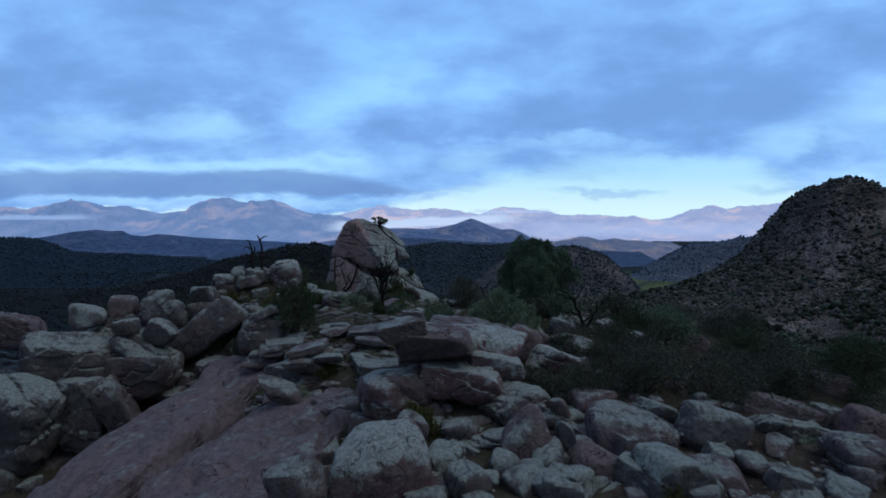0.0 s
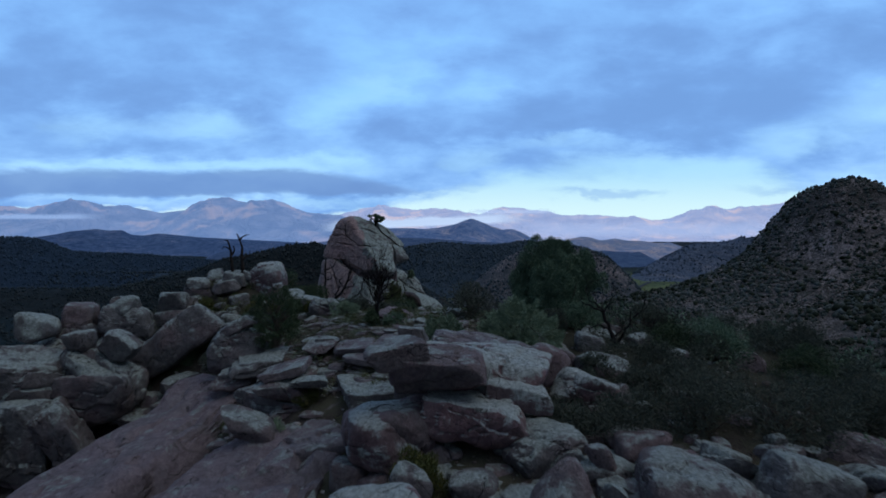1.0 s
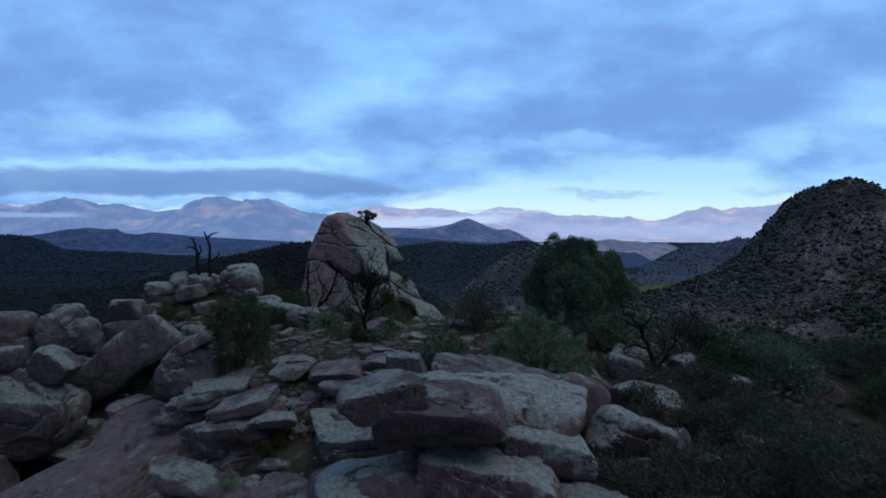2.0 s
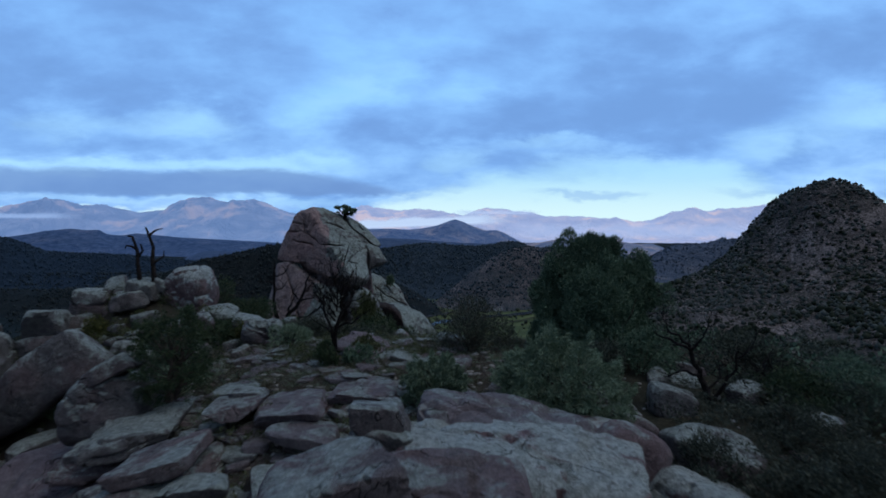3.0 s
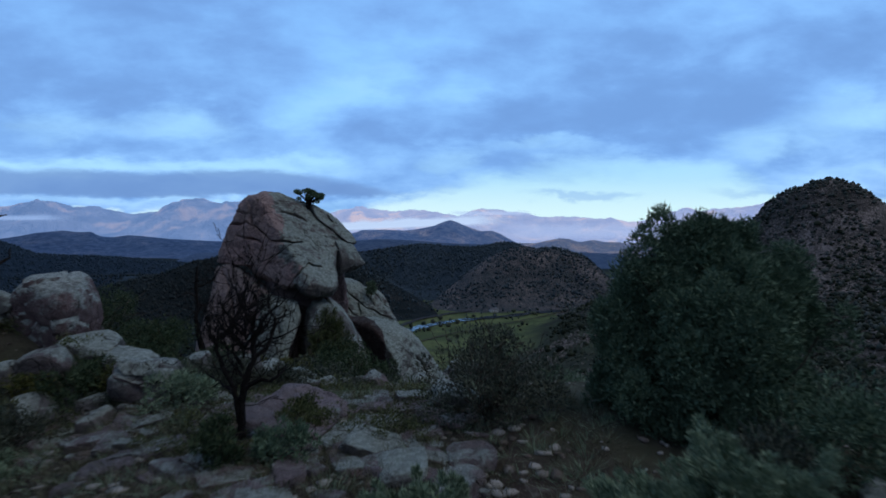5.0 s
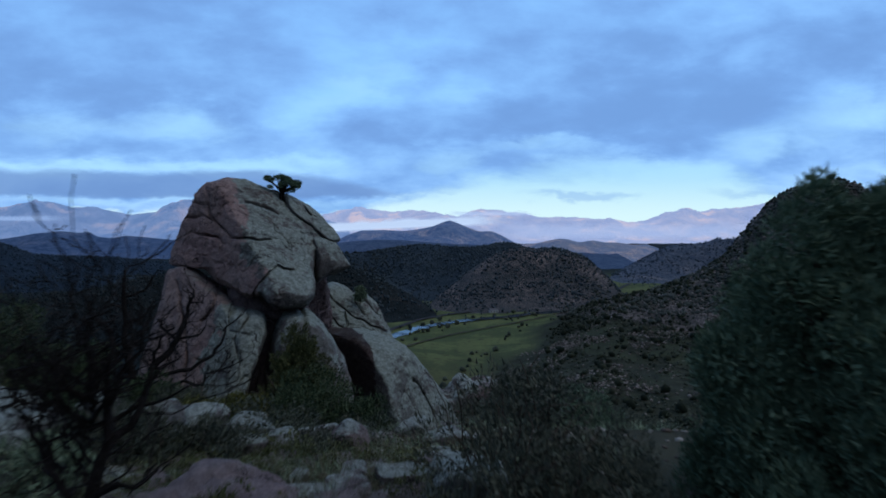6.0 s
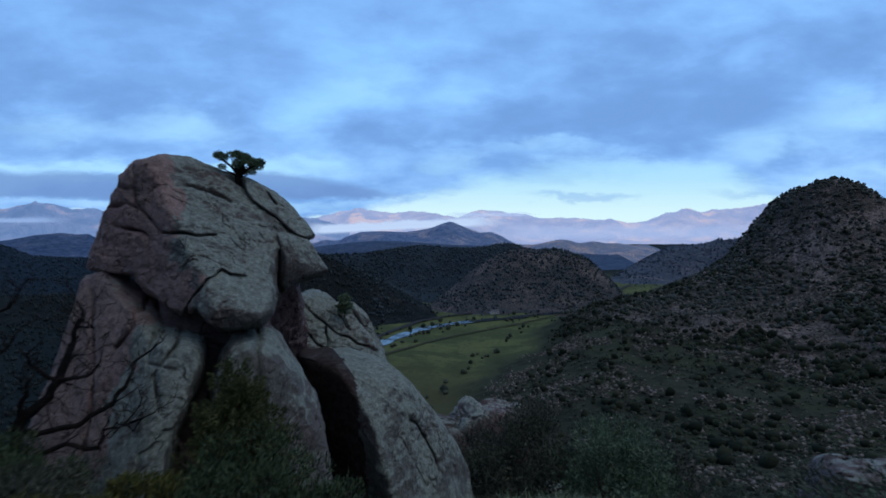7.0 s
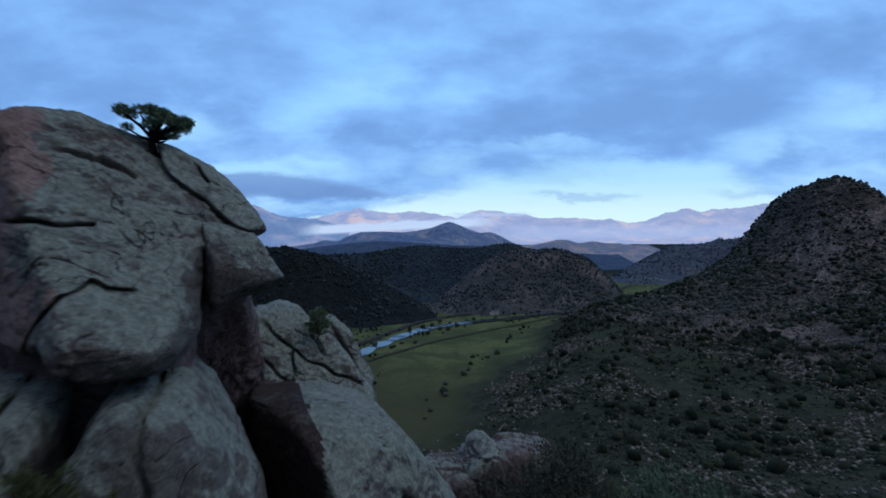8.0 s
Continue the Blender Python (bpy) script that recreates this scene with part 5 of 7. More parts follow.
def tower_block(name, outline, planes, rim, back, mat, seed, edge=0.3, lumps=0.08, label="", cracks=(), turns=150, rings=34, warm=None, grow=0.05, warm_stone=None):
    """A block with that outline seen from the front. planes: (w, u, du, z, dz), the split faces of its front, the rearmost of which
    shows; rim: where its edge lies in depth; cracks: lines (u, z) along which it is cleft."""
    off = Vector((seed * 3.1, seed * 1.7, seed * 0.9))
    poly = [Vector(p) for p in outline]
    n = len(poly)
    c = sum(poly, Vector((0, 0))) / n
    poly = [p + (p - c).normalized() * grow for p in poly]
    reach = []
    for k in range(turns):
        a = 2 * math.pi * k / turns
        d = Vector((math.cos(a), math.sin(a)))
        best = 0.05
        for i in range(n):
            p, q = poly[i] - c, poly[(i + 1) % n] - c
            e = q - p
            den = d.x * e.y - d.y * e.x
            if abs(den) > 1e-9:
                s, u = (p.x * e.y - p.y * e.x) / den, (p.x * d.y - p.y * d.x) / den
                if 0 <= u <= 1 and s > best:
                    best = s
        reach.append(best)
    reach = [0.25 * reach[k - 1] + 0.5 * reach[k] + 0.25 * reach[(k + 1) % turns] for k in range(turns)]
    lines = [(Vector(a), Vector(b)) for line in cracks for a, b in zip(line, line[1:])]
    verts, faces = [], []
    fray = 0.25 if warm_stone else 1.0

    def face_depth(u, z):
        total = sum(math.exp(9 * (w + du * (u - u0) + dz * (z - z0))) for w, u0, du, z0, dz in planes)
        return math.log(total) / 9

    def point(k, s, sign):
        a = 2 * math.pi * k / turns
        r = reach[k] * s
        u, z = c.x + r * math.cos(a), c.y + r * math.sin(a)
        inner = min(1.0, reach[k] * (1 - s) / edge)
        round_off = (1 - (1 - inner) ** 2) ** 0.5
        face = face_depth(u, z)
        border = max(face + 0.35, rim)
        w = border + (face - border) * round_off if sign < 0 else border + back * round_off
        q = Vector((u, w, z))
        m = noise.noise(q * 0.9 + off) * lumps + noise.noise(q * 2.6 + off) * lumps * 0.5 + noise.noise(q * 7.0 + off) * lumps * 0.34
        m += noise.noise(q * 16.0 + off) * lumps * 0.20 - lumps * 0.16 * max(0.0, 0.35 - abs(noise.noise(Vector((q.x, q.y, q.z * 2.2)) * 1.5 + off))) ** 2 * 8
        m -= lumps * 0.45 * max(0.0, 1 - abs(noise.noise(q * 0.75 - off)) / 0.025)
        step = noise.noise(Vector((q.x * 0.7, q.y * 0.7, q.z * 2.4)) + off)
        m += lumps * 0.16 * (min(1.0, max(0.0, (step + 0.05) / 0.06)) - 0.5) * min(1.0, inner * 1.5)
        if sign < 0 and lines:
            here = Vector((u, z)) + Vector((noise.noise(q * 2.0), noise.noise(q * 2.0 + off))) * 0.09
            near = 9.0
            for p0, p1 in lines:
                e = p1 - p0
                g = min(1.0, max(0.0, (here - p0).dot(e) / e.length_squared))
                near = min(near, (here - p0 - e * g).length)
            m -= (0.25 + 0.32 * max(-0.6, noise.noise(q * 1.6 - off))) * math.exp(-(near / 0.024) ** 2) + 0.035 * math.exp(-(near / 0.10) ** 2)
        out = Vector((math.cos(a) * s * s, sign * (1 - 0.6 * s), math.sin(a) * s * s))
        return q + out.normalized() * m

    for sign in (-1, 1):
        start = len(verts)
        verts.append(point(0, 0.0, sign))
        levels = rings if sign < 0 else max(6, rings // 5)
        for j in range(1, levels + 1):
            s = 1 - (1 - j / levels) ** 1.3
            for k in range(turns):
                verts.append(point(k, s, sign))
        for k in range(turns):
            m = (k + 1) % turns
            tri = (start, start + 1 + k, start + 1 + m)
            faces.append(tri if sign < 0 else tri[::-1])
            for j in range(levels - 1):
                a, b = start + 1 + j * turns, start + 1 + (j + 1) * turns
                quad = (a + k, b + k, b + m, a + m)
                faces.append(quad if sign < 0 else quad[::-1])
    bm = bmesh.new()
    vs = [bm.verts.new(p) for p in verts]
    for q in faces:
        face = bm.faces.new([vs[i] for i in q])
        face.smooth = True
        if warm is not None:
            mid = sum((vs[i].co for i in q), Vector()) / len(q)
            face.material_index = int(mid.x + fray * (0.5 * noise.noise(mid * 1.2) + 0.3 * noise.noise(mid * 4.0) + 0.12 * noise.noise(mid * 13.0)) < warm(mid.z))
    bmesh.ops.remove_doubles(bm, verts=bm.verts, dist=0.004)
    bmesh.ops.recalc_face_normals(bm, faces=bm.faces)
    data = bpy.data.meshes.new(name)
    bm.to_mesh(data)
    bm.free()
    data.materials.append(mat)
    if warm is not None:
        data.materials.append(warm_stone or TOWER_WARM)
    ob = new(name, data)
    ob.parent = tower
    if label:
        tagged(ob, label)
    return ob


tower_block("head_block", [(-2.77, 4.53), (-2.71, 5.02), (-2.51, 5.59), (-2.26, 6.05), (-2.16, 6.31), (-1.98, 6.82), (-1.60, 7.16), (-1.09, 7.36), (-0.42, 7.39), (0.21, 7.14), (0.62, 7.02), (0.80, 6.62), (1.36, 6.1), (1.9, 5.66), (2.2, 5.2), (1.75, 5.0),
                           (1.56, 4.4), (1.52, 3.91), (1.46, 3.66), (1.22, 3.33), (0.85, 3.24), (0.5, 3.23), (0.13, 3.46), (-0.08, 3.74), (-0.35, 3.58), (-0.69, 3.69), (-1.37, 3.98), (-1.73, 4.40)],
            [(-0.21, -1.4, -1.28, 5.0, 0.32), (-1.9, 0.3, 0.70, 4.6, 1.30), (-2.6, 0.6, 0.1, 3.9, -0.5)], 1.5, 1.6, TOWER_PALE, 1, 0.34, 0.10, "balanced head of the tower, cleft by cracks",
            [((-2.1, 6.6), (-1.58, 6.50), (-1.53, 6.05), (-1.27, 5.84), (-0.83, 5.45), (-0.27, 5.43), (0.2, 5.40)), ((-2.3, 6.1), (-1.8, 6.15), (-1.53, 6.05)), ((-1.58, 6.50), (-1.62, 6.95)),
             ((-0.37, 3.54), (-0.18, 4.0), (0.10, 4.53), (0.35, 4.64), (0.57, 4.51), (0.9, 4.46)), ((-0.5, 6.6), (0.1, 6.5), (0.6, 6.25)), ((-0.55, 7.02), (-0.15, 7.05)), ((-2.0, 5.55), (-1.4, 5.5), (-1.2, 5.3))],
            340, 100, lambda z: -0.38 - 0.10 * (z - 5.5) if z < 6.5 else -0.75, 0.06)
tower_block("brow_slab", [(0.74, 7.0), (1.15, 6.82), (1.74, 6.43), (2.12, 6.08), (2.5, 5.68), (2.68, 5.3), (2.45, 5.2), (2.2, 5.28), (1.80, 5.58), (1.38, 5.94), (0.94, 6.36)], [(0.65, 1.4, 0.62, 6.1, 1.15)], 1.9, 1.2, TOWER_PALE, 2, 0.22, 0.07,
            "brow slab split from the head by a curving crack", [((1.45, 6.5), (1.6, 6.2))], 160, 30, None, 0.06)
tower_block("nose_block", [(1.58, 5.45), (2.0, 5.40), (2.4, 5.25), (2.65, 4.86), (2.92, 4.45), (2.70, 4.27), (2.06, 4.10), (1.72, 3.86), (1.62, 4.2), (1.60, 4.9)], [(-0.45, 2.0, 0.85, 4.7, 0.60), (-0.4, 2.0, 0.3, 4.7, -0.55)], 0.6, 1.9, TOWER_PALE, 3, 0.24, 0.07,
            "jutting block of the tower's head", [], 150, 34, None, 0.03)
tower_block("core_stone", [(-0.9, 5.0), (1.1, 5.0), (1.4, 4.4), (1.4, -1.5), (-1.2, -1.5), (-1.0, 3.8)], [(-0.85, 0, 0, 4, 0.25)], 0.5, 2.4, PINK, 7, 0.5, 0.12, "reddish recessed inner rock")
tower_block("left_foot_block", [(-2.92, 4.38), (-2.34, 4.55), (-1.86, 4.25), (-1.34, 3.88), (-0.82, 3.46), (-0.26, 3.38), (0.04, 3.28), (0.12, 2.92), (-0.03, 2.26), (-0.29, 1.62), (-0.51, 0.87), (-0.8, -0.2), (-1.2, -0.9), (-2.8, -1.2), (-4.0, 0.0), (-3.51, 2.0), (-3.11, 3.37)],
            [(-2.75, -0.4, 0.1, 2.8, 0.50), (-0.95, -2.0, -1.25, 3.0, 0.77)], 1.1, 1.7, TOWER_PALE, 8, 0.28, 0.09, "pinkish grey slab at the tower's foot",
            [((-1.3, 3.85), (-1.45, 3.4), (-1.75, 3.1)), ((-0.45, 3.3), (-0.75, 2.7), (-0.7, 2.1)), ((-2.6, 4.2), (-2.3, 3.2), (-2.1, 2.2), (-2.2, 1.2)), ((-0.9, 3.3), (-0.95, 2.9), (-0.4, 2.85)), ((-0.3, 1.9), (-1.0, 1.5), (-1.2, 0.6))], 240, 64, lambda z: -1.55 + 0.30 * (z - 2.0), 0.0)
tower_block("middle_foot_block", [(0.29, 2.76), (0.5, 3.16), (0.77, 3.27), (1.3, 3.17), (1.61, 2.86), (1.94, 2.37), (2.28, 1.62), (2.51, 0.88), (2.6, 0.14), (2.7, -1.2), (2.6, -1.8), (0.1, -1.8), (-0.3, -0.6), (0.02, 1.24), (0.14, 2.33)],
            [(-3.1, 0.8, -0.25, 2.4, 0.35), (-3.0, 1.5, 0.95, 2.0, 0.30)], -1.0, 2.4, TOWER_PALE, 9, 0.30, 0.10, "", [((1.05, 3.2), (1.1, 2.3), (1.25, 1.4), (1.2, 0.2)), ((0.3, 2.1), (0.8, 1.9), (1.1, 2.0))], 200, 50)
# its left side gets the darker stone: water stain and painted shade
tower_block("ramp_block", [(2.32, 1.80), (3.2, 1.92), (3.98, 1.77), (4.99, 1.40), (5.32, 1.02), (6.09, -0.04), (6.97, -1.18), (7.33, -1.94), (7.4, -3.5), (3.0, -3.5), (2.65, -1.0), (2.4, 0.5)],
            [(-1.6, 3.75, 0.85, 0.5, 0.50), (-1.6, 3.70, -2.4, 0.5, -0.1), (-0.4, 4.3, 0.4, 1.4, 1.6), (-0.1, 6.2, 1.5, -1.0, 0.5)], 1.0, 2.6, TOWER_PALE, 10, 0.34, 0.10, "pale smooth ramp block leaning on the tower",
            [((4.9, 0.5), (5.4, -0.1), (5.7, -1.0))], 240, 64, lambda z: 3.5 - 0.08 * z, 0.04, STAINED_SHADED)
tower_block("rear_block", [(1.9, 2.8), (2.56, 3.17), (3.12, 3.30), (3.66, 3.16), (4.05, 2.80), (4.7, 2.15), (5.4, 1.05), (5.5, 0.0), (4.3, -0.6), (2.9, -0.6), (1.9, 1.2)],
            [(3.9, 3.8, 0.3, 2.2, 0.9), (3.2, 3.8, 0.0, 1.2, 0.2)], 4.6, 1.8, TOWER_PALE, 11, 0.3, 0.13, "", [((2.7, 3.0), (3.2, 2.5), (3.8, 2.0), (4.4, 1.7), (5.2, 1.3)), ((3.4, 2.3), (3.3, 1.0)), ((3.9, 2.7), (4.2, 2.1)), ((2.4, 2.4), (3.0, 1.8), (3.9, 1.4))], 200, 50)
tower_block("rear_shoulder", [(4.1, 2.62), (4.8, 2.62), (5.35, 2.1), (5.85, 0.8), (5.8, -0.6), (4.4, -0.6)], [(5.9, 5.2, 0.2, 1.4, 0.5)], 6.4, 1.3, TOWER_PALE, 12, 0.3, 0.10, "", [((4.6, 2.5), (5.0, 1.9), (5.4, 1.2))])
tower_block("recess_rock", [(0.9, 4.4), (1.8, 4.6), (2.3, 4.2), (2.5, 3.2), (2.75, 1.4), (2.6, -0.4), (1.2, -0.4), (0.8, 2.4)], [(2.0, 2.0, 0.5, 3.0, -0.45)], 2.9, 1.4, PINK, 13, 0.4, 0.14, "dark reddish rock in the deep cleft")


def tower_spot(u, w, z):
    return TOWER @ Vector((u, w, z))


# the small wind-shaped tree in the crack on top
def top_tree():
    spot = tower_spot(0.74, 1.4, 6.62)
    rng = np.random.default_rng(41)
    top = thing("bonsai_like_tree", *spot, "small wind-shaped evergreen tree growing from a crack", "tree")
    shapes = []
    shapes.append(tube([(0, 0, -0.3), (-0.03, 0, 0.1), (-0.02, 0, 0.38), (0.03, 0, 0.62)], [0.10, 0.085, 0.07, 0.045], 7))
    ends = []
    for k in range(26):
        reach = rng.uniform(-0.82, 0.55)
        crest = 0.86 - 0.16 * abs(reach) - (0.12 if reach > 0.3 else 0)
        ends.append((reach, rng.normal() * 0.22, crest - 0.20 * rng.random() ** 2 * (1 + (abs(reach) < 0.35))))
    for e in ends:
        shapes.append(tube([(0, 0, 0.32), (e[0] * 0.4, e[1] * 0.45, e[2] * 0.72), e], [0.045, 0.024, 0.008], 5))
    solids_object("trunk", shapes, CHAR, True, top)
    triangles_object("crown", leaves(rng, [(a, b, c + 0.03) for a, b, c in ends], [0.10 + 0.06 * rng.random() for e in ends], 9000, 0.055, 0.011, 0.5, 0.6), JUNIPER, top)


top_tree()
crack_plant = tower_spot(4.0, 4.0, 2.6)
juniper(crack_plant.x, crack_plant.y, crack_plant.z, 0.45, 0.75, 1600, 43, SAGE, "tiny conifer growing in a rock crevice", "tree", "small_conifer", spray=0.07)

# ---- trees and shrubs of the ridge ----
dense_juniper(5.95, 28.4, 1.6, 4.6, 51, JUNIPER, "large dense dark green juniper tree on the ridge", ((0.0, 1.75), (0.2, 1.9), (0.42, 1.8), (0.6, 1.7), (0.75, 1.5), (0.85, 1.0), (0.95, 0.4)),
              ((-0.40, -0.1, 4.05, 0.50), (0.35, 0.0, 4.0, 0.46), (1.35, 0.0, 3.45, 0.44), (-1.25, 0.0, 3.45, 0.46), (1.75, -0.2, 2.7, 0.40), (-1.5, 0.1, 2.5, 0.42)))
juniper(3.7, 23.3, 1.9, 2.7, 2.02, 90000, 52, SAGE, "bushy grey-green young juniper beside a boulder", lobes=((-0.3, 0, 1.85, 0.3),))
juniper(0.85, 24.4, 2.1, 1.4, 1.28, 42000, 53, SAGE, "small rounded grey-green juniper bush", "shrub", "juniper_bush")
juniper(-6.15, 26.0, 1.9, 1.9, 2.6, 22000, 54, PINE, "thin open young pine on the ridge", name="young_pine")
juniper(-2.1, 36.2, 0.7, 2.2, 2.75, 34000, 55, OLIVE, "dark olive young pine at the foot of the tower", name="young_pine", cone=True)
def burnt_limb(owner, name, line, thick, seed, twigs=0.5, depth=1):
    """One crooked charred limb with fine twigs; points are offsets from the tree's foot."""
    rng = np.random.default_rng(seed)
    points = [Vector(p) for p in line]
    if points[0].z < 0.1:
        points[0] = points[0] - Vector((0, 0, 0.25))
    fine = []
    for a, b in zip(points, points[1:]):
        for s in (0.0, 0.33, 0.66):
            fine.append(a.lerp(b, s) + Vector(rng.normal(size=3)) * 0.022)
    fine.append(points[-1])
    shapes = [tube(fine, [max(0.012, thick * (1 - 0.8 * k / len(fine))) for k in range(len(fine))], 7)]
    for k in range(1, len(fine)):
        if rng.random() < twigs:
            way = Vector(rng.normal(size=3)) + Vector((0, 0, 0.5))
            branch(rng, shapes, fine[k], way, rng.uniform(0.2, 0.55), 0.015, depth, 0.5, 0.1, (1, 3))
    return solids_object(name, shapes, CHAR, True, owner)


burnt = thing("dead_tree", -6.14, 36.4, 1.30, "burnt dead tree with long bent limbs before the tower", "dead tree")
stem = burnt_limb(burnt, "stem", ((0.03, 0.0, 0.05), (-0.02, -0.05, 0.71), (-0.14, -0.1, 1.43), (-0.15, -0.15, 2.49), (-0.08, -0.2, 3.45)), 0.12, 6200, 1.15, 2)
stem = burnt_limb(burnt, "stem", ((0.13, 0.0, 0.09), (0.37, 0.05, 1.03), (0.7, 0.1, 1.3), (0.96, 0.15, 1.71), (1.16, 0.2, 2.27), (1.24, 0.25, 2.58), (1.33, 0.3, 2.86)), 0.11, 6201, 1.15, 2)
burnt_limb(stem, "limb", ((1.24, 0.25, 2.58), (1.54, 0.0, 2.64), (1.68, 0.0, 2.61)), 0.025, 6202, 1.15, 2)
burnt_limb(stem, "limb", ((0.96, 0.15, 1.71), (1.47, 0.1, 1.79), (1.64, 0.2, 2.01)), 0.04, 6203, 1.15, 2)
burnt_limb(stem, "limb", ((0.96, 0.15, 1.71), (0.66, -0.1, 2.05), (0.69, -0.2, 2.25)), 0.04, 6204, 1.15, 2)
burnt_limb(stem, "limb", ((0.37, 0.05, 1.03), (0.58, -0.1, 1.56), (0.77, -0.2, 1.83)), 0.05, 6205, 1.15, 2)
burnt_limb(stem, "limb", ((0.37, 0.05, 1.03), (0.67, 0.0, 0.83), (1.28, 0.16, 0.95), (1.71, 0.32, 1.26), (1.97, 0.48, 1.65), (1.98, 0.64, 1.88), (2.32, 0.8, 2.18)), 0.06, 6206, 1.15, 2)
burnt_limb(stem, "limb", ((0.2, 0.0, 0.3), (1.15, 0.0, 0.68), (1.54, 0.25, 0.48), (1.5, 0.5, 0.73), (1.72, 0.75, 0.72), (1.92, 1.0, 1.14)), 0.05, 6207, 1.15, 2)
burnt_limb(stem, "limb", ((1.72, 0.75, 0.72), (2.21, 0.1, 0.84)), 0.025, 6208, 1.15, 2)
burnt_limb(stem, "limb", ((1.72, 0.75, 0.72), (2.53, 0.2, 1.13)), 0.025, 6209, 1.15, 2)
stem = burnt_limb(burnt, "stem", ((0.03, 0.0, 0.05), (-0.51, -0.1, 0.38), (-0.89, -0.2, 0.85), (-1.15, -0.3, 1.02), (-1.27, -0.4, 1.09), (-1.57, -0.5, 1.36)), 0.1, 6210, 1.15, 2)
stem = burnt_limb(burnt, "stem", ((-0.24, 0.0, 0.09), (-0.63, -0.23, 0.09), (-0.99, -0.47, 0.19), (-1.32, -0.7, 0.42)), 0.06, 6211, 1.15, 2)
burnt_limb(stem, "limb", ((-0.13, 0.0, 0.41), (-0.55, 0.1, 0.88), (-0.95, 0.2, 1.43), (-1.21, 0.3, 1.84)), 0.06, 6212, 1.15, 2)
burnt_limb(stem, "limb", ((-0.21, 0.0, 2.11), (0.1, 0.1, 2.23), (0.33, 0.2, 2.56)), 0.04, 6213, 1.15, 2)
burnt_limb(stem, "limb", ((-0.22, 0.0, 2.81), (0.26, 0.1, 2.93), (0.49, 0.2, 3.41)), 0.035, 6214, 1.15, 2)
burnt_limb(stem, "limb", ((-0.24, 0.0, 2.46), (-0.5, -0.1, 2.62), (-0.7, -0.2, 2.5)), 0.03, 6215, 1.15, 2)
burnt = thing("dead_tree", -2.14, 27.7, 2.83, "burnt black dead tree with fine bare branches", "dead tree")
stem = burnt_limb(burnt, "stem", ((0.0, 0.0, 0.0), (0.04, 0.02, 0.61), (0.21, 0.05, 1.04), (0.21, 0.07, 1.62), (-0.0, 0.1, 1.98)), 0.07, 6100, 1.0, 2)
stem = burnt_limb(burnt, "stem", ((0.04, 0.0, 0.04), (-0.08, -0.07, 0.57), (-0.23, -0.15, 1.09), (-0.34, -0.23, 1.53), (-0.38, -0.3, 1.82)), 0.045, 6101, 1.0, 2)
burnt_limb(stem, "limb", ((-0.17, 0.0, 0.84), (-0.35, 0.1, 1.18), (-0.54, 0.2, 1.6), (-0.64, 0.3, 1.92)), 0.03, 6102, 1.0, 2)
burnt_limb(stem, "limb", ((0.21, 0.0, 1.02), (0.49, 0.1, 1.32), (0.54, 0.2, 1.67), (0.38, 0.3, 1.95)), 0.04, 6103, 1.0, 2)
burnt_limb(stem, "limb", ((0.08, 0.0, 0.55), (0.54, -0.15, 0.76), (0.82, -0.3, 0.97)), 0.035, 6104, 1.0, 2)
burnt_limb(stem, "limb", ((0.23, 0.0, 1.59), (0.32, -0.05, 2.07), (0.13, -0.1, 2.43)), 0.03, 6105, 1.0, 2)
burnt_limb(stem, "limb", ((0.06, 0.0, 1.95), (-0.1, 0.1, 2.41)), 0.02, 6106, 1.0, 2)
burnt_limb(stem, "limb", ((0.16, 0.0, 1.41), (-0.08, -0.15, 1.73), (-0.16, -0.3, 2.03)), 0.03, 6107, 1.0, 2)
burnt_limb(stem, "limb", ((0.23, 0.0, 1.27), (0.45, -0.15, 1.72), (0.73, -0.3, 2.1)), 0.03, 6108, 1.0, 2)
burnt_limb(stem, "limb", ((0.02, 0.0, 0.4), (-0.34, 0.2, 0.57), (-0.61, 0.4, 0.67)), 0.025, 6109, 1.0, 2)
rng = np.random.default_rng(6150)
for k in range(15):
    twigs = []
    lift = rng.uniform(0.35, 1.0)
    turn = rng.uniform(0, 2 * math.pi)
    branch(rng, twigs, (0.12 * lift, 0.05 * lift, 0.15 + 1.5 * lift), (math.cos(turn) * 0.9, math.sin(turn) * 0.9, 0.75), rng.uniform(0.55, 1.0), 0.026, 2, 0.5, 0.12, (3, 6))
    solids_object("limb", twigs, CHAR, True, stem)
burnt = thing("dead_tree", 7.49, 24.00, 1.94, "blackened dead juniper with crooked limbs", "dead tree")
stem = burnt_limb(burnt, "stem", ((0.0, 0.0, -0.03), (-0.14, 0.02, 0.66), (-0.34, 0.05, 1.13), (-0.55, 0.07, 1.66), (-0.74, 0.1, 1.92)), 0.1, 6300, 0.7, 2)
stem = burnt_limb(burnt, "stem", ((0.01, 0.0, -0.03), (0.04, -0.07, 0.5), (0.21, -0.15, 0.86), (0.42, -0.23, 1.21), (0.42, -0.3, 1.68)), 0.07, 6301, 0.7, 2)
burnt_limb(stem, "limb", ((-0.34, 0.0, 1.04), (-0.72, 0.1, 1.11), (-1.0, 0.2, 0.92)), 0.04, 6302, 0.7, 2)
burnt_limb(stem, "limb", ((-0.55, 0.0, 1.61), (-1.01, 0.1, 1.85), (-1.37, 0.2, 2.03)), 0.04, 6303, 0.7, 2)
burnt_limb(stem, "limb", ((-0.52, 0.0, 1.58), (-0.35, -0.15, 1.98), (-0.32, -0.3, 2.4)), 0.035, 6304, 0.7, 2)
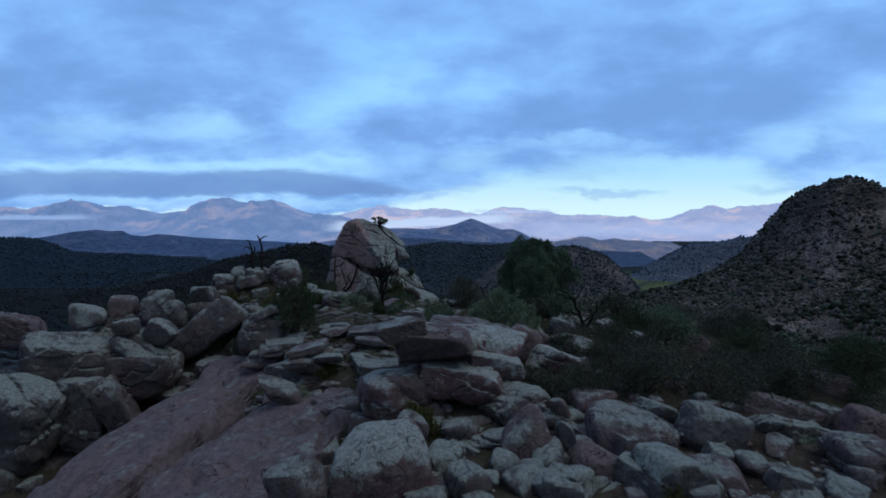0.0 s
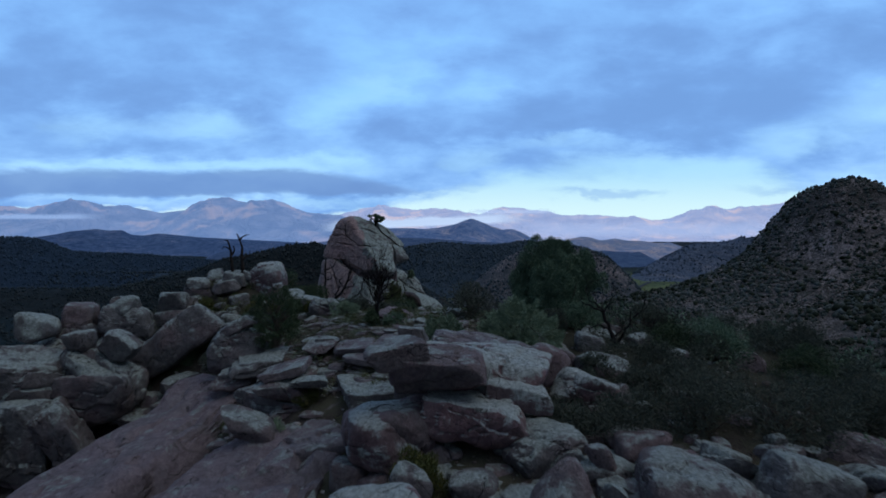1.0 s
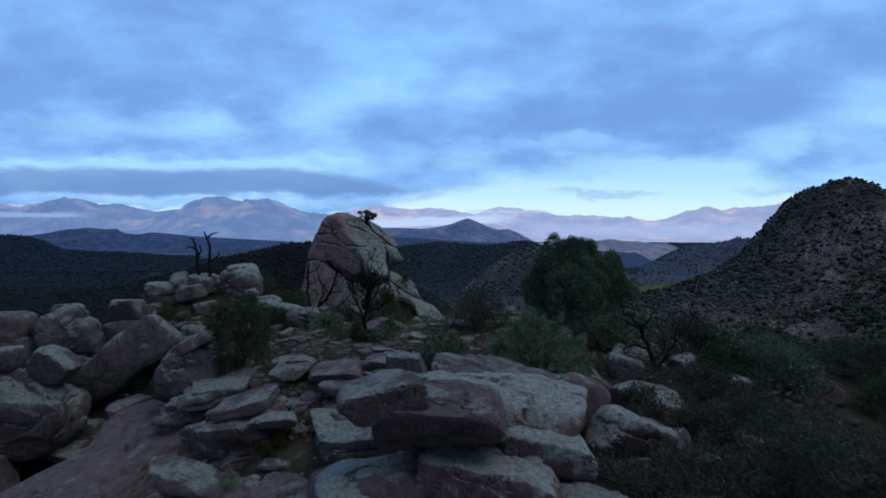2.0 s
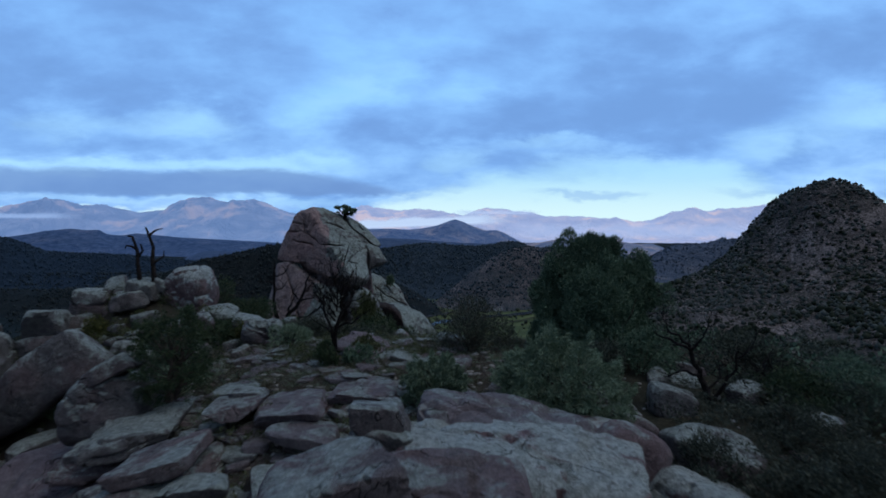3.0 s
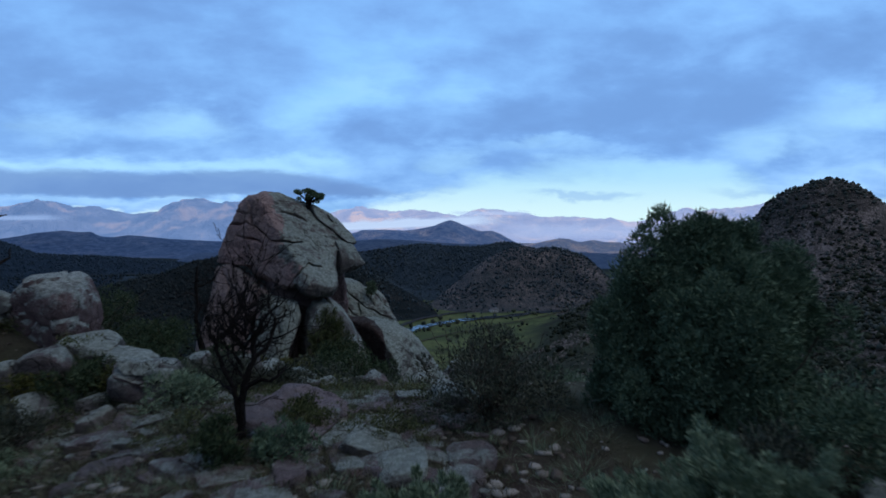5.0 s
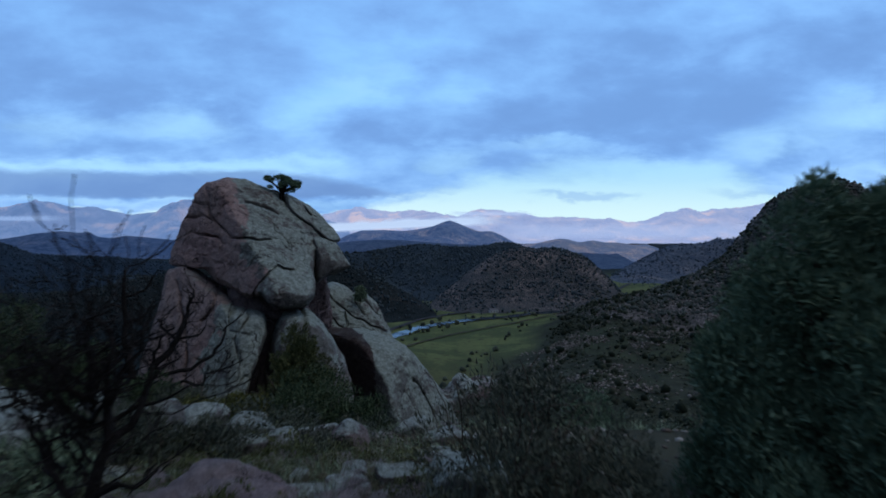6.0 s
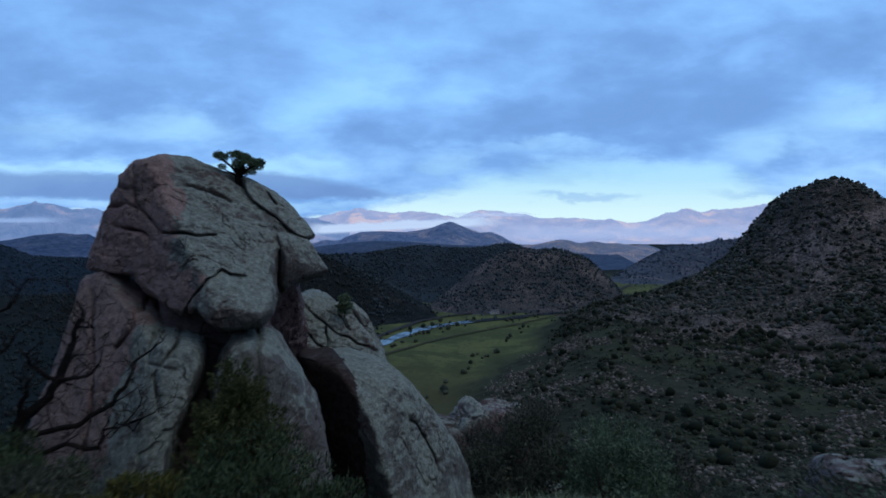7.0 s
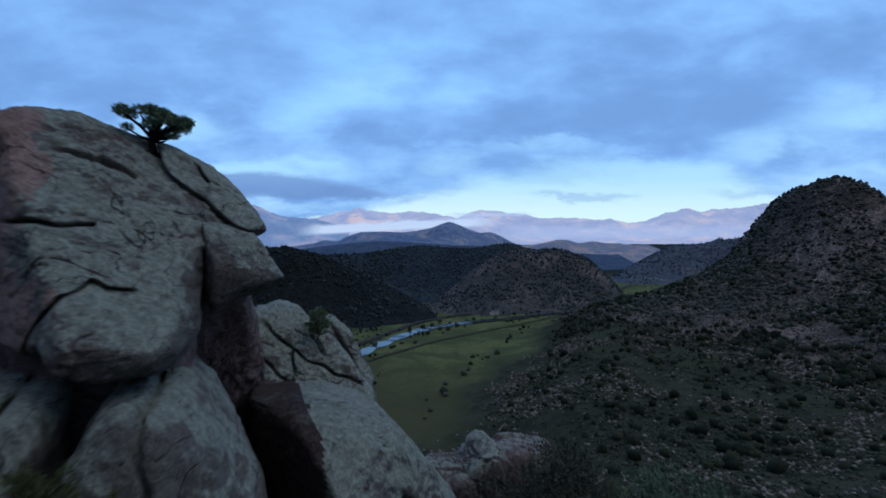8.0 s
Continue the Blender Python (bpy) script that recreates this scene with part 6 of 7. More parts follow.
burnt_limb(stem, "limb", ((-0.15, 0.0, 0.64), (0.27, 0.15, 0.89), (0.28, 0.3, 1.32)), 0.035, 6305, 0.7, 2)
burnt_limb(stem, "limb", ((0.6, 0.0, 1.4), (0.93, 0.05, 1.65), (1.09, 0.1, 1.98)), 0.03, 6306, 0.7, 2)
burnt_limb(stem, "limb", ((-0.76, 0.0, 1.88), (-1.08, 0.1, 2.12), (-1.17, 0.2, 2.43)), 0.03, 6307, 0.7, 2)
burnt = thing("dead_tree", 8.87, 24.60, 1.64, "blackened dead juniper with crooked limbs", "dead tree")
stem = burnt_limb(burnt, "stem", ((0.0, 0.0, -0.04), (-0.07, 0.02, 0.53), (0.07, 0.05, 0.94), (0.37, 0.07, 1.15), (0.82, 0.1, 1.35)), 0.09, 6400, 0.7, 2)
stem = burnt_limb(burnt, "stem", ((0.02, 0.0, -0.04), (0.27, -0.1, 0.5), (0.61, -0.2, 0.64), (0.96, -0.3, 0.71), (1.36, -0.4, 0.84)), 0.06, 6401, 0.7, 2)
burnt_limb(stem, "limb", ((-0.07, 0.0, 0.57), (-0.18, 0.1, 0.93), (-0.38, 0.2, 1.26)), 0.04, 6402, 0.7, 2)
burnt_limb(stem, "limb", ((0.25, 0.0, 1.11), (0.31, 0.1, 1.49), (0.59, 0.2, 1.75)), 0.03, 6403, 0.7, 2)
burnt_limb(stem, "limb", ((0.67, 0.0, 1.32), (0.94, -0.1, 1.48), (1.22, -0.2, 1.37)), 0.03, 6404, 0.7, 2)
burnt_limb(stem, "limb", ((1.06, 0.0, 0.58), (1.38, 0.05, 0.86), (1.63, 0.1, 0.98)), 0.03, 6405, 0.7, 2)



def snag(x, y, z, stem, limbs, label):
    """A bare weathered trunk with a few broken limbs; points are offsets from its foot."""
    top = thing("dead_tree", x, y, z, label, "dead tree")
    points = [Vector((a, 0.1 * math.sin(5 * c), c)) for a, c in stem]
    stem_ob = solids_object("stem", [tube(points, [0.125, 0.095, 0.075, 0.06, 0.04][:len(points)], 8)], SNAG, True, top)
    for limb in limbs:
        points = [Vector((a, 0.1 * math.sin(5 * c), c)) for a, c in limb]
        solids_object("limb", [tube(points, [0.06, 0.042, 0.03, 0.012][:len(points)], 6)], SNAG, True, stem_ob)
    return top


snag(-10.73, 33.2, 3.7, ((0.02, -0.1), (0.0, 0.5), (-0.05, 1.2), (-0.10, 1.75), (-0.14, 2.18)),
     (((-0.06, 1.75), (-0.28, 1.92), (-0.45, 1.95), (-0.58, 1.80)), ((-0.13, 2.1), (-0.2, 2.3), (-0.36, 2.33)), ((-0.05, 1.5), (0.12, 1.75), (0.10, 2.0))), "broken blackened snag with hooked limbs among boulders")
snag(-10.19, 33.2, 3.8, ((0.0, -0.1), (0.03, 0.6), (-0.03, 1.3), (0.0, 1.8), (-0.09, 2.28)),
     (((-0.07, 2.2), (-0.16, 2.4), (-0.27, 2.56)), ((-0.08, 2.22), (0.06, 2.38), (0.2, 2.47), (0.42, 2.52)), ((0.0, 1.1), (0.22, 1.3), (0.4, 1.42), (0.40, 1.66))), "bare forked snag among boulders")

shrub(2.1, 28.8, 2.4, 1.7, 9000, 71, SCRUB, "dark tangled scrub beside the juniper", 26)
shrub(0.3, 16.1, 1.5, 0.9, 7000, 72, YELLOW, "low olive green shrub between boulders", 14)
shrub(-1.5, 14.7, 0.8, 0.65, 2600, 73, YELLOW, "small olive shrub in a rock gap", 8)
shrub(4.3, 18.4, 1.9, 0.8, 8000, 74, SCRUB, "low brown scrub among the boulders", 18)
shrub(6.0, 18.0, 2.2, 0.9, 9000, 75, SCRUB, "low brown scrub among the boulders", 18)
shrub(7.9, 18.2, 2.6, 1.5, 9000, 76, SCRUB, "tall open dark scrub on the ridge edge", 26)
shrub(10.2, 18.0, 3.0, 1.7, 9000, 77, SCRUB, "tall open dark scrub on the ridge edge", 28)
shrub(12.6, 19.5, 2.4, 1.3, 7000, 78, SCRUB, "tall open dark scrub on the ridge edge", 22)
shrub(8.6, 20.8, 1.8, 0.8, 7000, 79, SCRUB, "dull brown shrub on the ridge edge", 16, spray=0.06)
shrub(-8.6, 31.2, 1.3, 0.8, 4500, 80, YELLOW, "yellow-green shrub before the boulder pile", 12)
shrub(-11.4, 31.6, 1.1, 0.7, 3500, 81, YELLOW, "yellow-green shrub before the boulder pile", 10)
shrub(-9.6, 28.3, 1.5, 0.9, 5000, 82, SCRUB, "dull green shrub beside a leaning boulder", 14)
shrub(-13.6, 29.0, 1.3, 0.8, 4000, 83, SCRUB, "dull green shrub between boulders", 12)
shrub(-6.9, 28.0, 1.7, 0.7, 5000, 84, SAGE, "low grey-green sage shrub", 14)
shrub(-4.0, 29.9, 1.4, 0.6, 4200, 85, SAGE, "low grey-green sage shrub", 12)
shrub(-8.2, 29.5, 1.9, 0.95, 7000, 101, JUNIPER, "dark green shrub among the boulders", 14)
shrub(-10.3, 30.2, 1.6, 0.9, 6000, 102, SCRUB, "dull green shrub before the boulder pile", 14)
shrub(-8.9, 26.4, 1.5, 0.85, 5000, 104, SCRUB, "brownish shrub beside a leaning boulder", 12)
shrub(-11.6, 29.6, 1.4, 0.8, 4500, 105, PINE, "dark green shrub among the boulders", 12)
shrub(8.4, 22.2, 1.5, 0.8, 7000, 108, SCRUB, "dull brown shrub beside the burnt juniper", 14, spray=0.06)
shrub(6.6, 26.4, 1.9, 1.2, 7000, 109, JUNIPER, "dark green shrub beside the burnt juniper", 14)
shrub(9.6, 26.6, 2.2, 1.2, 8000, 110, SCRUB, "brown scrub beside the burnt juniper", 16)
shrub(5.2, 25.6, 1.6, 1.0, 6000, 111, SCRUB, "brown scrub under the large juniper", 14)
shrub(7.2, 20.2, 1.6, 0.8, 5500, 112, SCRUB, "low brown scrub between boulders", 12)
shrub(-0.4, 22.9, 0.8, 0.4, 2200, 114, YELLOW, "small olive tuft among slabs", 8)
shrub(-3.7, 21.3, 0.9, 0.5, 2600, 115, YELLOW, "small olive tuft among slabs", 8)
shrub(-1.5, 35.0, 2.2, 1.2, 9000, 118, PINE, "dark green bush at the tower's foot", 14)
shrub(-0.5, 34.5, 1.6, 0.8, 6000, 119, PINE, "dark green bush at the tower's foot", 12)
shrub(-1.3, 28.4, 1.0, 0.55, 4000, 122, OLIVE, "olive tuft round the burnt tree", 10)
shrub(-2.3, 27.1, 0.6, 0.8, 3000, 116, PINE, "small upright dark shrub before the burnt tree", 8)
shrub(-6.6, 34.2, 2.6, 1.5, 14000, 131, PINE, "dense dark evergreen bush beside the tower", 20)
shrub(-8.8, 35.2, 3.0, 2.3, 16000, 132, PINE, "tall dark evergreen thicket beside the tower", 24)
shrub(-5.3, 35.4, 2.0, 1.2, 9000, 133, PINE, "dark green bush before the tower", 16)
shrub(-7.4, 32.4, 1.8, 0.9, 7000, 134, OLIVE, "olive green bush among the stones", 14)
shrub(-3.7, 30.7, 1.7, 0.75, 7000, 141, SCRUB, "dull brown scrub between stones on the ridge top", 14)
shrub(-2.3, 31.1, 1.3, 0.6, 5000, 142, SCRUB, "low dull scrub before the heap of stones", 12)
shrub(-5.0, 31.6, 1.5, 0.8, 6000, 143, PINE, "dark green shrub in the heap of stones", 12)
shrub(-3.3, 33.4, 1.5, 0.55, 5000, 135, YELLOW, "low yellow-green bush among the stones", 12)
shrub(-4.3, 34.6, 1.8, 0.7, 6500, 86, SCRUB, "dull brownish bush below the tower", 14)
shrub(-2.9, 34.8, 1.3, 0.8, 5000, 87, YELLOW, "yellow-green bush below the tower", 12)
shrub(-1.3, 27.3, 0.9, 0.6, 2600, 88, JUNIPER, "small dark green shrub on the path edge", 8)
shrub(-4.4, 20.2, 1.0, 0.5, 2800, 89, SAGE, "grey-green herb tuft under a slab", 10)
shrub(-7.4, 14.6, 0.9, 0.5, 2400, 90, JUNIPER, "dark shrub in a slab crevice", 8)
shrub(6.4, 12.1, 0.9, 0.5, 2600, 91, YELLOW, "green tuft between boulders", 8)
shrub(4.6, 46.5, 4.4, 3.5, 18000, 92, SCRUB, "dark scrub oak thicket below the tower", 40, spray=0.12)
shrub(7.4, 45.0, 3.8, 2.6, 14000, 93, JUNIPER, "dark evergreen thicket on the slope", 28, spray=0.12)
shrub(2.5, 50.0, 2.6, 2.2, 8000, 94, JUNIPER, "dark evergreen shrub on the slope", 18, spray=0.12)
shrub(10, 48.0, 3.6, 2.4, 12000, 95, SCRUB, "dark scrub oak on the slope", 26, spray=0.12)
dead_tree(4.9, 47.0, -4.6, 3.4, 67, CHAR, "bare dead oak stems above the thicket", 4, 2, radius=0.06)
dead_tree(7.9, 46.0, -4.6, 2.6, 68, CHAR, "bare dead oak stems above the thicket", 3, 2, radius=0.05)


for k, (x, y, w, h, leaf, label) in enumerate((
    (-7.92, 30.7, 1.5, 0.95, YELLOW, "olive green shrub among the ridge boulders"),
    (-6.78, 31.2, 1.7, 1.0, PINE, "dark green bushy shrub among the ridge boulders"),
    (-5.83, 31.3, 1.3, 0.85, YELLOW, "olive green shrub among the ridge boulders"),
    (-7.27, 29.2, 1.9, 1.0, SCRUB, "dark brown-green scrub among the ridge boulders"),
    (-8.23, 29.8, 1.6, 1.2, SCRUB, "dark brown-green scrub among the ridge boulders"),
    (-7.4, 26.6, 1.7, 1.3, PINE, "dark green bushy shrub among the ridge boulders"),
    (-13.7, 31.4, 2.3, 1.5, SCRUB, "dark brown-green scrub among the ridge boulders"),
    (5.8, 21.0, 1.1, 1.0, SCRUB, "dark brown-green scrub among the ridge boulders"),
    (10.5, 23.5, 1.9, 1.0, SCRUB, "dark brown-green scrub among the ridge boulders"),
    (9.4, 23.9, 2.0, 1.0, PINE, "dark green bushy shrub among the ridge boulders"),
    (13.7, 19.8, 3.0, 1.6, SCRUB, "dark brown-green scrub among the ridge boulders"),
    (16.8, 20.5, 3.0, 2.2, PINE, "dark green bushy shrub among the ridge boulders"),
    (11.3, 24.2, 2.6, 1.3, JUNIPER, "grey-green evergreen shrub on the ridge edge"),
    (15.1, 25.6, 2.8, 1.4, SCRUB, "dark brown-green scrub among the ridge boulders"),
    (14.0, 22.6, 2.4, 1.3, PINE, "dark green bushy shrub among the ridge boulders"),
)):
    shrub(x, y, w, h, int(3600 * w * h), 500 + k, leaf, label, 14)


# ---- loose stones, grass and far growth ----
def jag(rng, level, centre, size, spike):
    v, f = BALLS[level]
    p = v * rng.uniform(1 - spike, 1 + spike, (len(v), 1)) * size
    a = rng.uniform(0, 2 * math.pi)
    p = p @ np.array(((math.cos(a), -math.sin(a), 0), (math.sin(a), math.cos(a), 0), (0, 0, 1)))
    return p + centre, f


def flat_stones():
    rng = np.random.default_rng(5)
    kinds = []
    for k in range(10):
        v, f = stone_mesh(900 + k, (1.0, rng.uniform(0.6, 0.95), rng.uniform(0.2, 0.34)), 5.0, 3, 8, 0.08)
        data = bpy.data.meshes.new("flat_stone")
        data.from_pydata(v.tolist(), [], f.tolist())
        data.polygons.foreach_set("use_smooth", [True] * len(f))
        data.set_sharp_from_angle(angle=radians(26))
        data.materials.append((PINK, SMOOTH, MIXED)[k % 3])
        kinds.append(data)
    for k in range(290):
        if k < 210:
            x, y = rng.uniform(-6.5, 2.0), rng.uniform(22.5, 33.5)
        else:
            x, y = rng.uniform(-9.0, 9.5), rng.uniform(12.2, 22.0)
        ob = new("flat_stone", kinds[rng.integers(10)])
        s = rng.uniform(0.12, 0.42) * (1.25 if y < 27 else 1)
        ob.location = (x, y, grounded(x, y, -0.06 * s))
        ob.scale = (s, s, s)
        ob.rotation_euler = (rng.normal() * 0.12, rng.normal() * 0.12, rng.uniform(0, 6.28))
        tagged(ob, "flat granite stone lying in the gravel", "stone", "loose flat stones")


flat_stones()


def gravel():
    rng = np.random.default_rng(6)
    shapes = []
    for k in range(2600):
        x, y = rng.uniform(-12, 12), rng.uniform(11.5, 37)
        s = rng.uniform(0.02, 0.08) * (1 + 1.2 * (rng.random() < 0.1))
        shapes.append(jag(rng, 1, (x, y, float(base_height(x, y)) + 0.2 * s), np.array((s, s * rng.uniform(0.6, 1), s * rng.uniform(0.3, 0.55))), 0.34))
    tagged(solids_object("gravel", shapes, GRAVEL), "scattered granite gravel and rubble", "gravel", kind="stuff")


gravel()


def path_stones():
    rng = np.random.default_rng(16)
    shapes = []
    for k in range(1300):
        x, y = rng.uniform(-7.5, 3.0), rng.uniform(21.5, 34)
        s = rng.uniform(0.04, 0.16)
        shapes.append(jag(rng, 1, (x, y, float(base_height(x, y)) + 0.1 * s), np.array((s, s * rng.uniform(0.6, 1), s * rng.uniform(0.16, 0.3))), 0.34))
    tagged(solids_object("path_stones", shapes, GRAVEL), "small flat stones strewn over the ridge top", "stones", kind="stuff")


path_stones()


def grass(name, boxes, count, height, mat, label, seed):
    rng = np.random.default_rng(seed)
    tris = []
    per = count // len(boxes)
    for x0, x1, y0, y1 in boxes:
        n = per // 30
        cx, cy = rng.uniform(x0, x1, n), rng.uniform(y0, y1, n)
        cz = base_height(cx, cy)
        k = np.repeat(np.arange(n), 30)
        spread = rng.normal(size=(len(k), 2)) * 0.07
        p = np.stack([cx[k] + spread[:, 0], cy[k] + spread[:, 1], cz[k] - 0.02], -1)
        h = height * rng.uniform(0.4, 1.2, len(k)) * rng.uniform(0.5, 1.2, n)[k]
        tip = p + np.stack([spread[:, 0] * 2.5 + rng.normal(size=len(k)) * 0.05, spread[:, 1] * 2.5 + rng.normal(size=len(k)) * 0.05, h], -1)
        a = rng.uniform(0, 2 * math.pi, len(k))
        side = np.stack([np.cos(a), np.sin(a), 0 * a], -1) * 0.007
        tris.append(np.stack([p - side, p + side, tip], 1))
    tagged(triangles_object(name, np.concatenate(tris), mat), label, "grass", kind="stuff")


grass("dry_grass", ((-8, 2, 21, 33), (-8, 2, 21, 33), (-6, 4, 29, 37), (2, 12, 15, 24), (-5, 5, 13, 20), (-7, 4, 23, 31), (-7, 4, 23, 31)), 60000, 0.24, GRASS, "dry pale grass tufts in the gravel", 8)
grass("green_grass", ((-5, 3, 29, 36), (-10, 0, 22, 31), (-2, 6, 33, 44), (-7, 4, 22, 32)), 36000, 0.22, SAGE, "grey-green grass and herbs", 9)


def scatter(count, box, seed, keep, height=land):
    rng = np.random.default_rng(seed)
    x0, x1, y0, y1 = box
    x, y = rng.uniform(x0, x1, count * 12), rng.uniform(y0, y1, count * 12)
    ok = rng.random(len(x)) < keep(x, y)
    x, y = x[ok][:count], y[ok][:count]
    return rng, x, y, height(x, y)


def blobs(name, count, box, seed, keep, low, high, squash, level, spike, mat, label, category, lift=0.3, height=land):
    rng, x, y, z = scatter(count, box, seed, keep, height)
    shapes = []
    for k in range(len(x)):
        s = low + (high - low) * rng.random() ** 2.2
        size = np.array((s, s * rng.uniform(0.7, 1.1), s * squash * rng.uniform(0.7, 1.2)))
        shapes.append(jag(rng, level, (x[k], y[k], z[k] + lift * size[2]), size, spike))
    tagged(solids_object(name, shapes, mat), label, category, kind="stuff")


def east_slope(x, y):
    open_ground = ramp(FLOOR + 9, FLOOR + 18, base_height(x, y))
    return open_ground * ramp(34, 60, np.hypot(x, y - 20)) * np.clip(0.6 + 0.7 * rough(x, y, 45, 3), 0.08, 1)


def hill_cover(x, y):
    return np.clip(granite_hill(x, y) / 12, 0, 1) * np.clip(0.55 + 0.8 * rough(x, y, 40, 3), 0.05, 1)


def outcrops(x, y):
    return np.clip(1.6 * rough(x + 300, y, 30, 3) + 0.12, 0.05, 1) * ramp(26, 50, np.hypot(x, y - 20)) * ramp(FLOOR + 4, FLOOR + 12, base_height(x, y))


def leafy_scrub(name, count, box, seed, keep, low, high, per, mat, label, leaf=0.15):
    """Small leafy shrubs beyond reach, one mesh."""
    rng, x, y, z = scatter(count, box, seed, keep)
    tris = []
    for k in range(len(x)):
        s = low + (high - low) * rng.random() ** 1.6
        n = 7
        centres = rng.normal(size=(n, 3)) * (0.42 * s, 0.42 * s, 0.2 * s) + (x[k], y[k], z[k] + 0.45 * s)
        tris.append(leaves(rng, centres, rng.uniform(0.25, 0.5, n) * s, per, leaf * s, 0.27 * leaf * s, 0.4, 0.8))
    tagged(triangles_object(name, np.concatenate(tris), mat), label, "scrub", kind="stuff")


def ridge_edge(x, y):
    clear = np.maximum(np.maximum(ramp(8.5, 12, x), ramp(6.2, 8.5, x) * (y > 18.5)), ramp(40, 46, y))
    return clear * np.clip(0.6 + 0.8 * rough(x, y, 12, 2), 0.1, 1) * (np.hypot(x + 2, y - 42) > 7)


leafy_scrub("edge_scrub", 900, (-12, 60, 12, 100), 31, ridge_edge, 0.35, 1.3, 200, SCRUB, "brownish scrub over the ridge edge", 0.12)
leafy_scrub("green_edge_scrub", 480, (-12, 60, 12, 100), 32, ridge_edge, 0.35, 1.6, 180, JUNIPER, "dark green scrub over the ridge edge")
leafy_scrub("tower_brush", 90, (-8, 0.8, 30.6, 36.5), 38, lambda x, y: np.clip(0.7 + rough(x, y, 2.5, 2), 0, 1), 0.3, 0.8, 520, SCRUB, "low dark brush between stones below the tower", 0.10)
leafy_scrub("outcrop_brush", 120, (6.0, 9.8, 20.3, 25.5), 39, lambda x, y: np.clip(0.7 + rough(x, y, 2.5, 2), 0, 1), 0.25, 0.65, 320, SCRUB, "low brown brush between the boulders", 0.11)
leafy_scrub("pile_brush", 70, (-12.5, -6.0, 29, 33.2), 40, lambda x, y: np.clip(0.7 + rough(x, y, 2.5, 2), 0, 1), 0.3, 0.75, 420, OLIVE, "olive brush among the heaped boulders", 0.11)
leafy_scrub("gully_brush", 90, (-14, -1, 16.5, 25), 42, lambda x, y: np.clip(0.2 + rough(x, y, 2.0, 2), 0, 1), 0.2, 0.5, 260, OLIVE, "low olive tufts in the gully between slabs", 0.13)
leafy_scrub("path_brush", 130, (-4.5, 1.0, 27.5, 31.5), 41, lambda x, y: np.clip(0.6 + rough(x, y, 2.0, 2), 0, 1), 0.18, 0.42, 300, OLIVE, "low tufts of herbs on the stony path", 0.13)
leafy_scrub("ridge_brush", 620, (7, 30, 16, 42), 36, ridge_edge, 0.25, 0.9, 210, SCRUB, "low dark brush covering the ridge edge", 0.11)
leafy_scrub("west_scrub", 120, (-40, -9, 34, 75), 33, lambda x, y: 0.6 + 0 * x, 0.5, 1.7, 260, PINE, "dark scrub behind the boulder pile")
blobs("small_slope_shrubs", 30000, (-60, 420, 60, 640), 20, east_slope, 0.22, 1.3, 0.8, 0, 0.34, FAR_SHRUB, "small dark shrubs and herbs over the slope", "shrubs", 0.4)
blobs("low_slope_growth", 24000, (-40, 210, 52, 270), 37, east_slope, 0.2, 0.8, 0.7, 0, 0.36, FAR_SHRUB, "low dark herbs and brush over the slope", "shrubs", 0.4)
blobs("slope_shrubs", 3600, (-60, 420, 60, 720), 21, east_slope, 0.8, 3.0, 0.9, 1, 0.32, DARK_SHRUB, "dark rounded shrubs scattered over the slope", "shrubs", 0.5)
blobs("near_slope_shrubs", 700, (-45, 130, 50, 190), 22, east_slope, 0.3, 1.3, 0.8, 1, 0.35, FAR_SHRUB, "dark shrubs on the slope below the ridge", "shrubs", 0.5)
blobs("hill_shrubs", 15500, (150, 760, 330, 900), 23, hill_cover, 0.65, 3.1, 0.85, 0, 0.32, HILL_SHRUB, "dark shrubs dotting the granite hill", "shrubs", 0.4)
blobs("slope_rocks", 34000, (-60, 360, 58, 480), 24, outcrops, 0.12, 1.3, 0.65, 0, 0.3, RUBBLE, "broken granite blocks on the slope", "rocks", 0.25)
blobs("slope_wood", 900, (205, 440, 290, 450), 44, lambda x, y: np.clip(0.5 + rough(x, y, 40, 3), 0, 1), 1.2, 3.6, 1.0, 1, 0.32, DARK_SHRUB, "dense dark trees at the foot of the granite hill", "trees", 0.5)
blobs("hill_rocks", 8500, (180, 700, 380, 800), 25, hill_cover, 0.4, 2.4, 0.55, 0, 0.3, RUBBLE, "granite outcrops on the steep hill", "rocks", 0.15)


def wooded(x, y):
    return np.clip(np.maximum(river_hill(x, y), np.maximum(np.maximum(wooded_hills(x, y), rocky_bluff(x, y)), gorge_ridge(x, y))) / 16, 0, 1) * np.clip(0.7 + 0.7 * rough(x, y, 70, 3), 0.1, 1)


def plain_wood(x, y):
    return ramp(-20, 30, -x - 25 - 0.03 * y) * ramp(60, 110, np.hypot(x, y)) * np.clip(0.8 + 0.5 * rough(x, y, 80, 3), 0.2, 1) * np.clip(260 / np.hypot(x, y), 0.12, 1)


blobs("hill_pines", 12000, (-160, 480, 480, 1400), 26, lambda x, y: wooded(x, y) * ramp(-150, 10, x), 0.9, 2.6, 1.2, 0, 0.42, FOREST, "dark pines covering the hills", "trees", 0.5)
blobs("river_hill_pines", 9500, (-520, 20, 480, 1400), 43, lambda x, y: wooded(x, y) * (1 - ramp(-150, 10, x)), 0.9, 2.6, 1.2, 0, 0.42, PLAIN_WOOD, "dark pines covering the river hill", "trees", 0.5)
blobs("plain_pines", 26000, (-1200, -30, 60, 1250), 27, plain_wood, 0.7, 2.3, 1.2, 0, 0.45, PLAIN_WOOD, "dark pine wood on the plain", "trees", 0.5)
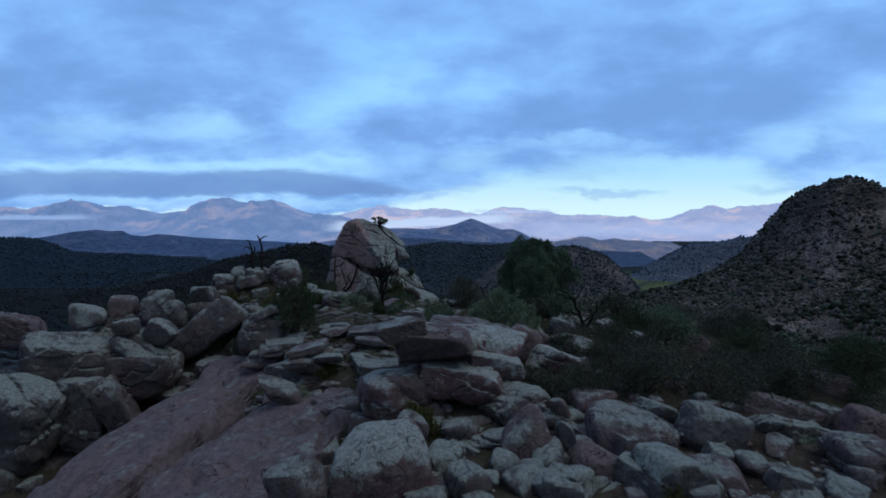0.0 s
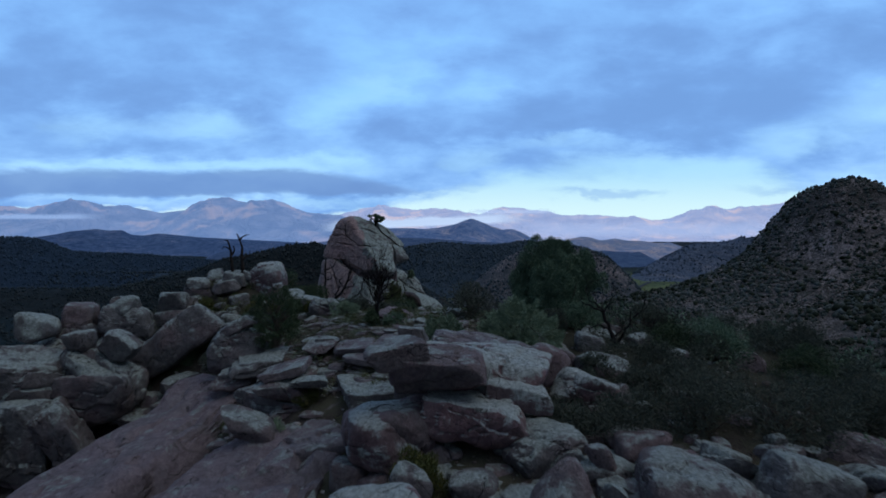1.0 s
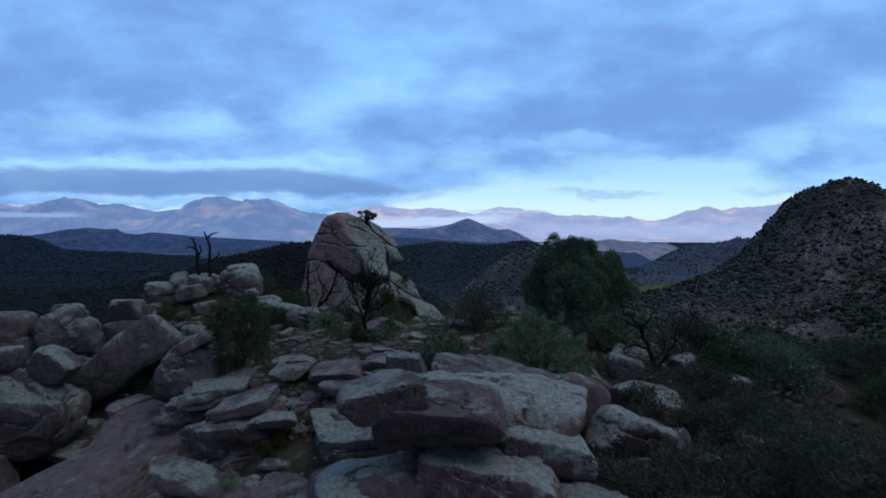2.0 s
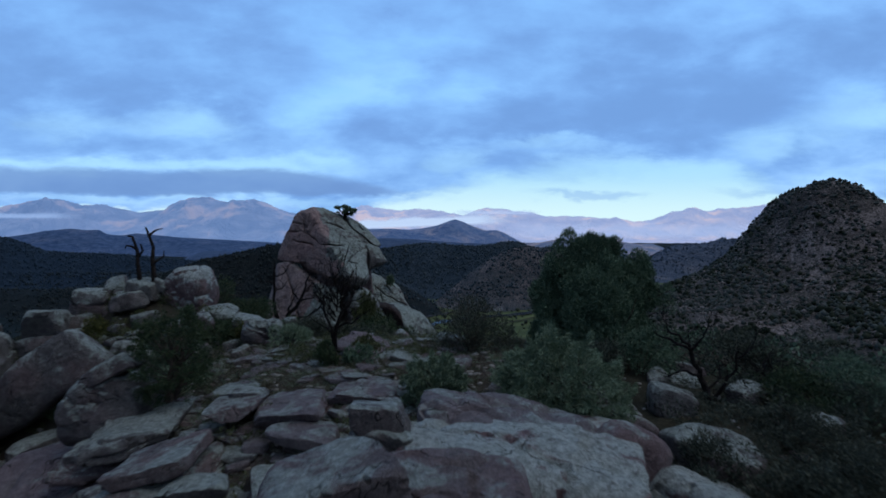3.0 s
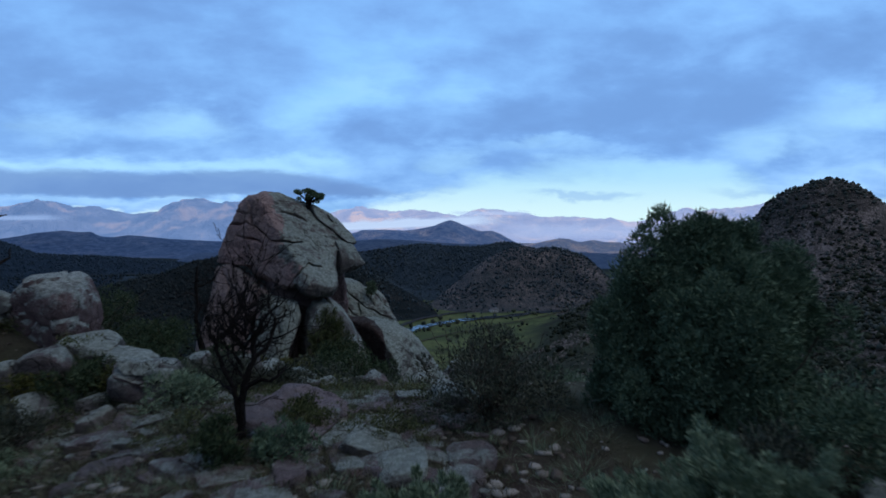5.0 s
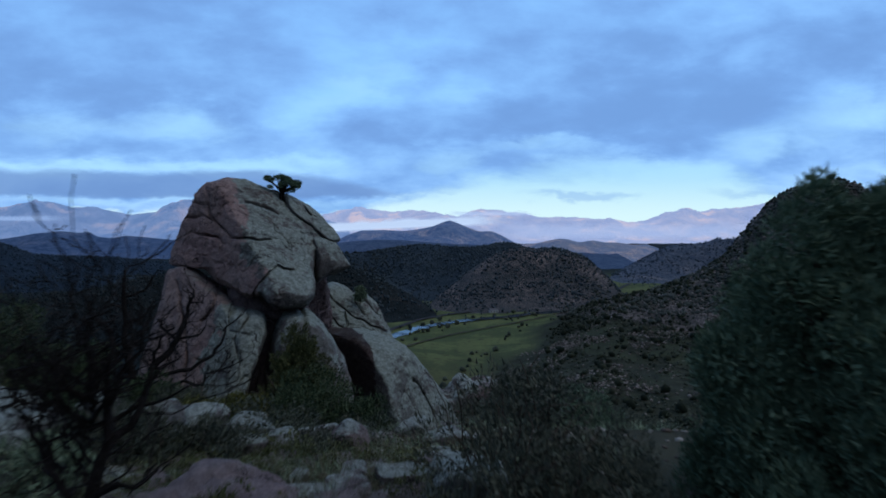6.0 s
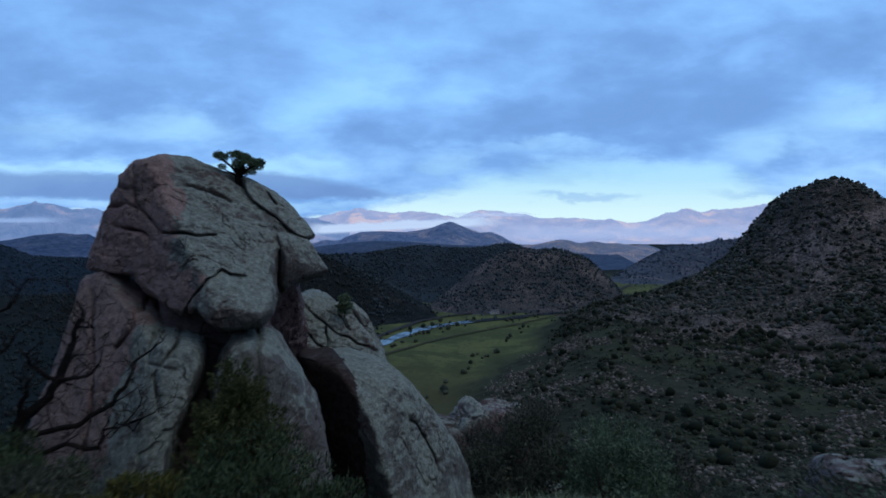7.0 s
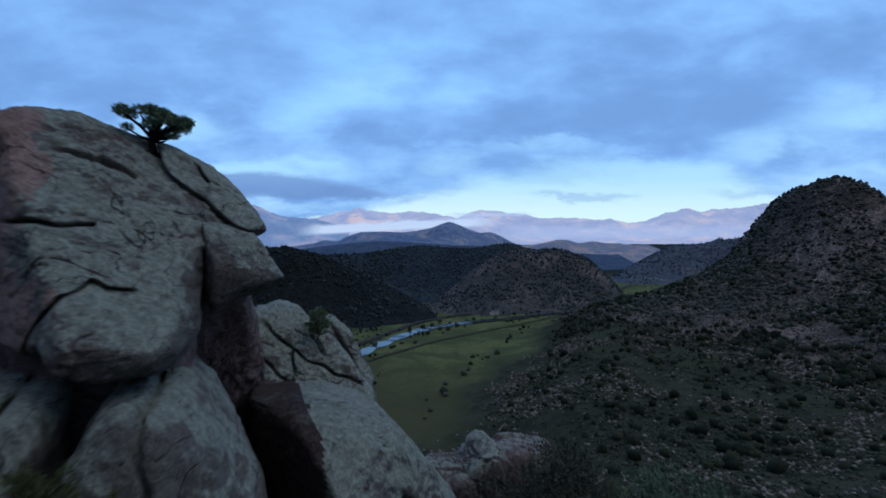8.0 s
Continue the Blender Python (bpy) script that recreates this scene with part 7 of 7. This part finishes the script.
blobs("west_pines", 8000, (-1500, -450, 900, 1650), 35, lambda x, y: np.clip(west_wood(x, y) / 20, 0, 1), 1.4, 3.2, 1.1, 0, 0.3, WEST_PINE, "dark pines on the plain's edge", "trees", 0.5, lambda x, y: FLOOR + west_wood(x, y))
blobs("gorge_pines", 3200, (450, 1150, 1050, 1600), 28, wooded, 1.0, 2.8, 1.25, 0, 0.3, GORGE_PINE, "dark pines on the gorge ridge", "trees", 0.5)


def river_bank(x, y):
    d = np.min([np.hypot(x - a, y - b) for a, b in [(p[0] * (1 - s) + q[0] * s, p[1] * (1 - s) + q[1] * s) for p, q in zip(RIVER, RIVER[1:]) for s in (0, 0.25, 0.5, 0.75)]], axis=0)
    return np.exp(-((d - 16) / 7) ** 2)


blobs("bank_trees", 46, (-80, 300, 500, 850), 29, river_bank, 1.2, 3.2, 1.0, 2, 0.3, FAR_SHRUB, "dark trees along the river bank", "trees", 0.6)
blobs("meadow_bushes", 24, (0, 140, 330, 640), 30, lambda x, y: np.exp(-((x - np.interp(y, (300, 403, 560, 710), (-22, 12, 80, 146)) - 3) / 9) ** 2), 1.2, 2.8, 1.0, 2, 0.3, FAR_SHRUB, "round bushes at the meadow's edge", "bushes", 0.6)


# ---- buildings in the valley ----
def house(x, y, width, depth, height, turn, label):
    z = float(base_height(x, y))
    top = tagged(new("house"), label, "house", "houses in the valley")
    top.matrix_world = pose(x, y, z, 0, 0, turn)
    w, d, h = width / 2, depth / 2, height

    def box(name, x0, x1, y0, y1, z0, z1, mat, parent):
        v = [(a, b, c) for c in (z0, z1) for a, b in ((x0, y0), (x1, y0), (x1, y1), (x0, y1))]
        f = [(0, 3, 2, 1), (4, 5, 6, 7), (0, 1, 5, 4), (1, 2, 6, 5), (2, 3, 7, 6), (3, 0, 4, 7)]
        return mesh_object(name, v, f, mat, False, parent)

    box("wall", -w, w, -d, d, -0.5, h, WHITE, top)
    v = [(-w - 0.4, -d - 0.4, h), (w + 0.4, -d - 0.4, h), (w + 0.4, d + 0.4, h), (-w - 0.4, d + 0.4, h), (-w - 0.4, 0, h + depth * 0.3), (w + 0.4, 0, h + depth * 0.3)]
    mesh_object("roof", v, [(0, 1, 5, 4), (2, 3, 4, 5), (0, 4, 3), (1, 2, 5), (3, 2, 1, 0)], ROOF, False, top)
    for k in range(3):
        c = -w + width * (k + 0.5) / 3
        box("window" if k != 1 else "door", c - 0.6, c + 0.6, -d - 0.05, -d + 0.02, 0.9 if k != 1 else 0.0, 2.2, PANE, top)


house(96, 735, 11, 7, 3.2, 10, "small white house beside the river")
house(262, 830, 10, 6, 3.0, -8, "long white farm building by the river")
